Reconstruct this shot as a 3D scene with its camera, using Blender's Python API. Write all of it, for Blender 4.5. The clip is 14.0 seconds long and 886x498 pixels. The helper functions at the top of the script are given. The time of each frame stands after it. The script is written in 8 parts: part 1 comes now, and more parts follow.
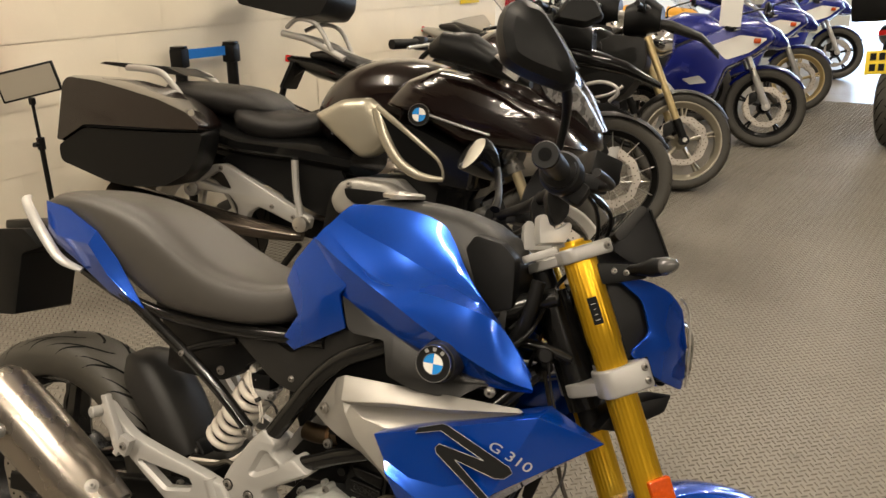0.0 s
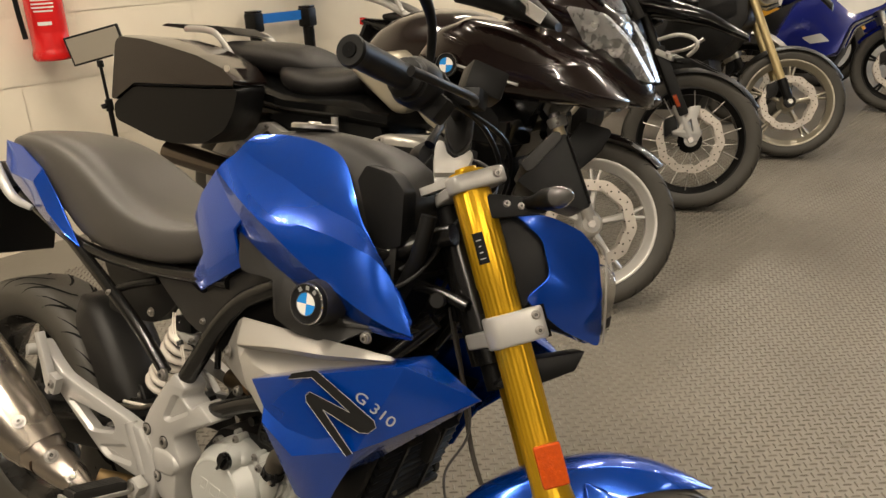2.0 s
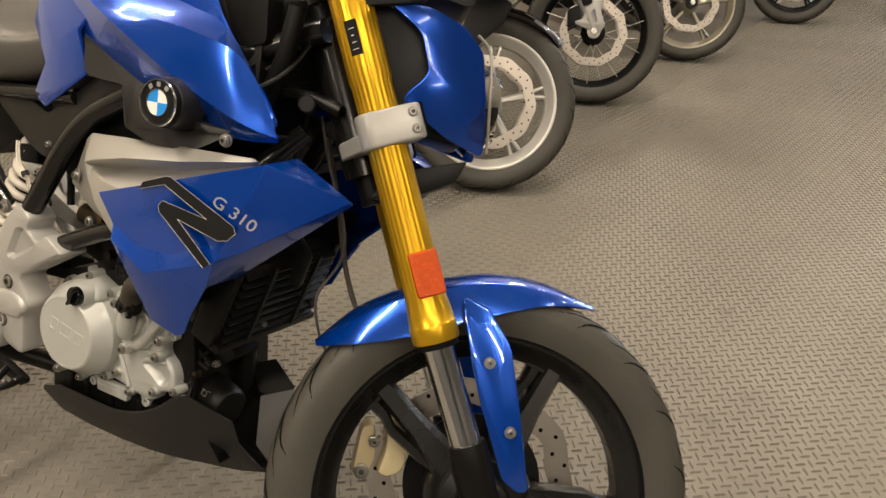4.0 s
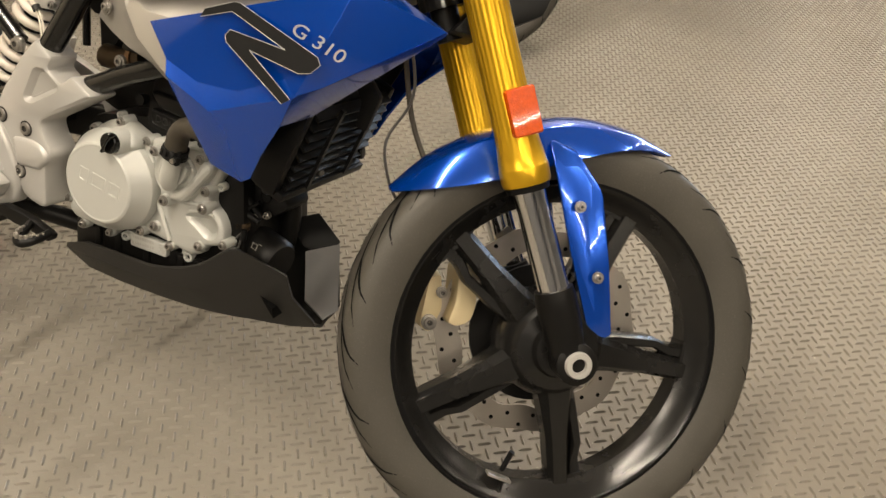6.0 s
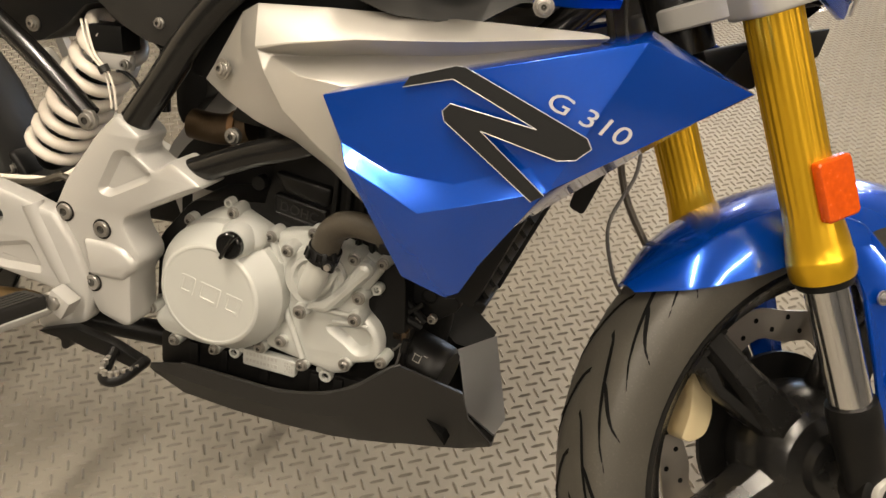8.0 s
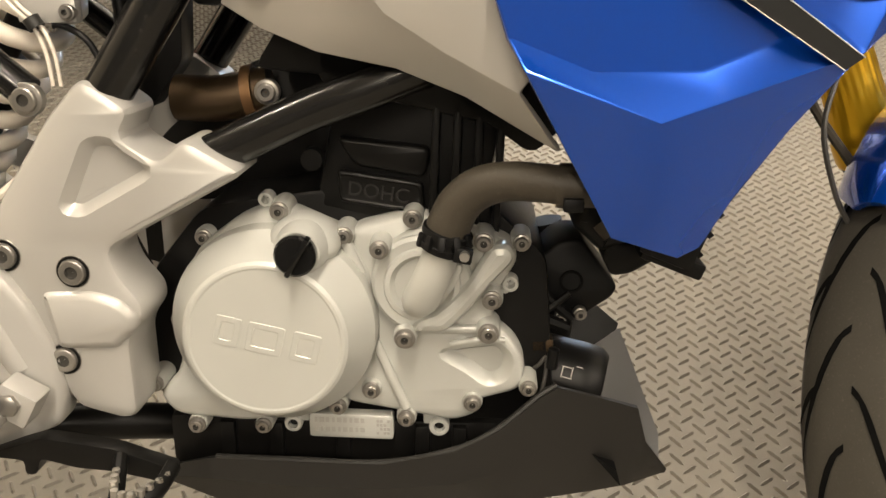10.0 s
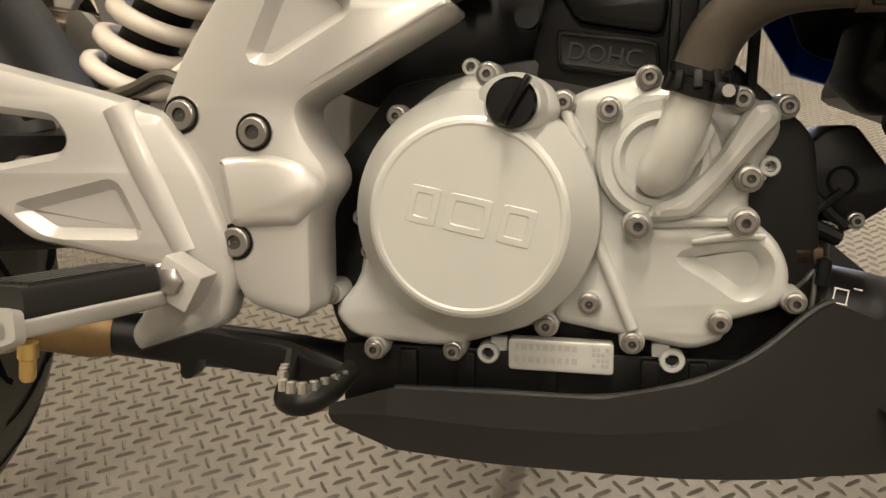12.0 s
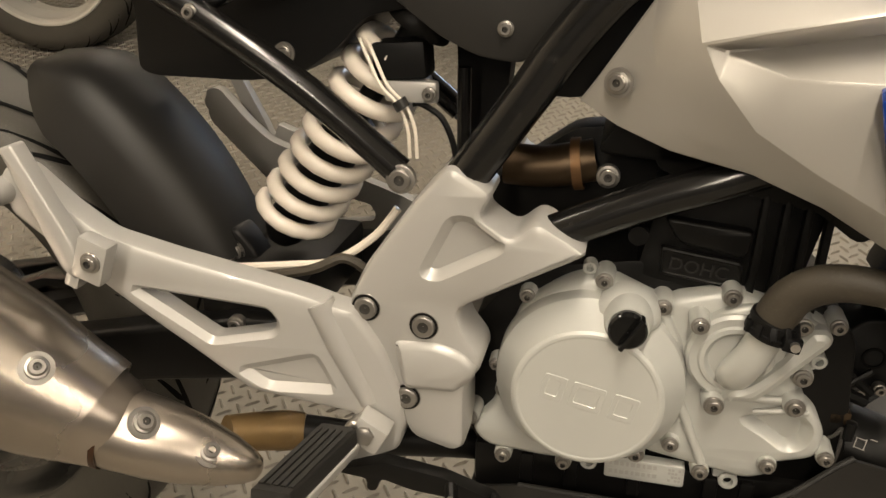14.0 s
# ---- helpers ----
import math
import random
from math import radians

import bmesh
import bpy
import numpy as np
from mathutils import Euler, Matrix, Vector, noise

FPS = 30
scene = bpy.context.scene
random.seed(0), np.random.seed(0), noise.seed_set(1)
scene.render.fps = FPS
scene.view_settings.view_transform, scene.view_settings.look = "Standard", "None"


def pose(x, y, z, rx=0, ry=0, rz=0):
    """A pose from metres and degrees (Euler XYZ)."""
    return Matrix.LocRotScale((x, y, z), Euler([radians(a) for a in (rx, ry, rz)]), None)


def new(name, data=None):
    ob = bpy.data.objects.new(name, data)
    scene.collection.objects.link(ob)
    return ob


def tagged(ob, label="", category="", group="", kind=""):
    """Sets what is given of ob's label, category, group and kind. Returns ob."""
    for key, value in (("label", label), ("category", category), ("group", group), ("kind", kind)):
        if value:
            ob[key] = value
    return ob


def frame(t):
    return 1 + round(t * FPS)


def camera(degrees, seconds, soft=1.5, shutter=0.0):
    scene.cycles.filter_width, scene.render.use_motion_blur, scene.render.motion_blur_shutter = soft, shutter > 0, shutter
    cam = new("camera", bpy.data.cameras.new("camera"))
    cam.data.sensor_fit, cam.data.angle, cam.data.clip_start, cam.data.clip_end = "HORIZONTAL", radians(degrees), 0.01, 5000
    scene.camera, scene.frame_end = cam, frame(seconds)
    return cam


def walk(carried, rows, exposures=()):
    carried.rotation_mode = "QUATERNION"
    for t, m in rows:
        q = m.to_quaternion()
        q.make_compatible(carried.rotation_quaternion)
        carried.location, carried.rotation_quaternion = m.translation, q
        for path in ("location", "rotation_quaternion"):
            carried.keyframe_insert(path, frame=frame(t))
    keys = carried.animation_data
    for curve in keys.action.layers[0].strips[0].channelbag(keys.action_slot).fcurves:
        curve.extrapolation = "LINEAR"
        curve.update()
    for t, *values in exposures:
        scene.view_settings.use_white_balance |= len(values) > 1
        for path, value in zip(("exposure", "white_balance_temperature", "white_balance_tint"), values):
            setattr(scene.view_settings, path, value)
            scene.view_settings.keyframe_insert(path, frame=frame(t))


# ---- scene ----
cam = camera(56.8, 14.0)
METRES, EYE, TILT, LEAN, TURN = 2.31, 1.383, -19.7, 0.3, 25.0
ROWS = [
    (0.0, 0.0, 0.0, 0.0, 0.0, 0.0, -0.0),
    (0.5, 0.0508, 0.0169, 0.0028, 2.07, 0.88, -0.24),
    (1.0, 0.1199, 0.04, 0.0004, 5.85, 1.05, -1.32),
    (1.5, 0.1491, 0.0632, -0.0181, 9.03, -0.14, -0.71),
    (2.0, 0.1616, 0.0749, -0.0299, 9.94, -1.45, -0.98),
    (2.5, 0.1689, 0.0869, -0.0466, 8.95, -2.33, -1.86),
    (3.0, 0.1702, 0.1005, -0.0701, 7.07, -3.61, -2.35),
    (3.5, 0.1709, 0.1067, -0.0883, 5.28, -4.81, -2.27),
    (4.0, 0.1774, 0.1121, -0.1016, 3.54, -6.39, -2.1),
    (6.5, 0.0619, 0.1372, -0.1287, -2.79, -15.14, -2.88),
    (7.0, 0.0295, 0.1551, -0.1196, -4.22, -15.35, -2.47),
    (7.5, -0.0098, 0.2052, -0.1114, -5.2, -15.18, -1.86),
    (10.0, -0.1316, 0.3884, -0.1501, -21.19, -13.12, 7.39),
    (10.5, -0.1348, 0.4213, -0.1916, -20.89, -7.73, 7.41),
    (11.0, -0.1339, 0.4306, -0.2183, -19.27, -3.33, 7.39),
    (11.5, -0.1463, 0.4321, -0.2217, -15.26, -1.57, 7.29),
    (12.0, -0.1559, 0.4333, -0.228, -12.04, -1.97, 7.22),
    (12.5, -0.1611, 0.4322, -0.2276, -10.75, -3.0, 7.0),
    (13.0, -0.1702, 0.437, -0.2234, -10.04, -5.05, 6.67),
    (13.5, -0.1791, 0.4226, -0.1654, -9.62, -9.53, 5.95),
    (14.0, -0.1876, 0.392, -0.0971, -10.74, -15.77, 6.53),
]
walk(cam, [(t, pose(0, 0, EYE, TILT, LEAN, TURN) @ pose(METRES * x, METRES * y, METRES * z, 90 + pitch, roll, yaw)) for t, x, y, z, yaw, pitch, roll in ROWS],
     exposures=[(0.0, -0.42), (2.0, -0.42), (3.0, -0.38), (4.2, -0.2), (6.5, 0.15), (7.7, 0.18), (10.0, 0.28), (12.5, 0.06), (14.0, -0.13)])

# ---- world and light ----
ROOM = pose(-3.33, 2.3, 0, 0, 0, -7)      # local x: into the room from the brick wall, local y: along it
CEIL = 2.9
world = bpy.data.worlds.new("world")
scene.world = world
world.use_nodes = True
world.node_tree.nodes["Background"].inputs[0].default_value = (0.75, 0.85, 1.0, 1)
world.node_tree.nodes["Background"].inputs[1].default_value = 0.25
TUBE_COLOR = (1.0, 0.87, 0.70)


def area_lamp(name, m, sx, sy, power, color):
    data = bpy.data.lights.new(name, "AREA")
    data.shape, data.size, data.size_y, data.energy, data.color = "RECTANGLE", sx, sy, power, color
    ob = new(name, data)
    ob.matrix_world = m
    return ob


# ---- materials ----
def mat(name, color, rough=0.5, metal=0.0, vary=0.12, scale=14.0, bump=0.0, bump_scale=120.0, coat=0.0, rough_vary=0.08,
        emit=0.0, spots=0.0, spec=0.5):
    m = bpy.data.materials.new(name)
    m.use_nodes = True
    nt = m.node_tree
    p = nt.nodes["Principled BSDF"]
    p.inputs["Metallic"].default_value = metal
    p.inputs["Specular IOR Level"].default_value = spec
    p.inputs["Coat Weight"].default_value = coat
    p.inputs["Coat Roughness"].default_value = 0.03
    co = nt.nodes.new("ShaderNodeTexCoord")
    big, fine = nt.nodes.new("ShaderNodeTexNoise"), nt.nodes.new("ShaderNodeTexNoise")
    big.inputs["Scale"].default_value, big.inputs["Detail"].default_value = scale, 6
    fine.inputs["Scale"].default_value, fine.inputs["Detail"].default_value = bump_scale, 3
    for n in (big, fine):
        nt.links.new(co.outputs["Object"], n.inputs["Vector"])
    lo, hi = [max(0, c * (1 - vary)) for c in color], [min(1, c * (1 + vary)) for c in color]
    ramp = nt.nodes.new("ShaderNodeMix")
    ramp.data_type = "RGBA"
    ramp.inputs["A"].default_value, ramp.inputs["B"].default_value = (*lo, 1), (*hi, 1)
    nt.links.new(big.outputs["Fac"], ramp.inputs["Factor"])
    out = ramp.outputs["Result"]
    if spots:
        dust = nt.nodes.new("ShaderNodeValToRGB")
        dust.color_ramp.elements[0].position, dust.color_ramp.elements[1].position = 0.58, 0.75
        nt.links.new(fine.outputs["Fac"], dust.inputs["Fac"])
        add = nt.nodes.new("ShaderNodeMix")
        add.data_type = "RGBA"
        add.inputs["B"].default_value = (0.32, 0.29, 0.25, 1)
        mul = nt.nodes.new("ShaderNodeMath")
        mul.operation = "MULTIPLY"
        mul.inputs[1].default_value = spots
        nt.links.new(dust.outputs["Color"], mul.inputs[0])
        nt.links.new(mul.outputs[0], add.inputs["Factor"])
        nt.links.new(out, add.inputs["A"])
        out = add.outputs["Result"]
    nt.links.new(out, p.inputs["Base Color"])
    mr = nt.nodes.new("ShaderNodeMapRange")
    mr.inputs["To Min"].default_value, mr.inputs["To Max"].default_value = max(0.02, rough - rough_vary), min(1, rough + rough_vary)
    nt.links.new(big.outputs["Fac"], mr.inputs["Value"])
    nt.links.new(mr.outputs["Result"], p.inputs["Roughness"])
    if bump:
        b = nt.nodes.new("ShaderNodeBump")
        b.inputs["Strength"].default_value, b.inputs["Distance"].default_value = min(1, bump), 0.002
        nt.links.new(fine.outputs["Fac"], b.inputs["Height"])
        nt.links.new(b.outputs["Normal"], p.inputs["Normal"])
    if emit:
        p.inputs["Emission Color"].default_value = (*color, 1)
        p.inputs["Emission Strength"].default_value = emit
    return m


def glass(name, color=(1, 1, 1), rough=0.02):
    m = bpy.data.materials.new(name)
    m.use_nodes = True
    p = m.node_tree.nodes["Principled BSDF"]
    p.inputs["Base Color"].default_value = (*color, 1)
    p.inputs["Roughness"].default_value, p.inputs["Transmission Weight"].default_value = rough, 1.0
    p.inputs["IOR"].default_value = 1.3
    return m


BLUE = mat("blue_metallic_paint", (0.0, 0.062, 0.46), 0.22, 0.62, 0.06, 6, coat=1.0, rough_vary=0.02)
BLUE.node_tree.nodes["Principled BSDF"].inputs["Coat IOR"].default_value = 1.5
DEEP_BLUE = mat("deep_blue_paint", (0.008, 0.016, 0.20), 0.25, 0.2, 0.10, 6, coat=1.0)
BROWN = mat("dark_brown_paint", (0.0085, 0.0042, 0.0036), 0.16, 0.1, 0.12, 5, coat=0.6, rough_vary=0.02, spec=0.35)
GLOSS_BLACK = mat("gloss_black", (0.005, 0.005, 0.005), 0.12, 0.0, 0.2, 9, spec=0.35)
BLACK = mat("black_plastic", (0.0042, 0.0042, 0.0043), 0.44, 0.0, 0.2, 18, bump=0.06, bump_scale=1800, rough_vary=0.08, spec=0.20)
GREY_TRIM = mat("dark_grey_trim", (0.015, 0.0143, 0.0132), 0.46, 0.0, 0.10, 15, bump=0.10, bump_scale=2600, rough_vary=0.05, spec=0.35)
MATT_BLACK = mat("matt_black_metal", (0.0045, 0.0043, 0.0041), 0.40, 0.0, 0.25, 22, bump=0.06, bump_scale=1100, spots=0.010, spec=0.22)
FRAME_BLACK = mat("black_enamel_tube", (0.006, 0.0058, 0.0055), 0.2, 0.0, 0.25, 20, spots=0.03, spec=0.45)
RUBBER = mat("tyre_rubber", (0.052, 0.048, 0.040), 0.50, 0.0, 0.25, 12, bump=0.15, bump_scale=500, spots=0.08, spec=0.40)
# near-black colour that paints the shade inside grooves, holes, seams and gaps
RECESS_SHADE = mat("recess_shade", (0.003, 0.003, 0.003), 0.8, 0.0, 0.2, 12, spec=0.1)
SEAT = mat("grey_vinyl", (0.048, 0.044, 0.039), 0.42, 0.0, 0.10, 7, bump=0.16, bump_scale=2400, rough_vary=0.05, spec=0.4)
SEAT_BLACK = mat("black_vinyl", (0.014, 0.013, 0.0125), 0.42, 0.0, 0.10, 7, bump=0.4, bump_scale=900, spec=0.35)
CAST = mat("cast_aluminium", (0.405, 0.396, 0.376), 0.36, 0.28, 0.06, 11, bump=0.03, bump_scale=1500, rough_vary=0.05, coat=0.22)
ENGINE_CAST = mat("grey_cast_cover", (0.465, 0.470, 0.445), 0.38, 0.22, 0.06, 11, bump=0.05, bump_scale=1300, rough_vary=0.05, coat=0.18)
SILVER_PAINT = mat("silver_paint", (0.36, 0.345, 0.315), 0.36, 0.45, 0.04, 9, bump=0.02, bump_scale=2400, rough_vary=0.03)
CHAMPAGNE = mat("champagne_paint", (0.36, 0.33, 0.26), 0.34, 0.55, 0.06, 9, coat=0.4)
BRIGHT_RIM = mat("bright_silver_rim", (0.60, 0.585, 0.55), 0.32, 0.35, 0.05, 9)
STEEL = mat("bright_steel", (0.55, 0.53, 0.50), 0.3, 0.95, 0.12, 30, spots=0.04)
CHROME = mat("chrome", (0.72, 0.72, 0.72), 0.1, 1.0, 0.05, 20)
BRUSHED = mat("brushed_steel", (0.42, 0.375, 0.325), 0.27, 0.95, 0.15, 5, bump=0.06, bump_scale=700, rough_vary=0.07)
DARK_STEEL = mat("dark_polished_steel", (0.13, 0.108, 0.09), 0.2, 0.9, 0.15, 6)
SCREW_STEEL = mat("zinc_screw", (0.30, 0.285, 0.265), 0.36, 0.85, 0.15, 60, spots=0.03)
GOLD = mat("gold_anodised", (0.72, 0.42, 0.02), 0.3, 0.8, 0.06, 16, rough_vary=0.05)
GOLD_DULL = mat("dull_gold", (0.52, 0.41, 0.21), 0.38, 0.6, 0.08, 16)
BRONZE = mat("pale_gold_caliper", (0.62, 0.52, 0.32), 0.42, 0.35, 0.08, 16)
WHITE_SPRING = mat("white_enamel", (0.72, 0.66, 0.58), 0.35, 0.0, 0.06, 16, coat=0.3, spots=0.05)
ORANGE = mat("amber_reflector", (0.50, 0.065, 0.002), 0.25, 0.0, 0.35, 160, bump=0.25, bump_scale=420, coat=0.2, spec=0.3)
WHITE = mat("white_plastic", (0.75, 0.74, 0.70), 0.4, 0.0, 0.05, 10)
EMBLEM_BLUE = mat("emblem_blue", (0.02, 0.25, 0.70), 0.25, 0.0, 0.05, 10, coat=0.6)
DECAL = mat("black_decal", (0.008, 0.008, 0.008), 0.6, 0.0, 0.1, 10, spec=0.15)
SILVER_DECAL = mat("silver_decal", (0.36, 0.36, 0.355), 0.35, 0.4, 0.05, 10)
MIRROR = mat("mirror_glass", (0.85, 0.87, 0.88), 0.02, 1.0, 0.02, 10, rough_vary=0.0)
BRASS = mat("brass", (0.60, 0.42, 0.16), 0.35, 0.9, 0.15, 30)
YELLOW_PAINT = mat("yellow_fairing_paint", (0.62, 0.30, 0.02), 0.3, 0.0, 0.08, 8, coat=0.5)
# darker metal tone for the shade inside screw recesses
SOCKET_SHADE = mat("socket_shade", (0.07, 0.066, 0.06), 0.5, 0.6, 0.2, 60)
SEAM = mat("scorched_weld", (0.06, 0.03, 0.015), 0.5, 0.6, 0.35, 20)
RUST = mat("heat_stained_pipe", (0.20, 0.11, 0.05), 0.5, 0.7, 0.35, 20, spots=0.1)
BRONZE_PIPE = mat("stained_steel_pipe", (0.085, 0.058, 0.034), 0.42, 0.8, 0.35, 20, spots=0.06)
TARNISHED = mat("tarnished_brass_pipe", (0.20, 0.13, 0.055), 0.5, 0.6, 0.45, 26, spots=0.12)
HOSE = mat("rubber_hose", (0.046, 0.039, 0.029), 0.5, 0.0, 0.15, 14, bump=0.15, bump_scale=300, spots=0.05, spec=0.35)
LENS = mat("smoky_lens_plastic", (0.07, 0.07, 0.068), 0.08, 0.0, 0.3, 60, coat=0.8)
GREY_CABLE = mat("grey_cable", (0.05, 0.047, 0.043), 0.4, 0.0, 0.1, 14)
CLEAR = glass("clear_lens")
SMOKE = glass("smoked_screen", (0.75, 0.75, 0.75))
RED = mat("red_enamel", (0.62, 0.012, 0.012), 0.25, 0.0, 0.08, 8, coat=0.5)
BELT = mat("blue_webbing", (0.01, 0.17, 0.62), 0.6, 0.0, 0.1, 30, bump=0.3, bump_scale=600)
YELLOW = mat("yellow_plate", (0.85, 0.62, 0.02), 0.4, 0.0, 0.05, 10)
PANEL = mat("diffuser_panel", (0.30, 0.27, 0.22), 0.35, 0.0, 0.05, 8)
PAPER = mat("paper", (0.72, 0.71, 0.68), 0.5, 0.0, 0.04, 10)
TUBE_GLOW = mat("lamp_tube", (1.0, 0.86, 0.68), 0.3, 0.0, 0.0, 5, emit=14.0)
CEILING = mat("ceiling_paint", (0.70, 0.675, 0.62), 0.8, 0.0, 0.08, 2)
WHEEL_BLACK = mat("satin_black_wheel", (0.0085, 0.0082, 0.0078), 0.26, 0.0, 0.25, 22, spots=0.012, spec=0.45)
# grey that holds the daylight sheen on the pan's inner side
SHEEN_GREY = mat("grey_sheen_plastic", (0.15, 0.15, 0.15), 0.34, 0.0, 0.1, 14)
DISC_STEEL = mat("worn_disc_steel", (0.42, 0.385, 0.34), 0.36, 0.9, 0.15, 30, spots=0.05)
LAMP_BOWL = mat("frosted_reflector", (0.50, 0.50, 0.50), 0.28, 0.6, 0.45, 30, bump=1.0, bump_scale=28)


# ---- mesh helpers ----
def V(*a):
    return Vector(a)


def link(name, bm, material, parent=None, label="", angle=38, bevel=0.0, subsurf=0, m=None, solid=0.0):
    if m is not None:
        bm.transform(m)
    bmesh.ops.remove_doubles(bm, verts=bm.verts, dist=1e-6)
    if solid:
        bmesh.ops.recalc_face_normals(bm, faces=bm.faces)
        bmesh.ops.solidify(bm, geom=bm.faces[:], thickness=solid)
    bmesh.ops.recalc_face_normals(bm, faces=bm.faces)
    if bevel:
        es = [e for e in bm.edges if len(e.link_faces) == 2 and e.calc_face_angle(0) > 0.5]
        bmesh.ops.bevel(bm, geom=es, offset=bevel, offset_type="OFFSET", segments=2, profile=0.6, affect="EDGES", clamp_overlap=True)
    lim = radians(angle)
    for f in bm.faces:
        f.smooth = True
    for e in bm.edges:
        if len(e.link_faces) == 2 and e.calc_face_angle(0) > lim:
            e.smooth = False
    me = bpy.data.meshes.new(name)
    bm.to_mesh(me)
    bm.free()
    me.materials.append(material)
    ob = new(name, me)
    if subsurf:
        mod = ob.modifiers.new("smooth", "SUBSURF")
        mod.levels = mod.render_levels = subsurf
    if parent:
        ob.parent = parent
    if label:
        tagged(ob, label)
    return ob


def part(name, bm, material, parent, label="", **k):
    return link(name, bm, material, parent, label, **k)


def thing(name, m, label, category, group="", kind=""):
    ob = new(name)
    ob.empty_display_size = 0.1
    ob.matrix_world = m
    return tagged(ob, label, category, group, kind)


def prism(pts, y0, y1, bm=None):
    """Side outline in x, z, extruded from y0 to y1. y may be a function of x, z."""
    bm = bm or bmesh.new()
    ya = y0 if callable(y0) else (lambda x, z: y0)
    yb = y1 if callable(y1) else (lambda x, z: y1)
    a = [bm.verts.new((x, ya(x, z), z)) for x, z in pts]
    b = [bm.verts.new((x, yb(x, z), z)) for x, z in pts]
    n = len(pts)
    bm.faces.new(a), bm.faces.new(b[::-1])
    for i in range(n):
        bm.faces.new((a[i], b[i], b[(i + 1) % n], a[(i + 1) % n]))
    return bm


def frustum(pts, y0, y1, inset, bm=None):
    """As prism, with the outline at y1 drawn in by inset all round."""
    bm = bm or bmesh.new()
    n = len(pts)
    area = sum(pts[i][0] * pts[(i + 1) % n][1] - pts[(i + 1) % n][0] * pts[i][1] for i in range(n))
    s = 1 if area > 0 else -1
    inner = []
    for i in range(n):
        p, q, r = V(*pts[i - 1]), V(*pts[i]), V(*pts[(i + 1) % n])
        d1, d2 = (q - p).normalized(), (r - q).normalized()
        n1, n2 = V(-d1.y, d1.x) * s, V(-d2.y, d2.x) * s
        k = n1 + n2
        k = k / max(0.35, k.length_squared / 2)
        inner.append(q + k * inset)
    a = [bm.verts.new((x, y0, z)) for x, z in pts]
    b = [bm.verts.new((p.x, y1, p.y)) for p in inner]
    bm.faces.new(a), bm.faces.new(b[::-1])
    for i in range(n):
        bm.faces.new((a[i], b[i], b[(i + 1) % n], a[(i + 1) % n]))
    return bm


def box(c, s, bm=None, m=None):
    bm = bm or bmesh.new()
    mm = Matrix.Translation(c) @ (m or Matrix()) @ Matrix.Diagonal((*s, 1))
    bmesh.ops.create_cube(bm, size=1, matrix=mm)
    return bm


def rounded(pts, r=0.01, steps=3, loop=True):
    """The outline with its corners cut round."""
    out, n = [], len(pts)
    for i in range(n):
        q = V(*pts[i])
        p, s = V(*pts[i - 1]), V(*pts[(i + 1) % n])
        a, b = p - q, s - q
        k = min(r, a.length * 0.45, b.length * 0.45)
        a, b = q + a.normalized() * k, q + b.normalized() * k
        for j in range(steps + 1):
            t = j / steps
            out.append(tuple((a * (1 - t) + q * t) * (1 - t) + (q * (1 - t) + b * t) * t))
    return out


def disc_pts(cx, cz, r, n=32, r2=None):
    return [(cx + r * math.cos(2 * math.pi * i / n), cz + (r2 or r) * math.sin(2 * math.pi * i / n)) for i in range(n)]


def smooth_path(pts, steps=6):
    pts = [Vector(p) for p in pts]
    if len(pts) < 3:
        return pts
    out = []
    for i in range(len(pts) - 1):
        p0, p1, p2, p3 = pts[max(0, i - 1)], pts[i], pts[i + 1], pts[min(len(pts) - 1, i + 2)]
        for j in range(steps):
            t = j / steps
            out.append(0.5 * (2 * p1 + (p2 - p0) * t + (2 * p0 - 5 * p1 + 4 * p2 - p3) * t * t + (3 * p1 - p0 - 3 * p2 + p3) * t ** 3))
    return out + [pts[-1]]


def tube(pts, r, seg=10, bm=None, steps=6, flat=1.0, closed=False):
    """A round bar along a smoothed path; r may be a list, one for each given point."""
    bm = bm or bmesh.new()
    k = len(pts)
    path = smooth_path(pts, steps)
    rs = r if isinstance(r, (list, tuple)) else [r] * k
    rings, side = [], None
    for i, p in enumerate(path):
        t = (path[min(i + 1, len(path) - 1)] - path[max(i - 1, 0)]).normalized()
        if side is None:
            side = t.cross(V(0, 0, 1) if abs(t.z) < 0.9 else V(1, 0, 0)).normalized()
        side = (side - t * side.dot(t)).normalized()
        up = t.cross(side)
        u = i / max(1, len(path) - 1) * (k - 1)
        a = min(int(u), k - 2) if k > 1 else 0
        rr = rs[a] + (rs[min(a + 1, k - 1)] - rs[a]) * (u - a)
        rings.append([bm.verts.new(p + (side * math.cos(q) + up * math.sin(q) * flat) * rr) for q in [2 * math.pi * j / seg for j in range(seg)]])
    for a, b in zip(rings, rings[1:]):
        for j in range(seg):
            bm.faces.new((a[j], a[(j + 1) % seg], b[(j + 1) % seg], b[j]))
    if not closed:
        bm.faces.new(rings[0][::-1]), bm.faces.new(rings[-1])
    return bm


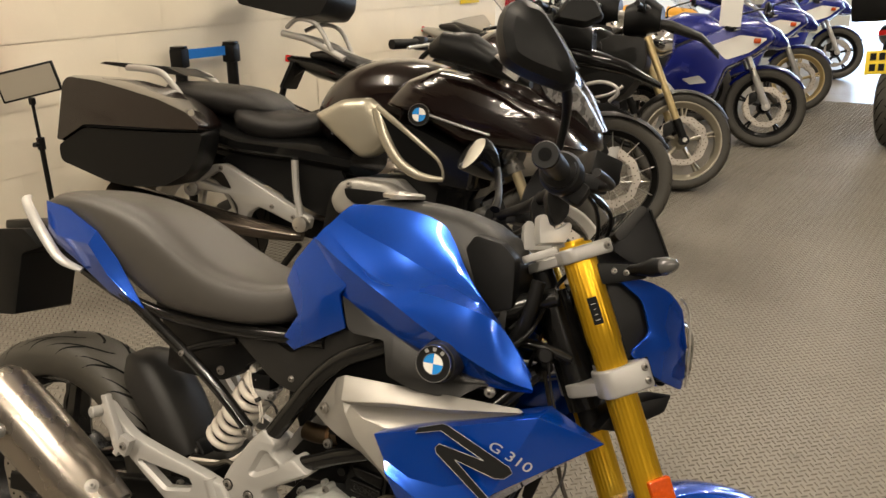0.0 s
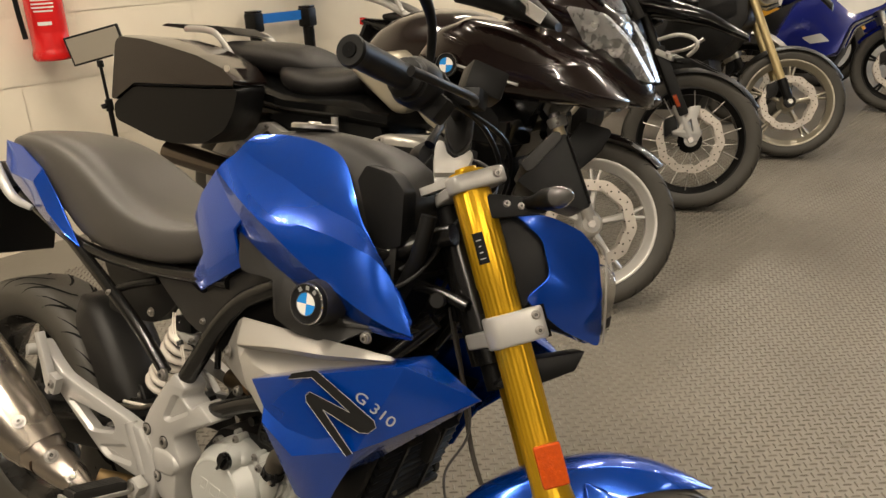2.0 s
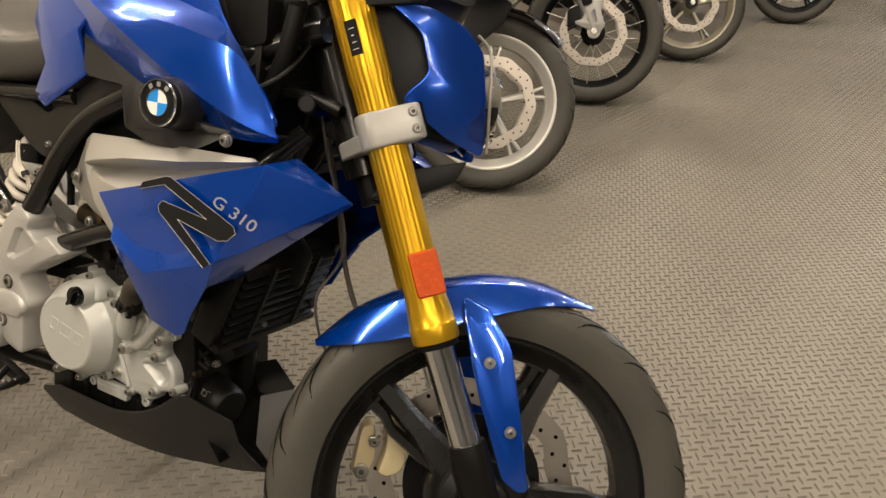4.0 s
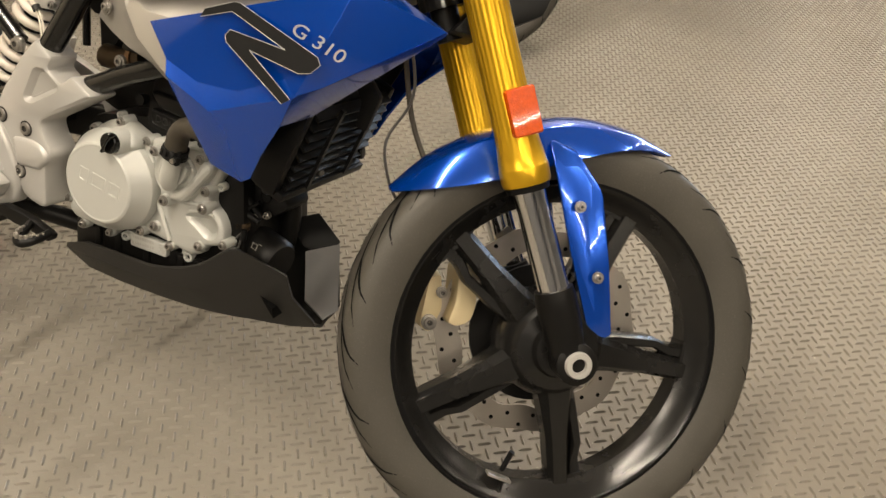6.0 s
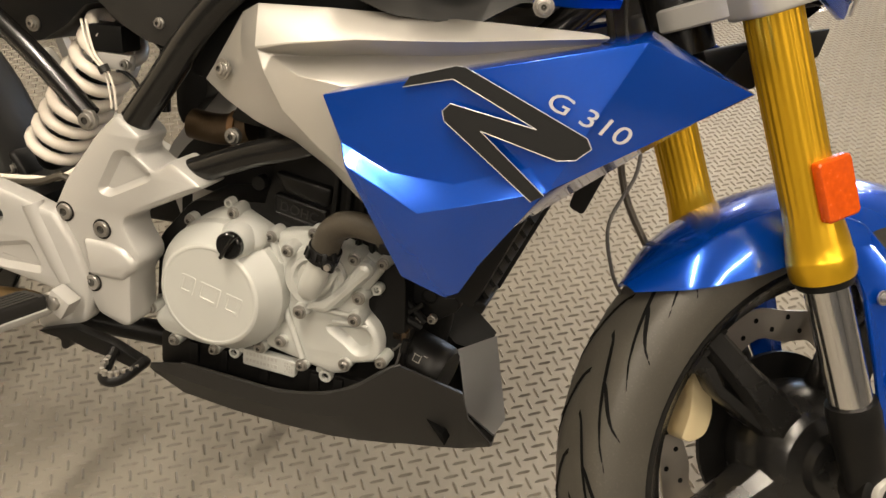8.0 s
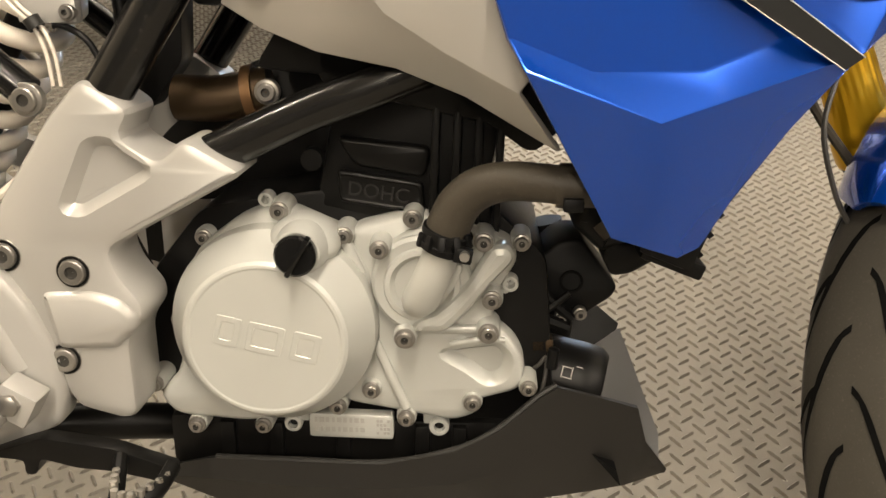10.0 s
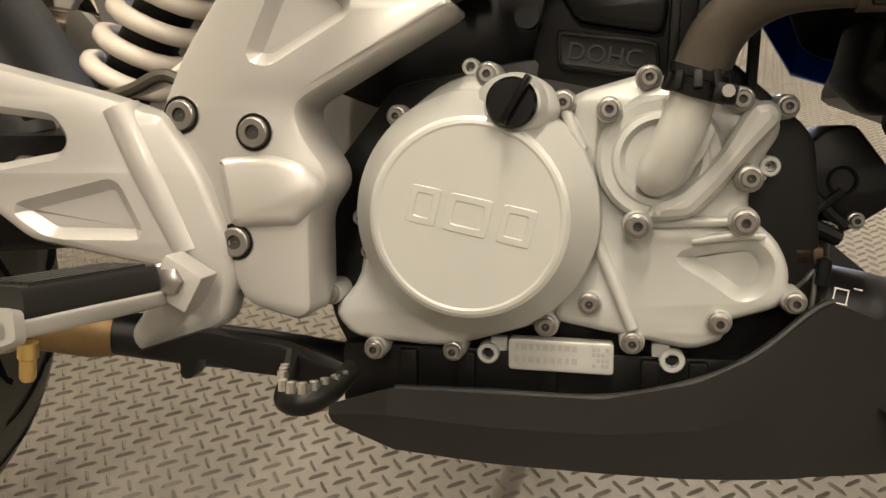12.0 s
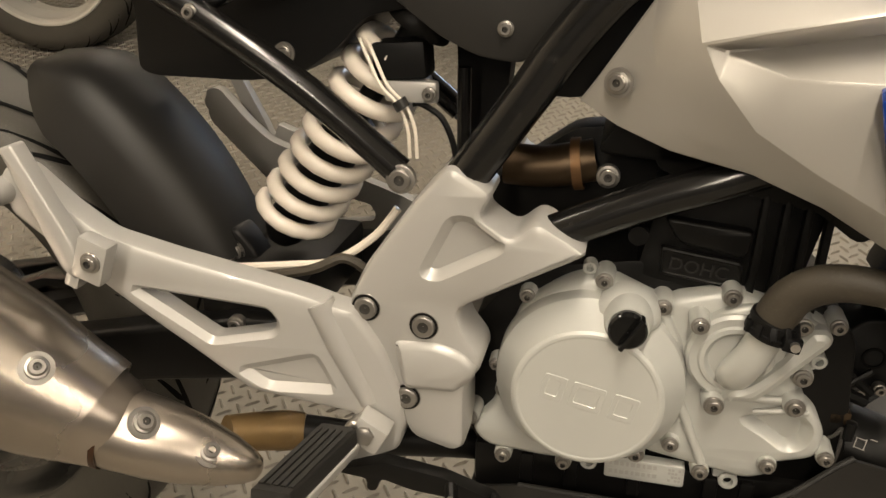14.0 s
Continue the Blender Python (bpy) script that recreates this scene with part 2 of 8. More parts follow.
def lathe(prof, c=(0, 0, 0), axis=(0, 1, 0), seg=48, bm=None, cap=True, closed=False):
    """Turned body: prof holds (distance along the axis, radius)."""
    bm = bm or bmesh.new()
    q = Vector(axis).to_track_quat("Z", "Y").to_matrix()
    c = Vector(c)
    rings = [[bm.verts.new(c + q @ V(r * math.cos(2 * math.pi * j / seg), r * math.sin(2 * math.pi * j / seg), h)) for j in range(seg)] for h, r in prof]
    pairs = list(zip(rings, rings[1:])) + ([(rings[-1], rings[0])] if closed else [])
    for a, b in pairs:
        for j in range(seg):
            bm.faces.new((a[j], a[(j + 1) % seg], b[(j + 1) % seg], b[j]))
    if cap and not closed:
        bm.faces.new(rings[0][::-1]), bm.faces.new(rings[-1])
    return bm


def loft(rings, cap=True, bm=None, closed=True):
    bm = bm or bmesh.new()
    vs = [[bm.verts.new(p) for p in ring] for ring in rings]
    n = len(vs[0])
    for a, b in zip(vs, vs[1:]):
        for j in range(n if closed else n - 1):
            bm.faces.new((a[j], a[(j + 1) % n], b[(j + 1) % n], b[j]))
    if cap and closed:
        bm.faces.new(vs[0][::-1]), bm.faces.new(vs[-1])
    return bm


def faces(verts, polys, bm=None):
    bm = bm or bmesh.new()
    vs = [bm.verts.new(v) for v in verts]
    for p in polys:
        bm.faces.new([vs[i] for i in p])
    return bm


def screw(parent, c, r=0.008, axis=(0, -1, 0), m=None, material=None, deep=0.006, washer=0.0):
    """Socket head screw: a turned head with a recess, the shade at its bottom painted dark."""
    prof = [(-deep, r), (0.0, r), (0.0006, r * 0.95), (0.0010, r * 0.76), (0.0034, r * 0.72), (0.0040, r * 0.64), (0.0040, r * 0.36), (0.0016, r * 0.32), (0.0016, 0.0005)]
    if washer:
        prof = [(-deep, washer), (-deep + 0.002, washer), (-deep + 0.002, r)] + prof[1:]
    ob = part("screw", lathe(prof, c, axis, 18, cap=False), material or SCREW_STEEL, parent, angle=30)
    ob.data.materials.append(SOCKET_SHADE)
    c, d = Vector(c), Vector(axis).normalized()
    for f in ob.data.polygons:
        q = f.center - c
        if (q - d * q.dot(d)).length < r * 0.345:
            f.material_index = 1
    if m is not None:
        ob.data.transform(m)
    return ob


def text_mesh(body, size, depth, m):
    cu = bpy.data.curves.new("lettering", "FONT")
    cu.body, cu.size, cu.extrude, cu.offset = body, size, depth, 0.0
    ob = bpy.data.objects.new("lettering", cu)
    scene.collection.objects.link(ob)
    bpy.context.view_layer.update()
    me = bpy.data.meshes.new_from_object(ob.evaluated_get(bpy.context.evaluated_depsgraph_get()))
    bpy.data.objects.remove(ob)
    bm = bmesh.new()
    bm.from_mesh(me)
    bm.transform(m)
    bpy.data.meshes.remove(me)
    return bm

# ---- structure ----
RX0, RX1, RY0, RY1 = 0.0, 9.0, -5.0, 15.0


def floor_material():
    """Worn rubber: the plain mix, darkened by broad stains and sprinkled with pale dust."""
    m = mat("rubber_floor", (0.192, 0.176, 0.149), 0.38, 0.0, 0.22, 2.2, bump=0.16, bump_scale=520, spots=0.20, rough_vary=0.08, spec=0.32)
    nt = m.node_tree
    p = nt.nodes["Principled BSDF"]
    src = p.inputs["Base Color"].links[0].from_socket
    co = nt.nodes.new("ShaderNodeTexCoord")
    for scale, detail, lo, hi, color, amount in ((0.8, 9, 0.50, 0.72, (0.085, 0.070, 0.052, 1), 0.55), (9.0, 5, 0.62, 0.74, (0.07, 0.062, 0.05, 1), 0.35), (95.0, 2, 0.74, 0.78, (0.42, 0.39, 0.34, 1), 0.6)):
        n = nt.nodes.new("ShaderNodeTexNoise")
        n.inputs["Scale"].default_value, n.inputs["Detail"].default_value = scale, detail
        nt.links.new(co.outputs["Object"], n.inputs["Vector"])
        r = nt.nodes.new("ShaderNodeMapRange")
        r.inputs["From Min"].default_value, r.inputs["From Max"].default_value, r.inputs["To Max"].default_value = lo, hi, amount
        nt.links.new(n.outputs["Fac"], r.inputs["Value"])
        x = nt.nodes.new("ShaderNodeMix")
        x.data_type = "RGBA"
        x.inputs["B"].default_value = color
        nt.links.new(r.outputs["Result"], x.inputs["Factor"])
        nt.links.new(src, x.inputs["A"])
        src = x.outputs["Result"]
    nt.links.new(src, p.inputs["Base Color"])
    return m


FLOOR = floor_material()
floor = link("floor", box(((RX0 + RX1) / 2, (RY0 + RY1) / 2, -0.05), (RX1 - RX0 + 0.6, RY1 - RY0 + 0.6, 0.1)), FLOOR)
floor.matrix_world = ROOM
tagged(floor, "grey-brown rubber floor with raised chequer-plate studs", "floor", kind="structure")
MASONRY = mat("cream_painted_block", (0.78, 0.71, 0.58), 0.6, 0.0, 0.10, 3.0, bump=0.35, bump_scale=60)
wall_west = link("wall_west", box((-0.17, (RY0 + RY1) / 2, CEIL / 2), (0.3, RY1 - RY0 + 0.6, CEIL)), MASONRY)
tagged(wall_west, "cream painted blockwork wall with shallow joints", "wall", kind="structure")
# unseen walls, added in a dark tone so that little light bounces back
UNSEEN_WALL = mat("unseen_dark_wall", (0.11, 0.105, 0.10), 0.7, 0.0, 0.15, 1.5)
wall_east = link("wall_east", box((RX1 + 0.15, (RY0 + RY1) / 2, CEIL / 2), (0.3, RY1 - RY0 + 0.6, CEIL)), UNSEEN_WALL)
tagged(wall_east, "unseen wall across the aisle, kept dark to cut bounced light", "wall", kind="structure")
wall_south = link("wall_south", box(((RX0 + RX1) / 2, RY0 - 0.15, CEIL / 2), (RX1 - RX0, 0.3, CEIL)), UNSEEN_WALL)
tagged(wall_south, "unseen end wall, kept dark to cut bounced light", "wall", kind="structure")
DOOR_X0, DOOR_X1, DOOR_Z = 1.7, 5.6, 2.5
bm = box((DOOR_X0 / 2, RY1 + 0.15, CEIL / 2), (DOOR_X0, 0.3, CEIL))
box(((DOOR_X1 + RX1) / 2, RY1 + 0.15, CEIL / 2), (RX1 - DOOR_X1, 0.3, CEIL), bm)
box(((DOOR_X0 + DOOR_X1) / 2, RY1 + 0.15, (DOOR_Z + CEIL) / 2), (DOOR_X1 - DOOR_X0, 0.3, CEIL - DOOR_Z), bm)
wall_north = link("wall_north", bm, MASONRY)
tagged(wall_north, "cream painted end wall with a wide open doorway", "wall", kind="structure")
ceiling = link("ceiling", box(((RX0 + RX1) / 2, (RY0 + RY1) / 2, CEIL + 0.1), (RX1 - RX0 + 0.6, RY1 - RY0 + 0.6, 0.2)), CEILING)
tagged(ceiling, "pale painted ceiling", "ceiling", kind="structure")
SKY = mat("daylight_backdrop", (0.62, 0.76, 1.0), 0.9, emit=7.0, vary=0.05, scale=0.5)
backdrop = link("backdrop", box(((DOOR_X0 + DOOR_X1) / 2, RY1 + 1.4, 1.3), (6.0, 0.05, 3.4)), SKY)
tagged(backdrop, "pale bright daylight outside the doorway", "daylight", kind="structure")
for ob in (wall_west, wall_east, wall_south, wall_north, ceiling, backdrop):
    ob.matrix_world = ROOM
area_lamp("doorway_daylight", ROOM @ pose((DOOR_X0 + DOOR_X1) / 2, RY1 + 0.05, 1.3, -90, 0, 0), 4.2, 2.4, 330, (0.52, 0.72, 1.0))


def tube_light(lx, ly, along_y=True, power=62):
    """Ceiling batten: a sheet-steel body, two end caps and a glowing tube, with its lamp just below."""
    m = ROOM @ pose(lx, ly, CEIL, 0, 0, 0 if along_y else 90)
    t = thing("ceiling_light", m, "white batten ceiling light with a single tube", "ceiling light", "tube lights on the ceiling")
    part("body", box((0, 0, -0.03), (0.09, 1.52, 0.058)), WHITE, t, bevel=0.006)
    part("tube", lathe([(-0.74, 0.017), (0.74, 0.017)], (0, 0, -0.085), (0, 1, 0), 16), TUBE_GLOW, t)
    for s in (-1, 1):
        part("end_cap", box((0, s * 0.75, -0.075), (0.034, 0.03, 0.05)), WHITE, t, bevel=0.004)
    area_lamp("tube_lamp", m @ Matrix.Translation((0, 0, -0.125)), 0.05, 1.45, power, TUBE_COLOR)


for lx, ly, watts in ((2.9, -4.0, 66), (2.9, -1.7, 70), (2.9, 1.2, 52), (2.9, 4.4, 42), (2.9, 7.6, 52), (2.9, 10.8, 110), (5.2, -4.0, 46), (5.2, -1.9, 46), (5.2, 1.2, 22), (5.2, 4.4, 16), (5.2, 7.6, 24), (5.2, 10.8, 50), (7.6, -2.6, 46), (7.6, 3.0, 20), (7.6, 8.0, 24)):
    tube_light(lx, ly, power=watts)
for ly in (-0.6, 2.6, 5.8):
    tube_light(0.95, ly, power=52)

# ---- the blue roadster ----
RAKE = radians(25.1)
LEAN_BIKE, STEER = 13.5, 35.5
BIKE_M = Matrix.Translation((-1.4474, 1.025, 0)) @ pose(0, 0, 0, -LEAN_BIKE, 0, 0)
HEAD = V(1.374 - 0.032 * math.cos(RAKE), 0, 0.297 - 0.032 * math.sin(RAKE))
STEER_AXIS = V(-math.sin(RAKE), 0, math.cos(RAKE))
ST = Matrix.Translation(HEAD) @ Matrix.Rotation(radians(STEER), 4, STEER_AXIS) @ Matrix.Translation(-HEAD)
bike = thing("motorcycle", BIKE_M, "metallic blue naked roadster with gold forks leaning on its side stand", "motorcycle", "row of parked motorcycles")
MIRROR_Y = Matrix.Diagonal((1, -1, 1, 1))


def both(fn, name, material, label="", **k):
    """A part and its mirror image on the other side of the bike."""
    a = part(name, fn(), material, bike, label, **k)
    bm = fn()
    bm.transform(MIRROR_Y)
    b = part(name, bm, material, bike, label, **k)
    return a, b


def tyre(name, parent, c, R, w, m=None, rim_r=0.222, grooves=21):
    """Tyre with a round crown, side walls and bead, and near-black strips on its crown as the shade of slanting tread
    grooves.
    """
    prof, h = [], R - rim_r
    n = 18
    for i in range(n + 1):
        a = -1 + 2 * i / n
        y = math.sin(a * math.pi / 2) * w / 2
        r = rim_r + h * (1 - abs(a) ** 3.2) ** 0.55 if abs(a) < 1 else rim_r
        prof.append((y if abs(a) < 0.999 else math.copysign(w * 0.42, a), r))
    prof[0], prof[-1] = (-w * 0.40, rim_r), (w * 0.40, rim_r)
    inner = [(w * 0.36, rim_r - 0.006), (-w * 0.36, rim_r - 0.006)]
    ty = part(name, lathe(prof + inner, c, (0, 1, 0), 72, closed=True), RUBBER, parent, m=m, angle=50)

    def crown(y):
        a = math.asin(max(-1, min(1, y / (w / 2)))) / (math.pi / 2)
        return rim_r + h * (1 - abs(a) ** 3.2) ** 0.55

    bm = bmesh.new()
    c = Vector(c)
    for s in (-1, 1):
        for g in range(grooves):
            a0 = 2 * math.pi * (g + (0.5 if s > 0 else 0)) / grooves
            for y0, y1, sweep, wd in ((0.05, 0.90, 0.46, 0.0080), (0.45, 0.96, 0.18, 0.0050)):
                off = 0.0 if y0 < 0.1 else 0.16
                prev = None
                for i in range(9):
                    u = i / 8
                    y = s * w / 2 * (y0 + (y1 - y0) * u)
                    ang = a0 + off + sweep * (u ** 1.6)
                    r = crown(y) + 0.0007
                    k = wd * math.sin(math.pi * min(0.95, max(0.12, u))) / R
                    pr = [bm.verts.new(c + V(math.cos(q) * r, y, math.sin(q) * r)) for q in (ang - k, ang + k)]
                    if prev:
                        bm.faces.new((prev[0], prev[1], pr[1], pr[0]))
                    prev = pr
    part("tread_groove_shade", bm, RECESS_SHADE, parent, "near-black strips painting the shade in the tread grooves", m=m)
    return ty


def cast_wheel(parent, c, R, w, m, spokes=5, rim_r=0.222, material=None, rim_w=None, split=0.085, name="wheel", phase=0.30, heavy=False):
    """Cast wheel: rim with lips and well, hub and split spokes, each a mesh of its own."""
    material = material or WHEEL_BLACK
    c = Vector(c)
    rw = (rim_w or w * 0.86) / 2
    wl = thing_part(name, parent)
    ty = tyre("tyre", wl, c, R, w, m, rim_r)
    prof = [(-rw, rim_r + 0.006), (-rw + 0.004, rim_r + 0.008), (-rw + 0.012, rim_r - 0.006), (-rw * 0.55, rim_r - 0.010), (-rw * 0.35, rim_r - 0.018),
            (rw * 0.35, rim_r - 0.018), (rw * 0.55, rim_r - 0.010), (rw - 0.012, rim_r - 0.006), (rw - 0.004, rim_r + 0.008), (rw, rim_r + 0.006),
            (rw, rim_r - 0.004), (rw - 0.008, rim_r - 0.012), (rw * 0.62, rim_r - 0.017), (rw * 0.40, rim_r - 0.029),
            (-rw * 0.40, rim_r - 0.029), (-rw * 0.62, rim_r - 0.017), (-rw + 0.008, rim_r - 0.012), (-rw, rim_r - 0.004)]
    part("rim", lathe(prof, c, (0, 1, 0), 72, closed=True), material, wl, m=m, angle=24)
    for q in (-1, 1):
        part("rim_lip", lathe([(q * rw - 0.003, rim_r - 0.002), (q * rw - 0.002, rim_r + 0.005), (q * rw + 0.002, rim_r + 0.005), (q * rw + 0.003, rim_r - 0.002), (q * rw, rim_r - 0.005)], c, (0, 1, 0), 72, closed=True), GLOSS_BLACK if material is WHEEL_BLACK else material, wl, m=m, angle=60)
    hub = [(-0.05, 0.030), (-0.045, 0.036), (-0.03, 0.044), (0.03, 0.048), (0.045, 0.05), (0.05, 0.03)]
    if heavy:
        hub = [(-0.056, 0.024), (-0.054, 0.034), (-0.044, 0.038), (-0.040, 0.056), (-0.030, 0.066), (-0.010, 0.074), (0.030, 0.076), (0.045, 0.07), (0.05, 0.04)]
    part("hub", lathe(hub, c, (0, 1, 0), 36), material, wl, m=m, angle=25)
    for i in range(spokes):
        a = 2 * math.pi * i / spokes + phase
        bm = bmesh.new()
        ro = rim_r - 0.024
        if heavy:
            polar = lambda r, b, y: c + V(math.cos(a + b) * r, y, math.sin(a + b) * r)
            for arm in (((0.045, 0.0, 0.030, 0.034), (0.085, -0.02, 0.0225, 0.030), (0.135, -0.03, 0.0165, 0.025), (ro + 0.006, -0.035, 0.0150, 0.021)),
                        ((0.055, 0.22, 0.013, 0.020), (0.100, 0.21, 0.0085, 0.017), (0.150, 0.165, 0.0075, 0.016), (0.172, 0.10, 0.0085, 0.016), (ro + 0.006, 0.085, 0.010, 0.016))):
                rings = []
                for r, b, hw, hy in arm:
                    tx, tz = -math.sin(a + b), math.cos(a + b)
                    rings.append([polar(r, b, 0) + V(tx * u * hw, v * hy, tz * u * hw) for u, v in ((-1, -0.55), (-0.6, -1), (0.6, -1), (1, -0.55), (1, 0.55), (0.6, 1), (-0.6, 1), (-1, 0.55))])
                loft(rings, bm=bm)
            loft([[polar(ro + d, b, v) for b, v in ((-0.12, -0.018), (0.17, -0.018), (0.17, 0.018), (-0.12, 0.018))] for d in (-0.006, 0.006)], bm=bm)
        for s in (-1, 1) if not heavy else ():
            rings = []
            for u in (0.0, 0.25, 0.5, 0.75, 1.0):
                r = 0.03 + (ro - 0.03) * u
                b = a + s * split * (0.4 + 1.6 * u * u) * (0.9 if u else 0.5)
                cx, cz = math.cos(b) * r, math.sin(b) * r
                tx, tz = -math.sin(b), math.cos(b)
                hw, hy = 0.0125 - 0.004 * u, 0.021 - 0.006 * u
                ring = []
                for q in range(8):
                    e, f = math.cos(math.pi * (2 * q + 1) / 8), math.sin(math.pi * (2 * q + 1) / 8)
                    ring.append(c + V(cx + tx * e * hw, f * hy, cz + tz * e * hw))
                rings.append(ring)
            loft(rings, bm=bm)
        part("spoke", bm, material, wl, m=m, angle=30)
    return wl


def thing_part(name, parent):
    ob = new(name)
    ob.empty_display_size = 0.05
    ob.parent = parent
    return ob


def brake_disc(parent, c, r, m=None, holes=20, ry=0.0):
    """Perforated steel brake ring with waved edges on a dark carrier."""
    c = Vector(c)
    bm = bmesh.new()
    n = 80
    ro = [r + 0.003 * math.cos(10 * 2 * math.pi * j / n) for j in range(n)]
    ri = [r - 0.036 + 0.004 * math.cos(10 * 2 * math.pi * j / n) for j in range(n)]
    q = []
    for y in (-0.0022, 0.0022):
        q.append([[bm.verts.new(c + V(rr[j] * math.cos(2 * math.pi * j / n), y, rr[j] * math.sin(2 * math.pi * j / n))) for j in range(n)] for rr in (ro, ri)])
    for j in range(n):
        k = (j + 1) % n
        bm.faces.new((q[0][0][j], q[0][0][k], q[0][1][k], q[0][1][j]))
        bm.faces.new((q[1][0][j], q[1][1][j], q[1][1][k], q[1][0][k]))
        bm.faces.new((q[0][0][j], q[1][0][j], q[1][0][k], q[0][0][k]))
        bm.faces.new((q[0][1][j], q[0][1][k], q[1][1][k], q[1][1][j]))
    d = part("brake_disc", bm, DISC_STEEL, parent, "perforated steel brake disc", m=m)
    # shade of the drilled holes, painted as near-black plugs
    bm = bmesh.new()
    for i in range(holes):
        for e, rr in ((0, r - 0.010), (0.5, r - 0.024)):
            a = 2 * math.pi * (i + e) / holes
            lathe([(-0.0026, 0.0032), (0.0026, 0.0032)], c + V(rr * math.cos(a), 0, rr * math.sin(a)), (0, 1, 0), 8, bm)
    part("drilling_shade", bm, RECESS_SHADE, parent, "near-black plugs painting the shade in the drilled holes", m=m)
    return d


# front wheel, turned to the left with the forks
FW = V(1.377, 0, 0.286)
front_wheel = cast_wheel(bike, FW, 0.288, 0.106, ST, name="front_wheel", rim_w=0.082, phase=-0.03, heavy=True)
brake_disc(front_wheel, FW + V(0, 0.058, 0), 0.150, ST)
part("carrier", lathe([(0.050, 0.10), (0.056, 0.10), (0.056, 0.05), (0.05, 0.05)], FW, (0, 1, 0), 40, closed=True), MATT_BLACK, front_wheel, m=ST)
part("balance_weight", box(FW + V(-0.045, -0.03, -0.187), (0.035, 0.016, 0.004), m=pose(0, 0, 0, 0, 15, 0)), STEEL, front_wheel, m=ST, bevel=0.001)
part("valve", tube([FW + V(-0.035, -0.01, -0.185), FW + V(-0.028, -0.018, -0.155)], 0.004, 8), BLACK, front_wheel, m=ST)

FORK_LO, FORK_HI = V(1.271, 0, 0.503), V(1.073, 0, 0.945)
FDIR = (FORK_HI - FORK_LO).normalized()
FLEN = (FORK_HI - FORK_LO).length


def fork_leg(s):
    y = 0.097 * s
    leg = thing_part("fork_leg", bike)
    lo = FORK_LO + V(0, y, 0)
    seg, bm = 144, bmesh.new()
    rings = []
    for h, r in ((-0.008, 0.024), (-0.008, 0.0290), (-0.004, 0.0302), (0.012, 0.0305), (0.015, 0.0298), (0.016, 0.0292), (0.028, 0.0285), (0.044, 0.0262), (0.062, 0.0250), (0.32, 0.0252),
                 (0.327, 0.0268), (FLEN - 0.004, 0.0268), (FLEN, 0.025), (FLEN, 0.016), (FLEN + 0.006, 0.015)):
        q = FDIR.to_track_quat("Z", "Y").to_matrix()
        rib = 0.0005 if 0.05 < h < FLEN - 0.01 else 0.0
        rings.append([lo + q @ V(*[(r + rib * math.cos(24 * 2 * math.pi * j / seg)) * f(2 * math.pi * j / seg) for f in (math.cos, math.sin)], h) for j in range(seg)])
    part("outer_tube", loft(rings, bm=bm), GOLD, leg, "gold anodised fork tube", m=ST, angle=50)
    part("dust_seal", lathe([(-0.016, 0.021), (-0.016, 0.026), (-0.009, 0.0275), (-0.006, 0.02)], lo, FDIR, 32), BLACK, leg, m=ST)
    bot = V(1.336, y, 0.367)
    part("stanchion", lathe([(0, 0.0205), ((lo - bot).length, 0.0205)], bot, (lo - bot).normalized(), 32), CHROME, leg, "polished chrome fork tube", m=ST)
    ax = FW + V(0, y, 0)
    bm = loft([[bot + FDIR * h + V(math.cos(q) * rx, math.sin(q) * ry, math.cos(q) * rx * 0.45) for q in [2 * math.pi * j / 16 for j in range(16)]]
               for h, rx, ry in ((0.008, 0.0225, 0.024), (-0.004, 0.024, 0.0255), (-0.03, 0.024, 0.024), (-0.065, 0.022, 0.020), (-0.095, 0.020, 0.018))])
    part("axle_lug", bm, MATT_BLACK, leg, m=ST)
    part("axle_clamp", lathe([(-0.018, 0.024), (-0.016, 0.027), (0.016, 0.027), (0.018, 0.024)], ax, (0, 1, 0), 24), MATT_BLACK, leg, m=ST)
    if s < 0:
        part("axle_end", lathe([(0.0, 0.0175), (0.010, 0.0175), (0.012, 0.0160), (0.012, 0.0095), (-0.01, 0.0088), (-0.01, 0.0005)], ax + V(0, -0.012, 0), (0, -1, 0), 28, cap=False), CAST, leg,
             "bare hollow axle end", m=ST)
        off = FDIR * 0.078 + V(0.006, -0.0285, 0.003)
        r = [(-0.018, -0.028), (0.018, -0.028), (0.018, 0.028), (-0.018, 0.028)]
        e = V(FDIR.z, 0, -FDIR.x)
        bm = bmesh.new()
        ring = lambda d, k: [lo + off + e * (a * k) + FDIR * (b * k) + V(0, -d, 0) for a, b in rounded(r, 0.004)]
        loft([ring(-0.004, 1), ring(0.004, 1), ring(0.006, 0.93)], bm=bm)
        part("reflector", bm, ORANGE, leg, "orange rectangular side reflector", m=ST)
        bm = loft([[lo + FDIR * h + q for q in [V(math.sin(t) * 0.0278 * e.x, -math.cos(t) * 0.0278, math.sin(t) * 0.0278 * e.z) for t in [-0.62 + 0.08 * j for j in range(8)]]]
                   for h in (0.355, 0.398)], cap=False, closed=False)
        part("sticker", bm, DECAL, leg, "small black warning sticker", m=ST, solid=0.0006)
        bm = bmesh.new()
        for k in range(4):
            box(lo + FDIR * (0.362 + 0.0085 * k) + V(e.x * -0.0095, -0.0268, e.z * -0.0095), (0.0075 - 0.0022 * (k % 3), 0.0007, 0.0011), bm, pose(0, 0, 0, 0, -24, -20))
        part("print_bar", bm, SILVER_DECAL, leg, m=ST)
    return leg


fork_leg(-1), fork_leg(1)


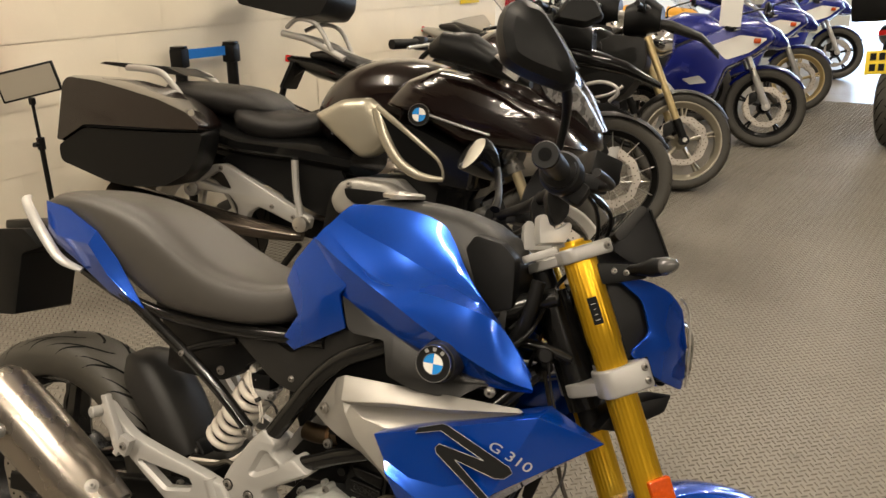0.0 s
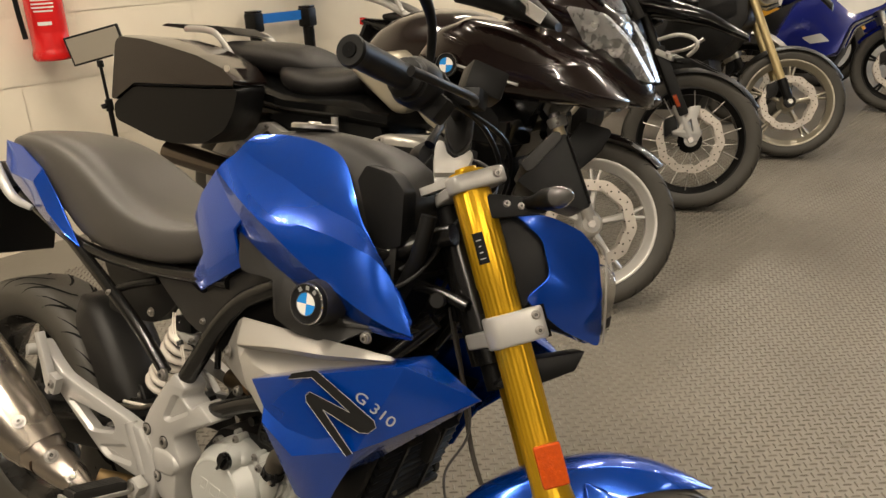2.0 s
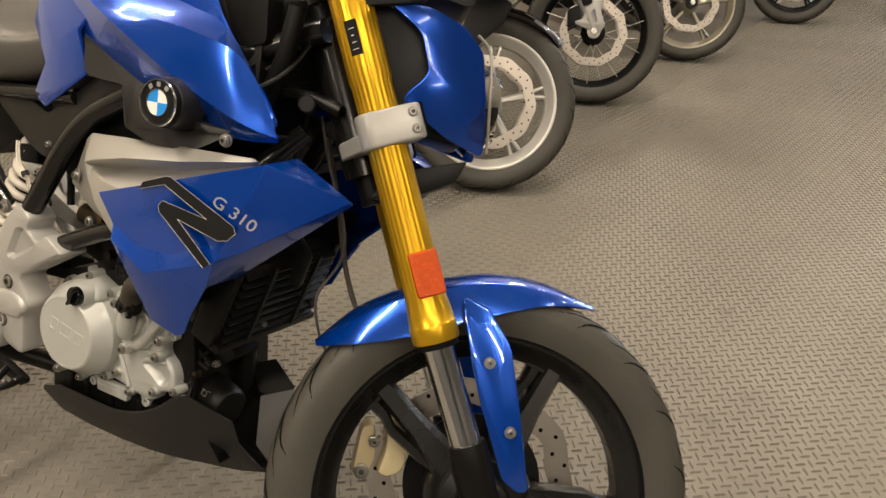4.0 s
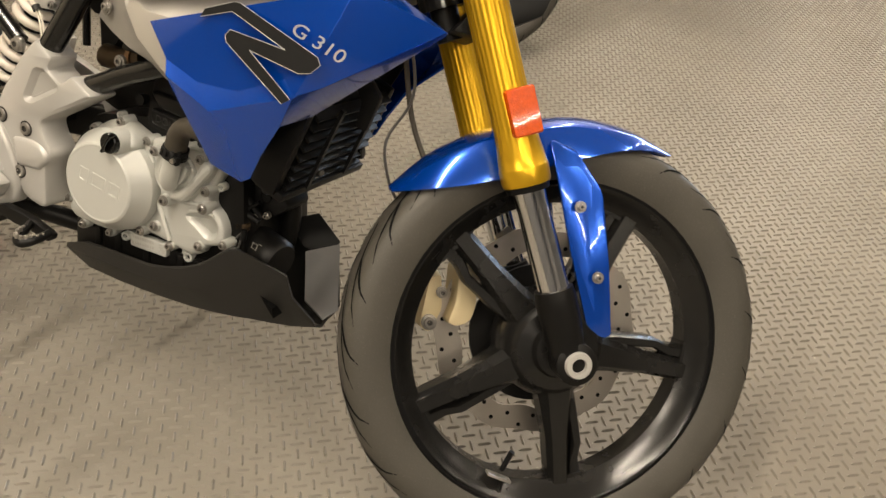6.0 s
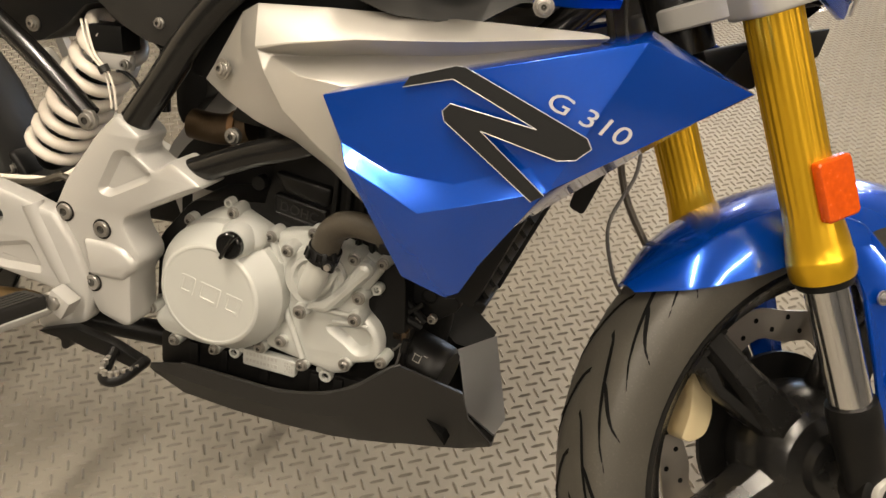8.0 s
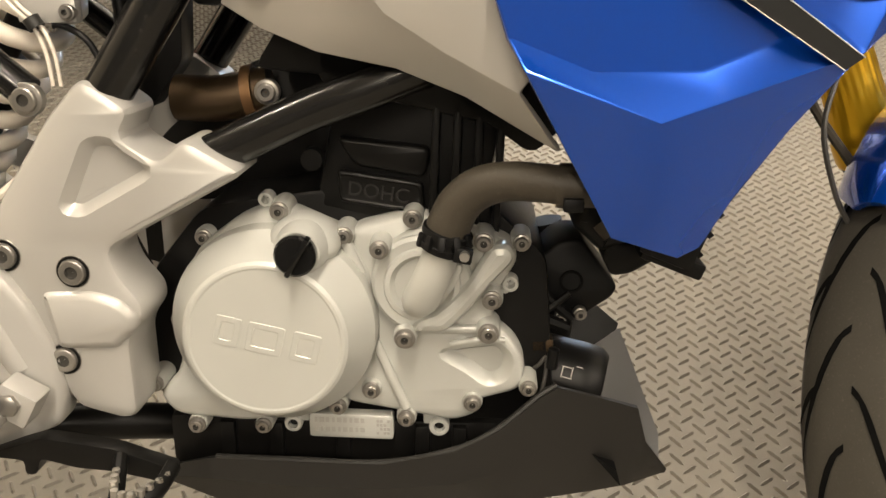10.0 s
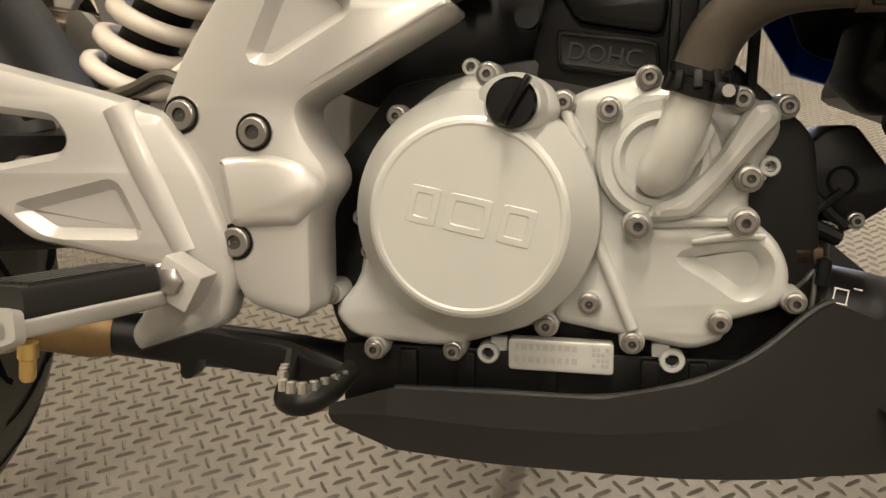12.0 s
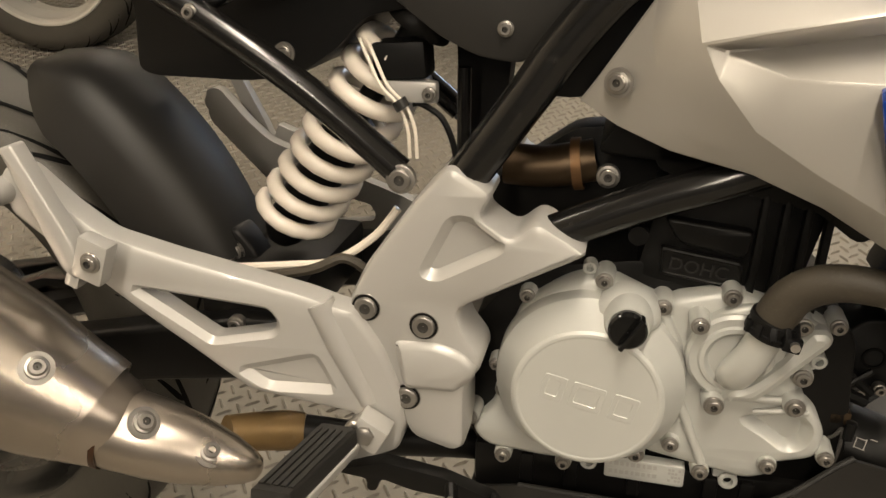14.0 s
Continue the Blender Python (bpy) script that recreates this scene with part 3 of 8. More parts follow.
def clamp(name, zc, h, hb, reach, bolts):
    """Fork bridge: a plate between two clamping blocks round the legs, each with a slot and pinch screws."""
    cl = thing_part(name, bike)
    e = V(FDIR.z, 0, -FDIR.x)
    c = FORK_LO + FDIR * zc
    outl = [(-reach, -0.03), (-0.030, -0.085), (0.0, -0.10), (0.018, -0.085), (0.012, -0.05), (-0.010, -0.03)]
    outl = rounded(outl + [(a, -b) for a, b in outl[::-1]], 0.012)
    lay = lambda pts, y, d, k: [c + e * (a * k) + V(0, y + (b * k), 0) + FDIR * d for a, b in pts]
    part("bridge", loft([lay(outl, 0, d - (h - hb) * 0.3, k) for d, k in ((-hb / 2, 0.97), (-hb / 2 + 0.002, 1), (hb / 2 - 0.002, 1), (hb / 2, 0.97))]), CAST, cl, "bare cast fork bridge", m=ST, angle=35)
    for s in (-1, 1):
        ring = [(-0.031, 0.022), (-0.033, -0.018), (-0.022, -0.033), (0.024, -0.034), (0.048, -0.032), (0.051, -0.012), (0.034, 0.012), (0.020, 0.032), (-0.02, 0.033)]
        ring = rounded([(a, -s * b) for a, b in ring], 0.008, 3)
        y = s * 0.097
        part("clamp_block", loft([lay(ring, y, d, k) for d, k in ((-h / 2, 0.93), (-h / 2 + 0.0015, 0.98), (-h / 2 + 0.004, 1), (h / 2 - 0.004, 1), (h / 2 - 0.0015, 0.98), (h / 2, 0.93))]), CAST, cl, "bare cast pinch clamp", m=ST, angle=45)
        part("slot", box(c + e * 0.046 + V(0, y + s * 0.016, 0), (0.015, 0.002, h + 0.001), m=pose(0, 0, 0, 0, -24, 0)), RECESS_SHADE, cl, m=ST)
        for k in bolts:
            screw(cl, c + e * 0.038 + FDIR * k + V(0, y + s * 0.0325, 0), 0.0066, (0.12, s, 0), m=ST, deep=0.002)
    return cl


clamp("lower_clamp", 0.262, 0.044, 0.022, 0.058, (-0.0105, 0.0105))
upper = clamp("upper_clamp", 0.468, 0.023, 0.016, 0.050, (0.0,))
EAR = Matrix.Translation((1.021, -0.026, 0.921)) @ pose(0, 0, 0, 0, -24, 0)
part("ear", loft([[EAR @ V(x, y, d) for x, y in rounded([(-0.011, -0.010), (-0.011, 0.010), (0.035, 0.018), (0.040, -0.040), (0.025, -0.030)], 0.008, 3)] for d in (-0.006, 0.006)]), CAST, upper, "bare cast bracket with a hole", m=ST, bevel=0.002)
part("ear_hole", lathe([(-0.0066, 0.0005), (-0.0066, 0.0042), (0.0066, 0.0042), (0.0066, 0.0005)], EAR @ V(0, 0, 0), FDIR, 16, cap=False), GREY_TRIM, upper, m=ST)
part("headstock", lathe([(-0.01, 0.030), (0.19, 0.030)], HEAD + STEER_AXIS * 0.46, STEER_AXIS, 28), FRAME_BLACK, bike)
part("steering_stem", lathe([(-0.01, 0.018), (0.27, 0.018)], HEAD + STEER_AXIS * 0.42, STEER_AXIS, 20), BLACK, bike, m=ST)

# front mudguard with its stay beside the fork
GUARD_TOP = [(1.122, 0.0, 0.460), (1.166, 0.0, 0.510), (1.214, 0.0, 0.543), (1.271, 0.0, 0.569), (1.346, 0.0, 0.590), (1.425, 0.0, 0.588), (1.498, 0.0, 0.566)]
GUARD_FOLD = [(1.124, 0.010, 0.458), (1.160, 0.036, 0.494), (1.205, 0.046, 0.528), (1.262, 0.050, 0.554), (1.338, 0.050, 0.577), (1.420, 0.040, 0.579), (1.496, 0.007, 0.565)]
GUARD_SIDE = [(1.126, 0.016, 0.455), (1.165, 0.056, 0.468), (1.210, 0.065, 0.481), (1.262, 0.068, 0.500), (1.330, 0.068, 0.530), (1.415, 0.060, 0.560), (1.492, 0.013, 0.564)]
rows = []
for s in (-1, 1):
    tp, fo, si = [smooth_path([(x, s * y, z) for x, y, z in r], 6) for r in (GUARD_TOP, GUARD_FOLD, GUARD_SIDE)]
    band = []
    for k, (a, b, u) in enumerate(((tp, fo, 0.0), (tp, fo, 0.35), (tp, fo, 0.7), (tp, fo, 0.93), (fo, si, 0.0), (fo, si, 0.08), (fo, si, 0.5), (fo, si, 0.93), (fo, si, 1.0))):
        band.append([p.lerp(q, u) + (V(0, 0, 0.004) * math.sin(math.pi * u) if k < 4 else V(0, s * 0.003, 0.002) * math.sin(math.pi * u)) * (0.2 + 0.8 * math.sin(math.pi * i / 36)) for i, (p, q) in enumerate(zip(a, b))])
    rows = band[::-1] + rows if s < 0 else rows + band[1:]
mudguard = part("mudguard", loft(rows, cap=False, closed=False), BLUE, bike, "metallic blue front mudguard", m=ST, angle=70, solid=0.004)
stay = rounded([(1.300, 0.555), (1.335, 0.548), (1.368, 0.505), (1.395, 0.42), (1.425, 0.322), (1.412, 0.318), (1.388, 0.332), (1.345, 0.42), (1.322, 0.476)], 0.008, 2)
for s in (-1, 1):
    ys = lambda x, z: s * (0.068 + 0.036 * min(1, max(0, (0.56 - z) / 0.06)) - 0.014 * min(1, max(0, (0.40 - z) / 0.08)))
    part("fork_guard", prism(stay, ys, lambda x, z: ys(x, z) - s * 0.006), BLUE, mudguard, m=ST, bevel=0.0045)
    for x, z in ((1.345, 0.479), (1.386, 0.396)):
        screw(mudguard, (x, s * 0.1045 if z > 0.45 else s * 0.1035, z), 0.0052, (0, s, 0), m=ST, washer=0.0075, deep=0.003)

# front brake caliper on the far leg
cal = thing_part("brake_caliper", bike)
part("caliper_body", frustum(rounded([(1.236, 0.366), (1.258, 0.372), (1.272, 0.352), (1.282, 0.318), (1.276, 0.288), (1.252, 0.276), (1.232, 0.284), (1.240, 0.318)], 0.012, 4), 0.085, 0.030, 0.006), BRONZE, cal, "pale gold brake caliper", m=ST, bevel=0.006)
part("caliper_bridge", frustum(rounded([(1.206, 0.345), (1.226, 0.352), (1.236, 0.30), (1.222, 0.262), (1.202, 0.270)], 0.008), 0.09, 0.052, 0.003), BRONZE, cal, m=ST)
for x, z in ((1.217, 0.281), (1.228, 0.325), (1.238, 0.371)):
    screw(cal, (x, 0.045 if z < 0.36 else 0.026, z), 0.011 if z < 0.30 else 0.008, (0, -1, 0), m=ST)
part("brake_hose", tube([(1.235, 0.06, 0.38), (1.19, 0.05, 0.47), (1.15, 0.07, 0.55), (1.12, 0.06, 0.65), (1.09, 0.05, 0.74)], 0.004, 8), HOSE, cal, m=ST)
part("speed_cable", tube([(1.142, 0.03, 0.441), (1.125, 0.03, 0.468), (1.114, 0.03, 0.517), (1.138, 0.03, 0.572), (1.133, 0.03, 0.622), (1.10, 0.02, 0.70), (1.08, 0.0, 0.76)], 0.0021, 8), GREY_CABLE, bike, "dark flexible cable", m=ST)

# headlight unit between the forks
lamp_unit = thing_part("headlight", bike)
cowl = [(1.134, 0.905), (1.193, 0.903), (1.243, 0.893), (1.274, 0.868), (1.290, 0.80), (1.300, 0.737), (1.24, 0.752), (1.178, 0.786), (1.208, 0.822), (1.19, 0.87)]
for s in (-1, 1):
    yo = lambda x, z: s * (0.108 - 0.42 * max(0, x - 1.20) - 0.28 * max(0, 0.82 - z))
    yi = lambda x, z: yo(x, z) - s * 0.008
    part("side_cowl", prism(rounded(cowl, 0.010, 2), yo, yi), BLUE, lamp_unit, "metallic blue headlight cowl", m=ST, bevel=0.0025)
    part("inner_cowl", prism([(1.12, 0.90), (1.20, 0.89), (1.215, 0.82), (1.18, 0.775), (1.15, 0.79)], s * 0.094, s * 0.08), BLACK, lamp_unit, m=ST, bevel=0.002)
part("shell", frustum(rounded([(1.13, 0.885), (1.25, 0.88), (1.275, 0.80), (1.275, 0.745), (1.17, 0.76), (1.125, 0.80)], 0.02), -0.046, 0.046, 0.0), BLACK, lamp_unit, m=ST, bevel=0.008)
part("lens", loft([[V(x + bx, y * k, z0 + dz * k) for y, dz in rounded([(-0.062, -0.05), (0.062, -0.05), (0.072, 0.03), (0.04, 0.06), (-0.04, 0.06), (-0.072, 0.03)], 0.02)]
                   for x, bx, k, z0 in ((1.27, 0, 1, 0.80), (1.29, 0.006, 0.95, 0.80), (1.30, 0.008, 0.8, 0.80))]), CLEAR, lamp_unit, "clear headlight lens", m=ST)
part("reflector_bowl", loft([[V(x, y * k, 0.80 + dz * k) for y, dz in disc_pts(0, 0, 0.05, 20)] for x, k in ((1.278, 1.2), (1.262, 1.0), (1.25, 0.6))]), CHROME, lamp_unit, m=ST)
part("edge_trim", tube([(1.262, -0.088, 0.885), (1.283, -0.078, 0.865), (1.294, -0.070, 0.80), (1.303, -0.045, 0.745)], 0.002, 8), SILVER_PAINT, lamp_unit, "grey plastic edge strip", m=ST)
part("bracket", prism(rounded([(1.105, 0.918), (1.185, 0.925), (1.190, 0.905), (1.115, 0.885)], 0.006), -0.118, -0.11), BLACK, lamp_unit, m=ST, bevel=0.001)
for x in (1.134, 1.154):
    screw(lamp_unit, (x, -0.1185, 0.909), 0.0052, (0, -1, 0), m=ST)
part("lower_bracket", prism([(1.19, 0.70), (1.28, 0.73), (1.27, 0.70), (1.20, 0.66), (1.16, 0.66)], -0.05, 0.05), BLACK, lamp_unit, m=ST, bevel=0.004)
for s in (-1, 1):
    ts = thing_part("indicator", bike)
    q = [(0.0, 0.009, 0.008), (0.022, 0.012, 0.010), (0.042, 0.019, 0.015), (0.062, 0.018, 0.014), (0.078, 0.010, 0.008)]
    e = V(0.058, s * 0.080, 0.012).normalized()
    base = V(1.160, s * 0.112, 0.914)
    up = V(0, 0, 1)
    fw = up.cross(e).normalized() * -s
    ring = lambda d, a, b, k=1.0: [base + e * d + fw * math.cos(t) * a * k + up * math.sin(t) * b * k for t in [2 * math.pi * j / 14 for j in range(14)]]
    part("housing", loft([ring(*p) for p in q]), BLACK, ts, "black indicator housing", m=ST)
    part("lens", loft([[p + e * 0.002 for p in ring(d, a, b)] for d, a, b in ((0.060, 0.0188, 0.0147), (0.066, 0.0178, 0.0140), (0.079, 0.0105, 0.0085), (0.083, 0.004, 0.003))]), LENS, ts, "clear indicator lens", m=ST)
# instruments
dash = thing_part("instrument_panel", bike)
part("case", frustum(rounded([(1.145, 0.952), (1.163, 0.974), (1.199, 1.029), (1.206, 1.029), (1.2545, 0.932), (1.243, 0.926), (1.177, 0.936)], 0.005, 3), -0.062, 0.062, 0.004), BLACK, dash, "black wedge-shaped instrument case", m=ST, bevel=0.003)
part("screen", prism(rounded([(1.1465, 0.976), (1.186, 1.030), (1.196, 1.030), (1.199, 1.022), (1.166, 0.971), (1.156, 0.966)], 0.004, 3), -0.067, 0.067), GREY_TRIM, dash, "grey instrument surround", m=ST, bevel=0.003)
part("display", box((1.1655, 0, 1.0035), (0.002, 0.112, 0.052), m=pose(0, 0, 0, 0, 36.5, 0)), GLOSS_BLACK, dash, "dark display glass", m=ST, bevel=0.0008)
part("visor_rib", tube([(1.206, -0.0635, 1.026), (1.232, -0.0635, 0.978), (1.2525, -0.0635, 0.936)], 0.0022, 8), GLOSS_BLACK, dash, m=ST)

# handlebar
bar = thing_part("handlebar", bike)
BAR = [(0.935, -0.375, 1.004), (0.97, -0.30, 1.012), (1.025, -0.19, 1.030), (1.045, -0.10, 1.036), (1.045, 0, 1.036), (1.045, 0.10, 1.036), (1.025, 0.19, 1.030), (0.97, 0.30, 1.012), (0.935, 0.375, 1.004)]
part("bar", tube(BAR, 0.011, 14), MATT_BLACK, bar, m=ST)
for s in (-1, 1):
    g = lambda a: V(0.935 + a * 0.035 / 0.075, s * (0.375 - a), 1.004 + a * 0.1)
    gd = (g(0.1) - g(0)).normalized()
    bm = lathe([(-0.004, 0.009), (-0.004, 0.0165), (0.0, 0.0180), (0.004, 0.0165), (0.02, 0.0158), (0.06, 0.0165), (0.11, 0.0160), (0.115, 0.024), (0.122, 0.024), (0.122, 0.012)], g(0), gd, 28)
    part("grip", bm, BLACK, bar, "black rubber grip", m=ST)
    part("bar_hole", lathe([(-0.0055, 0.0005), (-0.0055, 0.0085), (-0.003, 0.0085)], g(0), gd, 18, cap=False), RECESS_SHADE, bar, m=ST)
    part("switch_gear", lathe([(0.124, 0.02), (0.126, 0.027), (0.135, 0.031), (0.160, 0.031), (0.172, 0.026), (0.175, 0.012)], g(0), gd, 24), BLACK, bar, "black switch housing", m=ST)
    part("switch_lump", box(g(0.15) + V(0.012, 0, -0.018), (0.05, 0.034, 0.034), m=pose(0, 0, 0, 0, 30, 20 * s)), BLACK, bar, m=ST, bevel=0.008)
    part("lever_perch", box(g(0.19) + V(0.03, 0, 0.0), (0.06, 0.03, 0.026), m=pose(0, 0, 0, 0, 0, 25 * s)), BLACK, bar, m=ST, bevel=0.006)
    part("lever", tube([g(0.18) + V(0.05, 0, -0.005), g(0.12) + V(0.075, 0, -0.008), g(0.04) + V(0.078, 0, -0.012), g(-0.005) + V(0.068, 0, -0.012)], [0.006, 0.0055, 0.005, 0.006], 10), MATT_BLACK, bar, m=ST)
    part("riser", frustum(rounded([(1.026, 0.942), (1.022, 0.968), (1.021, 0.988), (1.026, 0.9945), (1.0355, 0.993), (1.0415, 0.978), (1.052, 0.9715), (1.0635, 0.979), (1.072, 0.9885), (1.0795, 0.982), (1.078, 0.967), (1.071, 0.950)], 0.0035, 3), s * 0.032, s * 0.058, 0.002), CAST, bar, "bare cast handlebar cradle", m=ST, bevel=0.002)
    part("bar_clamp", frustum(rounded([(1.034, 1.000), (1.044, 0.982), (1.053, 0.976), (1.066, 0.985), (1.074, 1.002), (1.072, 1.038), (1.056, 1.054), (1.038, 1.050), (1.028, 1.024)], 0.008), s * 0.036, s * 0.054, 0.002), MATT_BLACK, bar, m=ST, bevel=0.003)
part("reservoir", box((1.075, -0.165, 1.052), (0.052, 0.05, 0.04), m=pose(0, 0, 0, 0, 10, 15)), BLACK, bar, "black brake fluid reservoir", m=ST, bevel=0.006)
MIRROR_OUT = rounded([(0.868, 1.178), (0.870, 1.208), (0.886, 1.228), (0.920, 1.224), (0.950, 1.188), (0.980, 1.148), (0.985, 1.124), (0.970, 1.114), (0.915, 1.124), (0.880, 1.137)], 0.012, 3)
mi = thing_part("rear_view_mirror", bike)
ring = lambda k, y: [V(0.925 + (x - 0.925) * k, y, 1.170 + (z - 1.170) * k) for x, z in MIRROR_OUT]
part("mirror_shell", loft([ring(0.97, -0.292), ring(1.0, -0.296), ring(1.0, -0.304), ring(0.93, -0.318), ring(0.70, -0.328), ring(0.3, -0.332)]), BLACK, mi, "black mirror shell", m=ST, angle=25)
part("mirror_glass", loft([ring(0.92, -0.2915), ring(0.90, -0.2905)]), MIRROR, mi, "silvered mirror glass", m=ST)
part("stalk", tube([(1.000, -0.185, 1.04), (1.004, -0.188, 1.07), (1.000, -0.22, 1.105), (0.985, -0.265, 1.125), (0.965, -0.298, 1.135)], [0.007, 0.006, 0.0065, 0.008, 0.008], 10), BLACK, mi, m=ST)
mi = thing_part("rear_view_mirror", bike)
oval = [(0.056 * math.cos(a), 0.036 * math.sin(a)) for a in [2 * math.pi * j / 32 for j in range(32)]]
FM = V(0.971, 0.350, 1.176)
ring = lambda k, d, down=0.0: [FM + V(d, y * k - down * 0.5, z * k - down) for y, z in oval]
FAR_TURN = ST @ Matrix.Translation(FM) @ pose(0, 0, 0, -10, 16, 16) @ Matrix.Translation(-FM)
part("mirror_shell", loft([ring(0.95, -0.002), ring(1.0, -0.005), ring(1.02, 0.0), ring(1.0, 0.012), ring(0.86, 0.030, 0.006), ring(0.60, 0.048, 0.016), ring(0.32, 0.060, 0.026), ring(0.16, 0.064, 0.030)]), GLOSS_BLACK, mi, "black horn-shaped mirror shell", m=FAR_TURN, angle=40)
part("mirror_glass", loft([ring(0.93, -0.0030), ring(0.91, -0.0036)]), MIRROR, mi, "silvered mirror glass", m=FAR_TURN)
part("stalk", tube([(1.000, 0.195, 1.035), (1.008, 0.215, 1.065), (1.018, 0.275, 1.105), (1.022, 0.315, 1.135), (1.020, 0.335, 1.155)], [0.010, 0.0075, 0.0070, 0.0075, 0.009], 12), BLACK, mi, m=ST)
for s, pts in ((-1, [(1.03, -0.19, 1.02), (1.09, -0.13, 1.0), (1.12, -0.05, 0.95), (1.07, -0.03, 0.88), (1.03, -0.05, 0.80), (0.98, -0.06, 0.76)]),
               (1, [(1.03, 0.19, 1.02), (1.10, 0.12, 1.0), (1.12, 0.03, 0.94), (1.06, 0.0, 0.86), (1.0, -0.03, 0.80)]),
               (-1, [(1.04, -0.21, 1.01), (1.12, -0.12, 0.99), (1.13, -0.02, 0.93), (1.07, 0.02, 0.80), (1.05, 0.04, 0.70)])):
    part("control_cable", tube(pts, 0.0035, 8), BLACK, bar, m=ST)

# ---- tank and side panels ----
ROW_A = [(0.720, 0.072, 0.983), (0.782, 0.070, 0.989), (0.850, 0.066, 0.984), (0.896, 0.064, 0.969), (0.920, 0.070, 0.941), (0.948, 0.085, 0.902), (0.981, 0.104, 0.872), (1.048, 0.118, 0.812), (1.084, 0.122, 0.766)]
ROW_B1 = [(0.698, 0.088, 0.959), (0.758, 0.092, 0.935), (0.809, 0.094, 0.922), (0.859, 0.095, 0.901), (0.908, 0.097, 0.886), (0.949, 0.100, 0.878), (0.983, 0.105, 0.870), (1.050, 0.119, 0.811), (1.087, 0.123, 0.758)]
ROW_B2 = [(0.683, 0.100, 0.940), (0.742, 0.118, 0.902), (0.811, 0.130, 0.866), (0.868, 0.135, 0.864), (0.932, 0.139, 0.860), (0.986, 0.140, 0.850), (1.026, 0.131, 0.838), (1.052, 0.120, 0.809), (1.090, 0.123, 0.751)]
ROW_C = [(0.675, 0.116, 0.920), (0.740, 0.134, 0.889), (0.802, 0.146, 0.862), (0.849, 0.150, 0.841), (0.903, 0.151, 0.812), (0.970, 0.150, 0.783), (1.030, 0.144, 0.757), (1.067, 0.135, 0.744), (1.096, 0.126, 0.739)]
ROW_D = [(0.659, 0.110, 0.900), (0.703, 0.118, 0.843), (0.727, 0.118, 0.828), (0.783, 0.117, 0.796), (0.839, 0.117, 0.769), (0.905, 0.117, 0.750), (0.983, 0.117, 0.729), (1.048, 0.120, 0.726), (1.094, 0.121, 0.732)]


def eased(pts, steps=8, passes=12):
    """A dense line through the points with its corners eased away."""
    pts = [V(*p) for p in pts]
    out = [a.lerp(b, j / steps) for a, b in zip(pts, pts[1:]) for j in range(steps)] + [pts[-1]]
    for k in range(passes):
        out = [out[0]] + [p * 0.25 + q * 0.5 + r * 0.25 for p, q, r in zip(out, out[1:], out[2:])] + [out[-1]]
    return out


def tank_side():
    """Flank of the tank: five long splines with the surface bowed between them and the folds rounded off."""
    a, b, c, d, e = [eased([(x, -y, z) for x, y, z in row]) for row in (ROW_A, ROW_B1, ROW_B2, ROW_C, ROW_D)]
    net = []
    even = (0.0, 0.17, 0.33, 0.5, 0.67, 0.83)
    for p, q, us, bow in ((a, b, even, V(0, -0.002, 0.002)), (b, c, even, V(0, 0.001, -0.001)), (c, d, even, V(0, -0.0015, 0.001)), (d, e, even + (1.0,), V(0, 0.002, 0))):
        for u in us:
            net.append([m.lerp(n, u) + bow * math.sin(math.pi * u) * min(1, (n - m).length / 0.04) for m, n in zip(p, q)])
    return loft(net, cap=False, closed=False)


both(tank_side, "tank_panel", BLUE, "metallic blue tank flank with sharp folds", angle=7, solid=0.005)


def rear_flank():
    pts = [V(0.670, -0.113, 0.922), V(0.633, -0.112, 0.876), V(0.616, -0.110, 0.836), V(0.650, -0.117, 0.779), V(0.615, -0.110, 0.729), V(0.643, -0.112, 0.712), V(0.754, -0.126, 0.775),
           V(0.739, -0.131, 0.832), V(0.687, -0.129, 0.812), V(0.752, -0.128, 0.850), V(0.728, -0.126, 0.876)]
    return faces(pts, [(0, 1, 2, 8, 7, 9, 10), (2, 3, 8), (3, 4, 5, 6, 8), (8, 6, 7)])


both(rear_flank, "knee_panel", BLUE, "metallic blue knee panel", angle=15, solid=0.006, bevel=0.003)
rings = []
for x, zt, w, zb in ((0.655, 0.925, 0.066, 0.80), (0.69, 0.962, 0.070, 0.80), (0.74, 0.992, 0.068, 0.80), (0.80, 0.999, 0.064, 0.80), (0.86, 0.995, 0.060, 0.80), (0.91, 0.988, 0.060, 0.80), (0.96, 0.974, 0.062, 0.80), (1.00, 0.950, 0.066, 0.80), (1.025, 0.915, 0.066, 0.80), (1.02, 0.86, 0.06, 0.79)):
    rings.append([V(x, y * w, zb + (zt - zb) * k) for y, k in ((-1.25, 0.0), (-1.22, 0.5), (-1.0, 0.90), (-0.62, 0.985), (-0.2, 1.0), (0.2, 1.0), (0.62, 0.985), (1.0, 0.90), (1.22, 0.5), (1.25, 0.0))])
part("tank_cover", loft(rings), GREY_TRIM, bike, "dark grey plastic tank cover", angle=50)
part("filler_cap", lathe([(0, 0.038), (0.006, 0.038), (0.008, 0.034), (0.008, 0.012), (0.011, 0.010), (0.011, 0.0005)], (0.787, -0.012, 1.0005), (-0.03, 0, 1), 36, cap=False), STEEL, bike, "steel fuel filler cap")


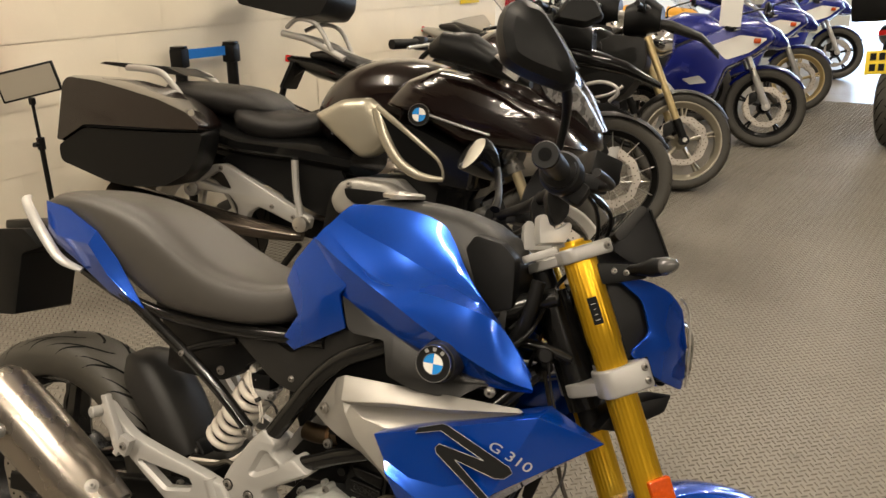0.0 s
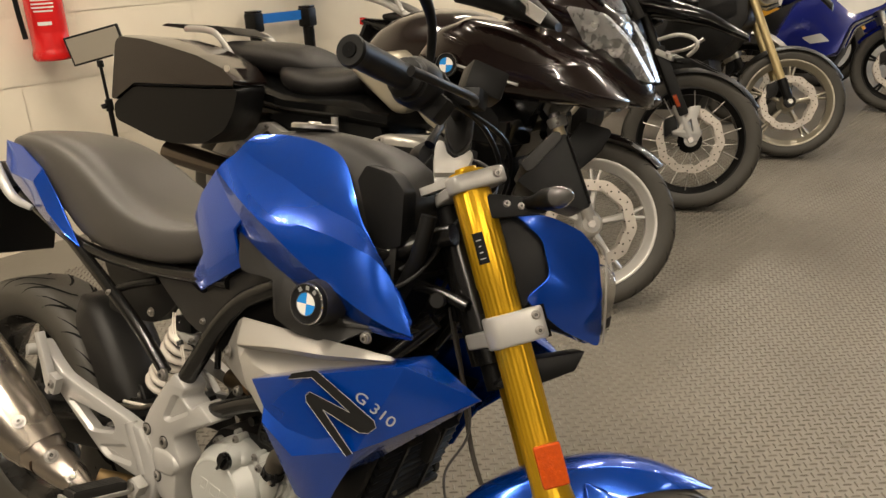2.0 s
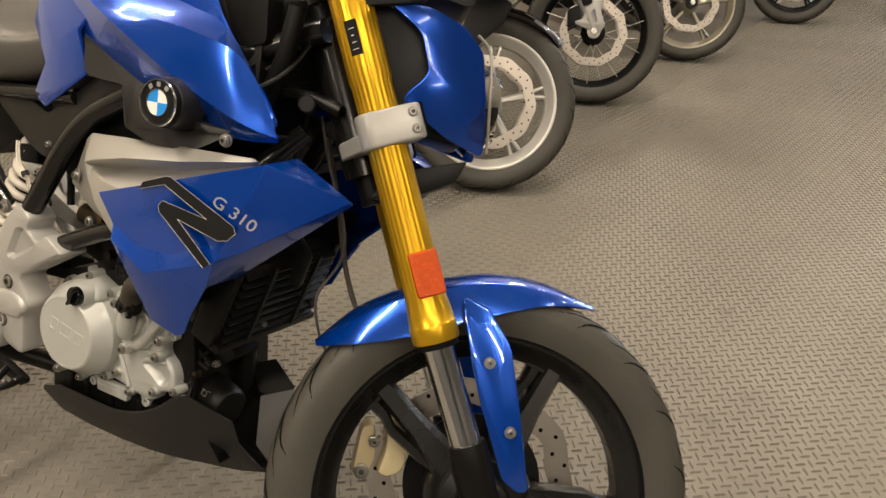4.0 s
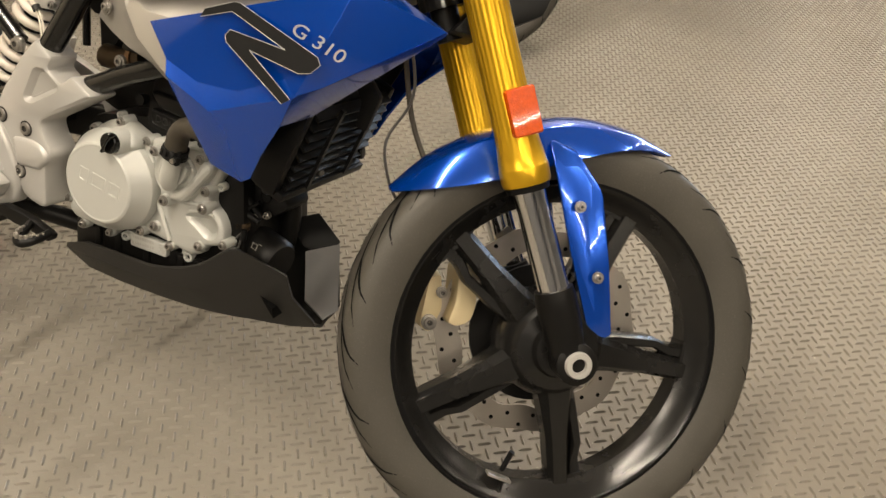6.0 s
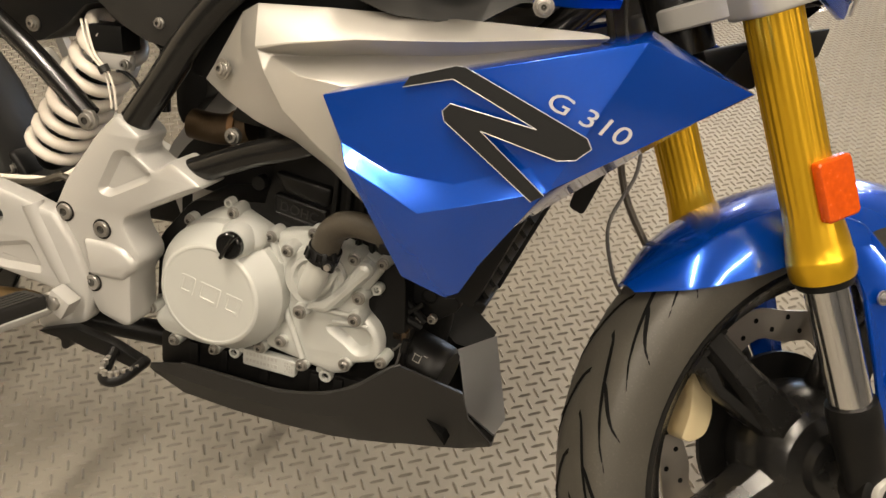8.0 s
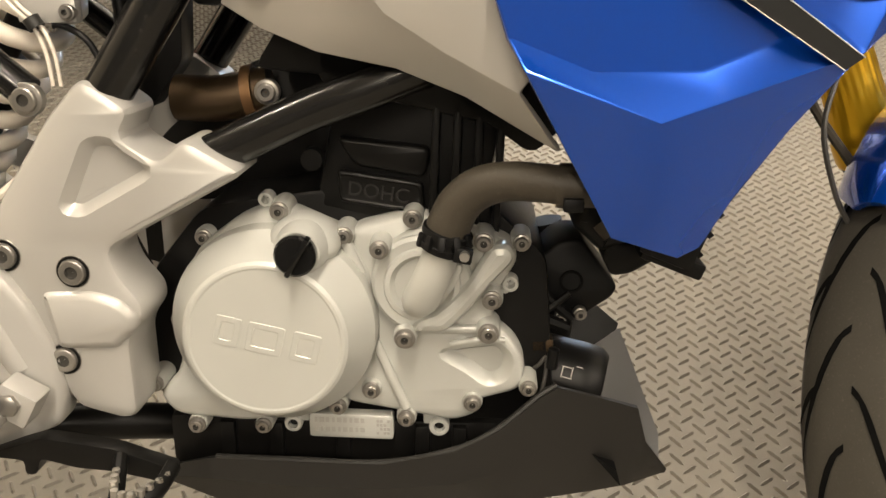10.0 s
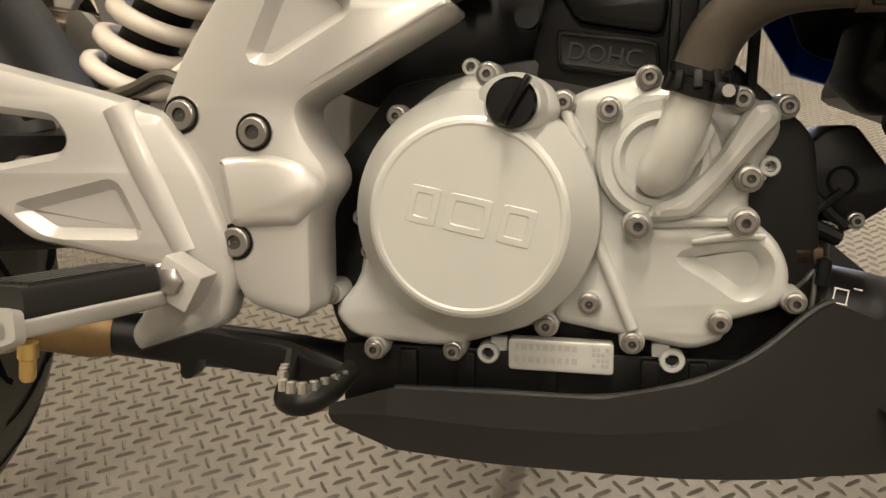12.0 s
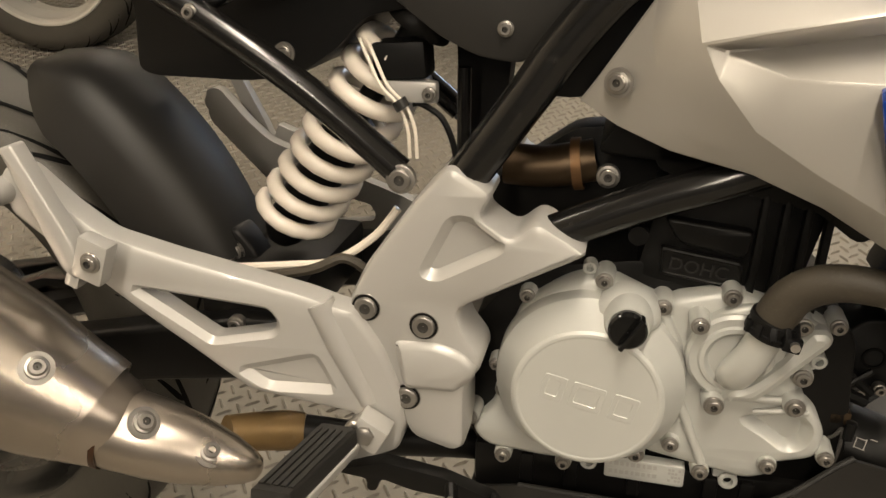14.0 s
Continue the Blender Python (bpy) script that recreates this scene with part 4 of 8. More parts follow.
def trim_front():
    y = lambda x, z: -(0.118 + 0.026 * min(1, max(0, (0.830 - 0.39 * (x - 0.735) - z) / 0.035)) + 0.028 * max(0, 1 - (abs(x - 0.945) / 0.075) ** 2) * max(0, 1 - ((z - 0.755) / 0.06) ** 2)) + 0.06 * max(0, x - 1.0)
    return prism(rounded([(0.735, 0.838), (0.792, 0.806), (0.850, 0.779), (0.914, 0.760), (0.991, 0.738), (1.04, 0.735), (1.085, 0.738), (1.06, 0.726), (1.01, 0.726), (0.975, 0.702), (0.90, 0.702), (0.850, 0.715), (0.835, 0.77), (0.775, 0.775), (0.762, 0.79)], 0.006, 2), y, lambda x, z: y(x, z) + 0.03)


# shaded facet below the cover's crease, painted as an added black plate
part("cover_facet_shade", prism(rounded([(0.942, 0.936), (0.956, 0.960), (1.005, 0.952), (1.030, 0.930), (1.034, 0.850), (0.985, 0.835)], 0.006), lambda x, z: -0.0795 - 0.05 * (0.94 - z), -0.05), BLACK, bike, "black plate painting the shaded side facet of the tank cover", bevel=0.002)


both(trim_front, "trim_panel", GREY_TRIM, "dark grey plastic trim below the tank", bevel=0.003)


def trim_rear():
    y = lambda x, z: -(0.094 + 0.10 * max(0, x - 0.63))
    return prism(rounded([(0.746, 0.770), (0.812, 0.766), (0.775, 0.737), (0.709, 0.689), (0.645, 0.628), (0.612, 0.632), (0.582, 0.646), (0.486, 0.718), (0.518, 0.734), (0.577, 0.720), (0.626, 0.700)], 0.008, 2), y, lambda x, z: y(x, z) + 0.02)


both(trim_rear, "side_cover", GREY_TRIM, "dark grey plastic side cover", bevel=0.003)
for s in (-1, 1):
    screw(bike, (0.632, s * 0.0965, 0.653), 0.006, (0, s, 0))
    screw(bike, (0.4464, s * 0.066, 0.6245), 0.0065, (0, s, 0), washer=0.009, deep=0.003)
    screw(bike, (1.035, s * 0.152, 0.727), 0.007, (0.2, s, 0), washer=0.009)

# round emblem, plain quarters inside a dark ring
for s in (-1, 1):
    em = thing_part("emblem", bike)
    c, ax = V(0.947, s * 0.175, 0.762), V(0.05, s, 0.06).normalized()
    part("emblem_pod", lathe([(-0.045, 0.036), (-0.012, 0.0325), (-0.007, 0.0315), (-0.0065, 0.030)], c, ax, 40), GREY_TRIM, em)
    part("emblem_base", lathe([(-0.010, 0.030), (0.002, 0.030), (0.003, 0.029)], c, ax, 40), DECAL, em)
    part("outer_ring", lathe([(0.003, 0.0302), (0.005, 0.0296), (0.005, 0.0280), (0.003, 0.0276)], c, ax, 40, closed=True), CHROME, em)
    part("inner_ring", lathe([(0.003, 0.0180), (0.005, 0.0176), (0.005, 0.0164), (0.003, 0.0160)], c, ax, 40, closed=True), CHROME, em)
    q = ax.to_track_quat("Z", "Y").to_matrix()
    for i in range(4):
        pts = [V(0, 0)] + [V(0.0165 * math.cos(a), 0.0165 * math.sin(a)) for a in [math.pi / 2 * (i + j / 8) for j in range(9)]]
        bm = loft([[c + q @ V(p.x, p.y, h) for p in pts] for h in (0.002, 0.004)])
        part("quarter", bm, EMBLEM_BLUE if i % 2 == (1 if s < 0 else 0) else WHITE, em)
    for a in (55, 90, 125):
        p = c + q @ V(0.0228 * math.cos(radians(a)), 0.0228 * math.sin(radians(a)), 0.0042)
        part("mark", box(p, (0.0055, 0.006, 0.001), m=q.to_4x4() @ Matrix.Rotation(radians(a - 90), 4, "Z")), SILVER_DECAL, em)

# silver radiator panel and blue shroud
SILVER = dict(
    tip=(0.687, -0.098, 0.605), tip_top=(0.696, -0.100, 0.618), pad_top=(0.735, -0.110, 0.680), top_a=(0.757, -0.120, 0.692), top_b=(0.835, -0.132, 0.699), top_c=(0.952, -0.145, 0.707), top_d=(1.085, -0.150, 0.713),
    step_a=(0.734, -0.111, 0.654), step_b=(0.740, -0.114, 0.629), step_c=(0.755, -0.118, 0.594), step_d=(0.808, -0.130, 0.566), tip_low=(0.715, -0.104, 0.589), pad_low=(0.753, -0.113, 0.575),
    lift_a=(0.767, -0.140, 0.652), lift_b=(0.777, -0.143, 0.632), lift_c=(0.803, -0.152, 0.601), lift_d=(0.840, -0.162, 0.579), lift_e=(0.884, -0.174, 0.557), end_a=(0.852, -0.146, 0.551), end_b=(0.910, -0.165, 0.520),
    ridge_a=(0.805, -0.158, 0.663), ridge_b=(0.875, -0.166, 0.678), ridge_c=(0.975, -0.168, 0.691), ridge_d=(1.095, -0.164, 0.711), fold_a=(0.781, -0.136, 0.647), fold_b=(0.811, -0.126, 0.650), fold_c=(0.872, -0.130, 0.661), fold_d=(0.960, -0.140, 0.674), fold_e=(1.085, -0.150, 0.704),
    flank_a=(0.818, -0.153, 0.636), flank_b=(0.867, -0.170, 0.637), flank_c=(0.950, -0.174, 0.645), flank_d=(1.090, -0.168, 0.695))
SILVER_FACES = ("tip tip_top pad_top step_a step_b step_c pad_low tip_low", "pad_low step_c step_d", "pad_top top_a lift_a step_a", "step_a lift_a lift_b step_b", "step_b lift_b lift_c step_c", "step_c lift_c lift_d step_d", "step_d lift_d lift_e end_b end_a",
                "top_a top_b ridge_a lift_a", "top_b top_c ridge_c ridge_b ridge_a", "top_c top_d ridge_d ridge_c", "lift_a ridge_a fold_b fold_a", "ridge_a ridge_b fold_c fold_b", "ridge_b ridge_c fold_d fold_c", "ridge_c ridge_d fold_e fold_d",
                "lift_a fold_a lift_b", "fold_a flank_a lift_c lift_b", "fold_a fold_b flank_a", "fold_b fold_c flank_b flank_a", "fold_c fold_d flank_c flank_b", "fold_d fold_e flank_d flank_c", "flank_a flank_b lift_d lift_c", "flank_b flank_c lift_e lift_d")


def silver_panel():
    names = list(SILVER)
    return faces([SILVER[n] for n in names], [[names.index(n) for n in f.split()] for f in SILVER_FACES])


both(silver_panel, "radiator_panel", SILVER_PAINT, "silver painted radiator side panel", angle=20, solid=0.005, bevel=0.0045)
for s in (-1, 1):
    screw(bike, (0.714, s * 0.1125, 0.621), 0.008, (-0.3, s, 0.1), washer=0.0105, deep=0.003)
P1, P2, P3, P4, P7 = V(0.861, -0.194, 0.632), V(1.125, -0.176, 0.714), V(1.217, -0.125, 0.680), V(0.961, -0.205, 0.546), V(1.069, -0.194, 0.584)
T0, T1, T2, T3 = V(0.876, -0.182, 0.590), V(0.925, -0.183, 0.571), V(0.986, -0.185, 0.572), V(1.050, -0.187, 0.600)
C0, C2, P5L, P5A, P5 = V(0.886, -0.194, 0.572), V(0.996, -0.202, 0.558), V(0.943, -0.174, 0.470), V(0.986, -0.169, 0.456), V(0.999, -0.168, 0.463)
E1, E2, E3 = V(1.014, -0.172, 0.494), V(1.041, -0.176, 0.540), V(1.090, -0.172, 0.596)
PB, PT = V(1.06, -0.14, 0.55), V(1.205, -0.105, 0.672)


def shroud():
    return faces([P1, P2, P3, P7, T0, T1, T2, T3, C0, P4, C2, P5L, P5A, P5, E1, E2, E3, PB, PT, P2 + V(0, 0.06, 0.004), P1 + V(0.01, 0.05, 0.006)],
                 [(0, 1, 3, 7, 6, 5, 4), (1, 2, 16, 3), (4, 5, 9, 8), (5, 6, 10, 9), (6, 7, 3, 10), (8, 9, 11), (9, 10, 14, 13, 12, 11), (10, 3, 15, 14), (3, 16, 15), (16, 2, 18, 17), (15, 16, 17), (0, 20, 19, 1), (1, 19, 2)])


sh_right, sh_left = both(shroud, "radiator_shroud", BLUE, "metallic blue angular radiator shroud", angle=20, solid=0.004, bevel=0.0035)


def on_plane(a, b, c, lift):
    n = (b - a).cross(c - a)
    return lambda x, z: a.y - (n.x * (x - a.x) + n.z * (z - a.z)) / n.y - lift


GRAPHIC = [(0.933, 0.650), (0.975, 0.663), (1.051, 0.634), (0.976, 0.643), (0.970, 0.636), (0.973, 0.628), (1.057, 0.575), (1.067, 0.582), (1.005, 0.625), (1.072, 0.612), (1.087, 0.615), (1.098, 0.626), (1.093, 0.634), (0.984, 0.674), (0.976, 0.674), (0.938, 0.660)]
for s, sh in ((-1, sh_right), (1, sh_left)):
    y0, y1 = on_plane(P1, P2, P4, 0.0012), on_plane(P1, P2, P4, 0.0020)
    mm = MIRROR_Y if s > 0 else None
    for nm, pts in (("graphic", GRAPHIC),):
        part("graphic_stripe", prism(pts, y0, y1), DECAL, sh, "black graphic stripe", m=mm)
        bm = bmesh.new()
        q = [V(x, y1(x, z) - 0.0002, z) for x, z in pts]
        for i, (a, b) in enumerate(zip(q, q[1:] + q[:1])):
            if i not in (6, len(q) - 1):
                tube([a, b], 0.0004, 6, bm)
        part("outline", bm, SILVER_DECAL, sh, "thin silver outline", m=mm)
    e1 = (V(1.1155, y1(1.1155, 0.6344), 0.6344) - V(1.0528, y1(1.0528, 0.6542), 0.6542)).normalized()
    nn = (P2 - P1).cross(P4 - P1).normalized()
    nn = nn if nn.y < 0 else -nn
    e2 = nn.cross(e1)
    o = V(1.0528, y1(1.0528, 0.6542) - 0.0004, 0.6542)
    mt = Matrix(((e1.x, e2.x, nn.x, o.x), (e1.y, e2.y, nn.y, o.y), (e1.z, e2.z, nn.z, o.z), (0, 0, 0, 1)))
    if s > 0:
        mt = MIRROR_Y @ Matrix(((-e1.x, e2.x, nn.x, o.x + e1.x * 0.075), (-e1.y, e2.y, nn.y, o.y + e1.y * 0.075), (-e1.z, e2.z, nn.z, o.z + e1.z * 0.075), (0, 0, 0, 1)))
    part("lettering", text_mesh("G 310", 0.0218, 0.0003, mt @ Matrix(((1.34, 0.22, 0, 0), (0, 1, 0, 0), (0, 0, 1, 0), (0, 0, 0, 1)))), SILVER_DECAL, sh, "silver lettering")

for s in (-1, 1):
    part("shroud_liner", prism(rounded([(0.905, 0.60), (0.948, 0.488), (0.984, 0.476), (0.998, 0.500), (1.022, 0.548), (1.05, 0.60)], 0.01), s * 0.149, s * 0.154), BLACK, sh_right if s < 0 else sh_left, "black plastic liner")
# radiator behind the shrouds
rad = thing_part("radiator", bike)
TILTM = pose(0, 0, 0, 0, 21, 0)
RC = V(1.012, -0.012, 0.502)
# core coloured near-black for the shade behind the fins
part("core", box(RC, (0.026, 0.205, 0.125), m=TILTM), RECESS_SHADE, rad)
for i in range(8):
    part("fin", box(RC + TILTM @ V(0.020, 0, -0.054 + 0.0155 * i), (0.016, 0.20, 0.0042), m=TILTM @ pose(0, 0, 0, 0, 25, 0)), BLACK, rad)
for s in (-1, 1):
    part("tank_end", box(RC + V(0, s * 0.108, 0), (0.040, 0.016, 0.135), m=TILTM), BLACK, rad, bevel=0.005)
    part("fin_post", box(RC + V(0, s * 0.050, 0) + TILTM @ V(0.030, 0, 0), (0.005, 0.007, 0.125), m=TILTM), BLACK, rad)
part("lower_rail", box(RC + TILTM @ V(0.008, 0, -0.066), (0.046, 0.22, 0.012), m=TILTM), BLACK, rad, bevel=0.003)
part("drain_stub", lathe([(-0.03, 0.010), (0.012, 0.010), (0.014, 0.008)], (1.010, 0.082, 0.455), (1, 0.1, 0.1), 18), BLACK, rad)
part("horn_bracket", prism(rounded([(1.060, 0.600), (1.080, 0.604), (1.106, 0.574), (1.090, 0.524), (1.074, 0.530), (1.080, 0.562)], 0.004, 2), -0.050, -0.040), BLACK, rad, bevel=0.002)
part("pin", lathe([(0, 0.005), (0.014, 0.005), (0.016, 0.004)], (1.004, -0.02, 0.445), (1, -0.4, 0.05), 12), STEEL, rad, "bare steel pin")


from mathutils.geometry import tessellate_polygon


def pocket_plate(outer, y0, y1, ch=0.004, pockets=(), holes=()):
    """Cast plate from y0 (back) to y1 (front) with a chamfered rim; pockets are (outline, depth), holes go through."""
    bm = bmesh.new()
    s = 1 if y1 > y0 else -1

    def inset(pts, d):
        n = len(pts)
        area = sum(pts[i][0] * pts[(i + 1) % n][1] - pts[(i + 1) % n][0] * pts[i][1] for i in range(n))
        sg = 1 if area > 0 else -1
        out = []
        for i in range(n):
            p, q, r = V(*pts[i - 1]), V(*pts[i]), V(*pts[(i + 1) % n])
            d1, d2 = (q - p).normalized(), (r - q).normalized()
            k = V(-d1.y, d1.x) * sg + V(-d2.y, d2.x) * sg
            k = k / max(0.4, k.length_squared / 2)
            out.append(tuple(q + k * d))
        return out

    def ring(pts, y):
        return [bm.verts.new((x, y, z)) for x, z in pts]

    def wall(a, b):
        n = len(a)
        for i in range(n):
            bm.faces.new((a[i], a[(i + 1) % n], b[(i + 1) % n], b[i]))

    back = ring(outer, y0)
    mid = ring(outer, y1 - s * ch)
    mid2 = ring(inset(outer, ch * 0.35), y1 - s * ch * 0.35)
    front = ring(inset(outer, ch), y1)
    wall(back, mid), wall(mid, mid2), wall(mid2, front)
    fl, bl = [front], [back]
    for pts, depth in pockets:
        a, b, c = ring(inset(pts, -ch * 0.8), y1), ring(inset(pts, -ch * 0.2), y1 - s * ch * 0.5), ring(inset(pts, depth * 0.35), y1 - s * depth)
        wall(a, b), wall(b, c)
        bm.faces.new(c)
        fl.append(a)
    for pts in holes:
        a, b, c = ring(inset(pts, -ch * 0.8), y1), ring(pts, y1 - s * ch), ring(pts, y0)
        wall(a, b), wall(b, c)
        fl.append(a)
        bl.append(c)
    for loops in (fl, bl):
        flat = [v for r in loops for v in r]
        for tri in tessellate_polygon([[V(v.co.x, v.co.z, 0) for v in r] for r in loops]):
            if len(set(tri)) == 3:
                bm.faces.new([flat[i] for i in tri])
    return bm


# ---- engine ----
engine = thing_part("engine", bike)
part("crankcase", prism(rounded([(0.600, 0.300), (0.625, 0.250), (0.700, 0.235), (0.90, 0.240), (0.925, 0.30), (0.915, 0.42), (0.86, 0.47), (0.74, 0.470), (0.650, 0.455), (0.605, 0.40)], 0.012), -0.062, 0.11), MATT_BLACK, engine, bevel=0.004)
CYL = pose(0.80, 0, 0.45, 0, 12, 0)
part("cylinder", box((0, 0, 0.05), (0.125, 0.125, 0.12)), MATT_BLACK, engine, m=CYL, bevel=0.008)
for i in range(4):
    part("cylinder_rib", box((0.020 + 0.016 * i, -0.066, 0.045), (0.006, 0.012, 0.10), m=pose(0, 0, 0, 0, -10, 0)), MATT_BLACK, engine, m=CYL, bevel=0.002)
part("cylinder_head", prism(rounded([(-0.075, 0.085), (0.072, 0.085), (0.085, 0.15), (0.06, 0.205), (-0.05, 0.21), (-0.085, 0.15)], 0.014), -0.072, 0.075), MATT_BLACK, engine, m=CYL, bevel=0.006)
part("name_pad", pocket_plate(rounded([(0.757, 0.487), (0.820, 0.478), (0.822, 0.454), (0.758, 0.463)], 0.004), -0.055, -0.0705, 0.002, pockets=[(rounded([(0.760, 0.4825), (0.817, 0.4745), (0.8185, 0.458), (0.761, 0.466)], 0.003), 0.0012)]), MATT_BLACK, engine, angle=25)
mt = Matrix.Translation((0.7635, -0.0694, 0.4685)) @ pose(0, 0, 0, 90, 8, 0)
part("lettering", text_mesh("DOHC", 0.0155, 0.0012, mt), GREY_TRIM, engine, "raised cast lettering", bevel=0.0)
part("upper_cover", pocket_plate(rounded([(0.757, 0.512), (0.826, 0.505), (0.822, 0.482), (0.770, 0.491)], 0.006), -0.05, -0.072, 0.003), MATT_BLACK, engine)
part("head_boss", lathe([(0, 0.008), (0.012, 0.008), (0.012, 0.005)], (0.739, -0.062, 0.495), (0, -1, 0), 16), MATT_BLACK, engine)

COVER = rounded([(0.632, 0.361), (0.647, 0.425), (0.687, 0.455), (0.716, 0.463), (0.741, 0.452), (0.767, 0.441), (0.786, 0.410), (0.785, 0.346), (0.757, 0.302), (0.687, 0.281), (0.622, 0.286), (0.608, 0.304), (0.630, 0.326)], 0.016, 3)
part("clutch_cover", pocket_plate(COVER, -0.058, -0.084, 0.006), ENGINE_CAST, engine, "cast aluminium clutch cover")
CC = V(0.7100, -0.084, 0.3725)
part("clutch_dome", lathe([(-0.01, 0.0780), (0.010, 0.0775), (0.0145, 0.0765), (0.0175, 0.0742), (0.0360, 0.0625), (0.0395, 0.0605), (0.0412, 0.0580), (0.0415, 0.0560), (0.0410, 0.0545), (0.0410, 0.0005)], CC, (0, -1, 0), 80, cap=False), ENGINE_CAST, engine, "round cast clutch dome", angle=13)
# plain raised shapes of the cast maker's mark on the dome
YF = CC.y - 0.0410
SLANT = lambda x, z: (x, z - 0.215 * (x - 0.671))
for x, w in ((0.6715, 0.018), (0.6945, 0.026), (0.7265, 0.020)):
    outer = rounded([SLANT(x, 0.371), SLANT(x + 0.0055, 0.3945), SLANT(x + w + 0.0055, 0.3945), SLANT(x + w, 0.371)], 0.002, 2)
    part("cast_mark", pocket_plate(outer, YF + 0.001, YF - 0.0005, 0.0004, pockets=[(rounded([SLANT(x + 0.005, 0.3755), SLANT(x + 0.0085, 0.390), SLANT(x + w, 0.390), SLANT(x + w - 0.0035, 0.3755)], 0.0015, 2), 0.0006)]), ENGINE_CAST, engine, angle=15)
cap = thing_part("oil_filler_cap", bike)
part("cap_disc", lathe([(-0.014, 0.0135), (-0.002, 0.0148), (0.004, 0.0148), (0.006, 0.0132), (0.006, 0.0005)], (0.7365, -0.127, 0.4395), (0, -1, 0.05), 40, cap=False), GLOSS_BLACK, cap, "black plastic oil filler cap", angle=20)
part("cap_grip", box((0.7395, -0.1360, 0.4410), (0.0042, 0.011, 0.031), m=pose(0, 0, 0, 0, 30, 0)), GLOSS_BLACK, cap, bevel=0.0015)
part("cap_plateau", pocket_plate(rounded([(0.706, 0.436), (0.716, 0.454), (0.736, 0.4605), (0.757, 0.452), (0.764, 0.432), (0.740, 0.418)], 0.010, 4), -0.080, -0.112, 0.012), ENGINE_CAST, engine, angle=60)
part("cap_neck", lathe([(-0.045, 0.0215), (-0.020, 0.0195), (-0.006, 0.0172), (-0.003, 0.0160)], (0.7365, -0.127, 0.4395), (0, -1, 0.05), 32), ENGINE_CAST, engine)
CASE = rounded([(0.767, 0.446), (0.814, 0.459), (0.838, 0.452), (0.867, 0.446), (0.888, 0.437), (0.892, 0.423), (0.876, 0.396), (0.874, 0.372), (0.892, 0.358), (0.901, 0.338), (0.898, 0.316), (0.863, 0.305), (0.864, 0.294), (0.846, 0.286), (0.808, 0.293), (0.757, 0.302), (0.775, 0.37)], 0.009, 3)
part("case_cover", pocket_plate(CASE, -0.055, -0.082, 0.005, pockets=[(rounded([(0.834, 0.346), (0.857, 0.351), (0.879, 0.3535), (0.8885, 0.343), (0.885, 0.327), (0.872, 0.3215), (0.857, 0.333)], 0.008, 4), 0.011)]), ENGINE_CAST, engine, "cast aluminium crankcase cover")
part("pump_cover", pocket_plate(rounded([(0.788, 0.414), (0.797, 0.438), (0.818, 0.450), (0.845, 0.452), (0.868, 0.446), (0.884, 0.436), (0.886, 0.424), (0.872, 0.406), (0.846, 0.372), (0.820, 0.366), (0.802, 0.372), (0.790, 0.390)], 0.010, 3), -0.08, -0.090, 0.004), ENGINE_CAST, engine, "cast water pump cover")
part("pump_volute", lathe([(0.0, 0.0385), (0.004, 0.0375), (0.0065, 0.0350), (0.0065, 0.0290), (0.0085, 0.0275), (0.0090, 0.0240), (0.0050, 0.0205), (0.0050, 0.0005)], (0.8215, -0.088, 0.4065), (0, -1, 0), 48, cap=False), ENGINE_CAST, engine, "stepped round pump volute", angle=20)
part("pump_channel", pocket_plate(rounded([(0.812, 0.3695), (0.840, 0.3715), (0.855, 0.3875), (0.873, 0.4105), (0.8875, 0.427), (0.8885, 0.434), (0.883, 0.4405), (0.872, 0.4395), (0.867, 0.432), (0.856, 0.412), (0.842, 0.396), (0.830, 0.3855), (0.818, 0.382)], 0.006, 3), -0.084, -0.1015, 0.0065), ENGINE_CAST, engine, "cast coolant channel", angle=25)
part("pump_spout", tube([(0.8165, -0.096, 0.393), (0.821, -0.104, 0.400), (0.828, -0.111, 0.416), (0.834, -0.114, 0.432), (0.839, -0.115, 0.450)], [0.0100, 0.0135, 0.0135, 0.0130, 0.0128], 24), ENGINE_CAST, engine, "cast hose spout")
part("spout_web", prism(rounded([(0.834, 0.395), (0.845, 0.408), (0.852, 0.425), (0.846, 0.428), (0.836, 0.410)], 0.003, 2), -0.088, -0.104), ENGINE_CAST, engine, bevel=0.003)
for a, b, r in (((0.809, -0.084, 0.367), (0.871, -0.084, 0.369), 0.0035), ((0.783, -0.084, 0.36), (0.808, -0.084, 0.300), 0.004), ((0.762, -0.084, 0.44), (0.775, -0.084, 0.412), 0.004)):
    part("cast_rib", tube([a, b], r, 12), ENGINE_CAST, engine)
part("case_web", tube([(0.842, -0.0845, 0.356), (0.866, -0.0860, 0.3605), (0.884, -0.0845, 0.360)], [0.002, 0.0032, 0.002], 12), ENGINE_CAST, engine)
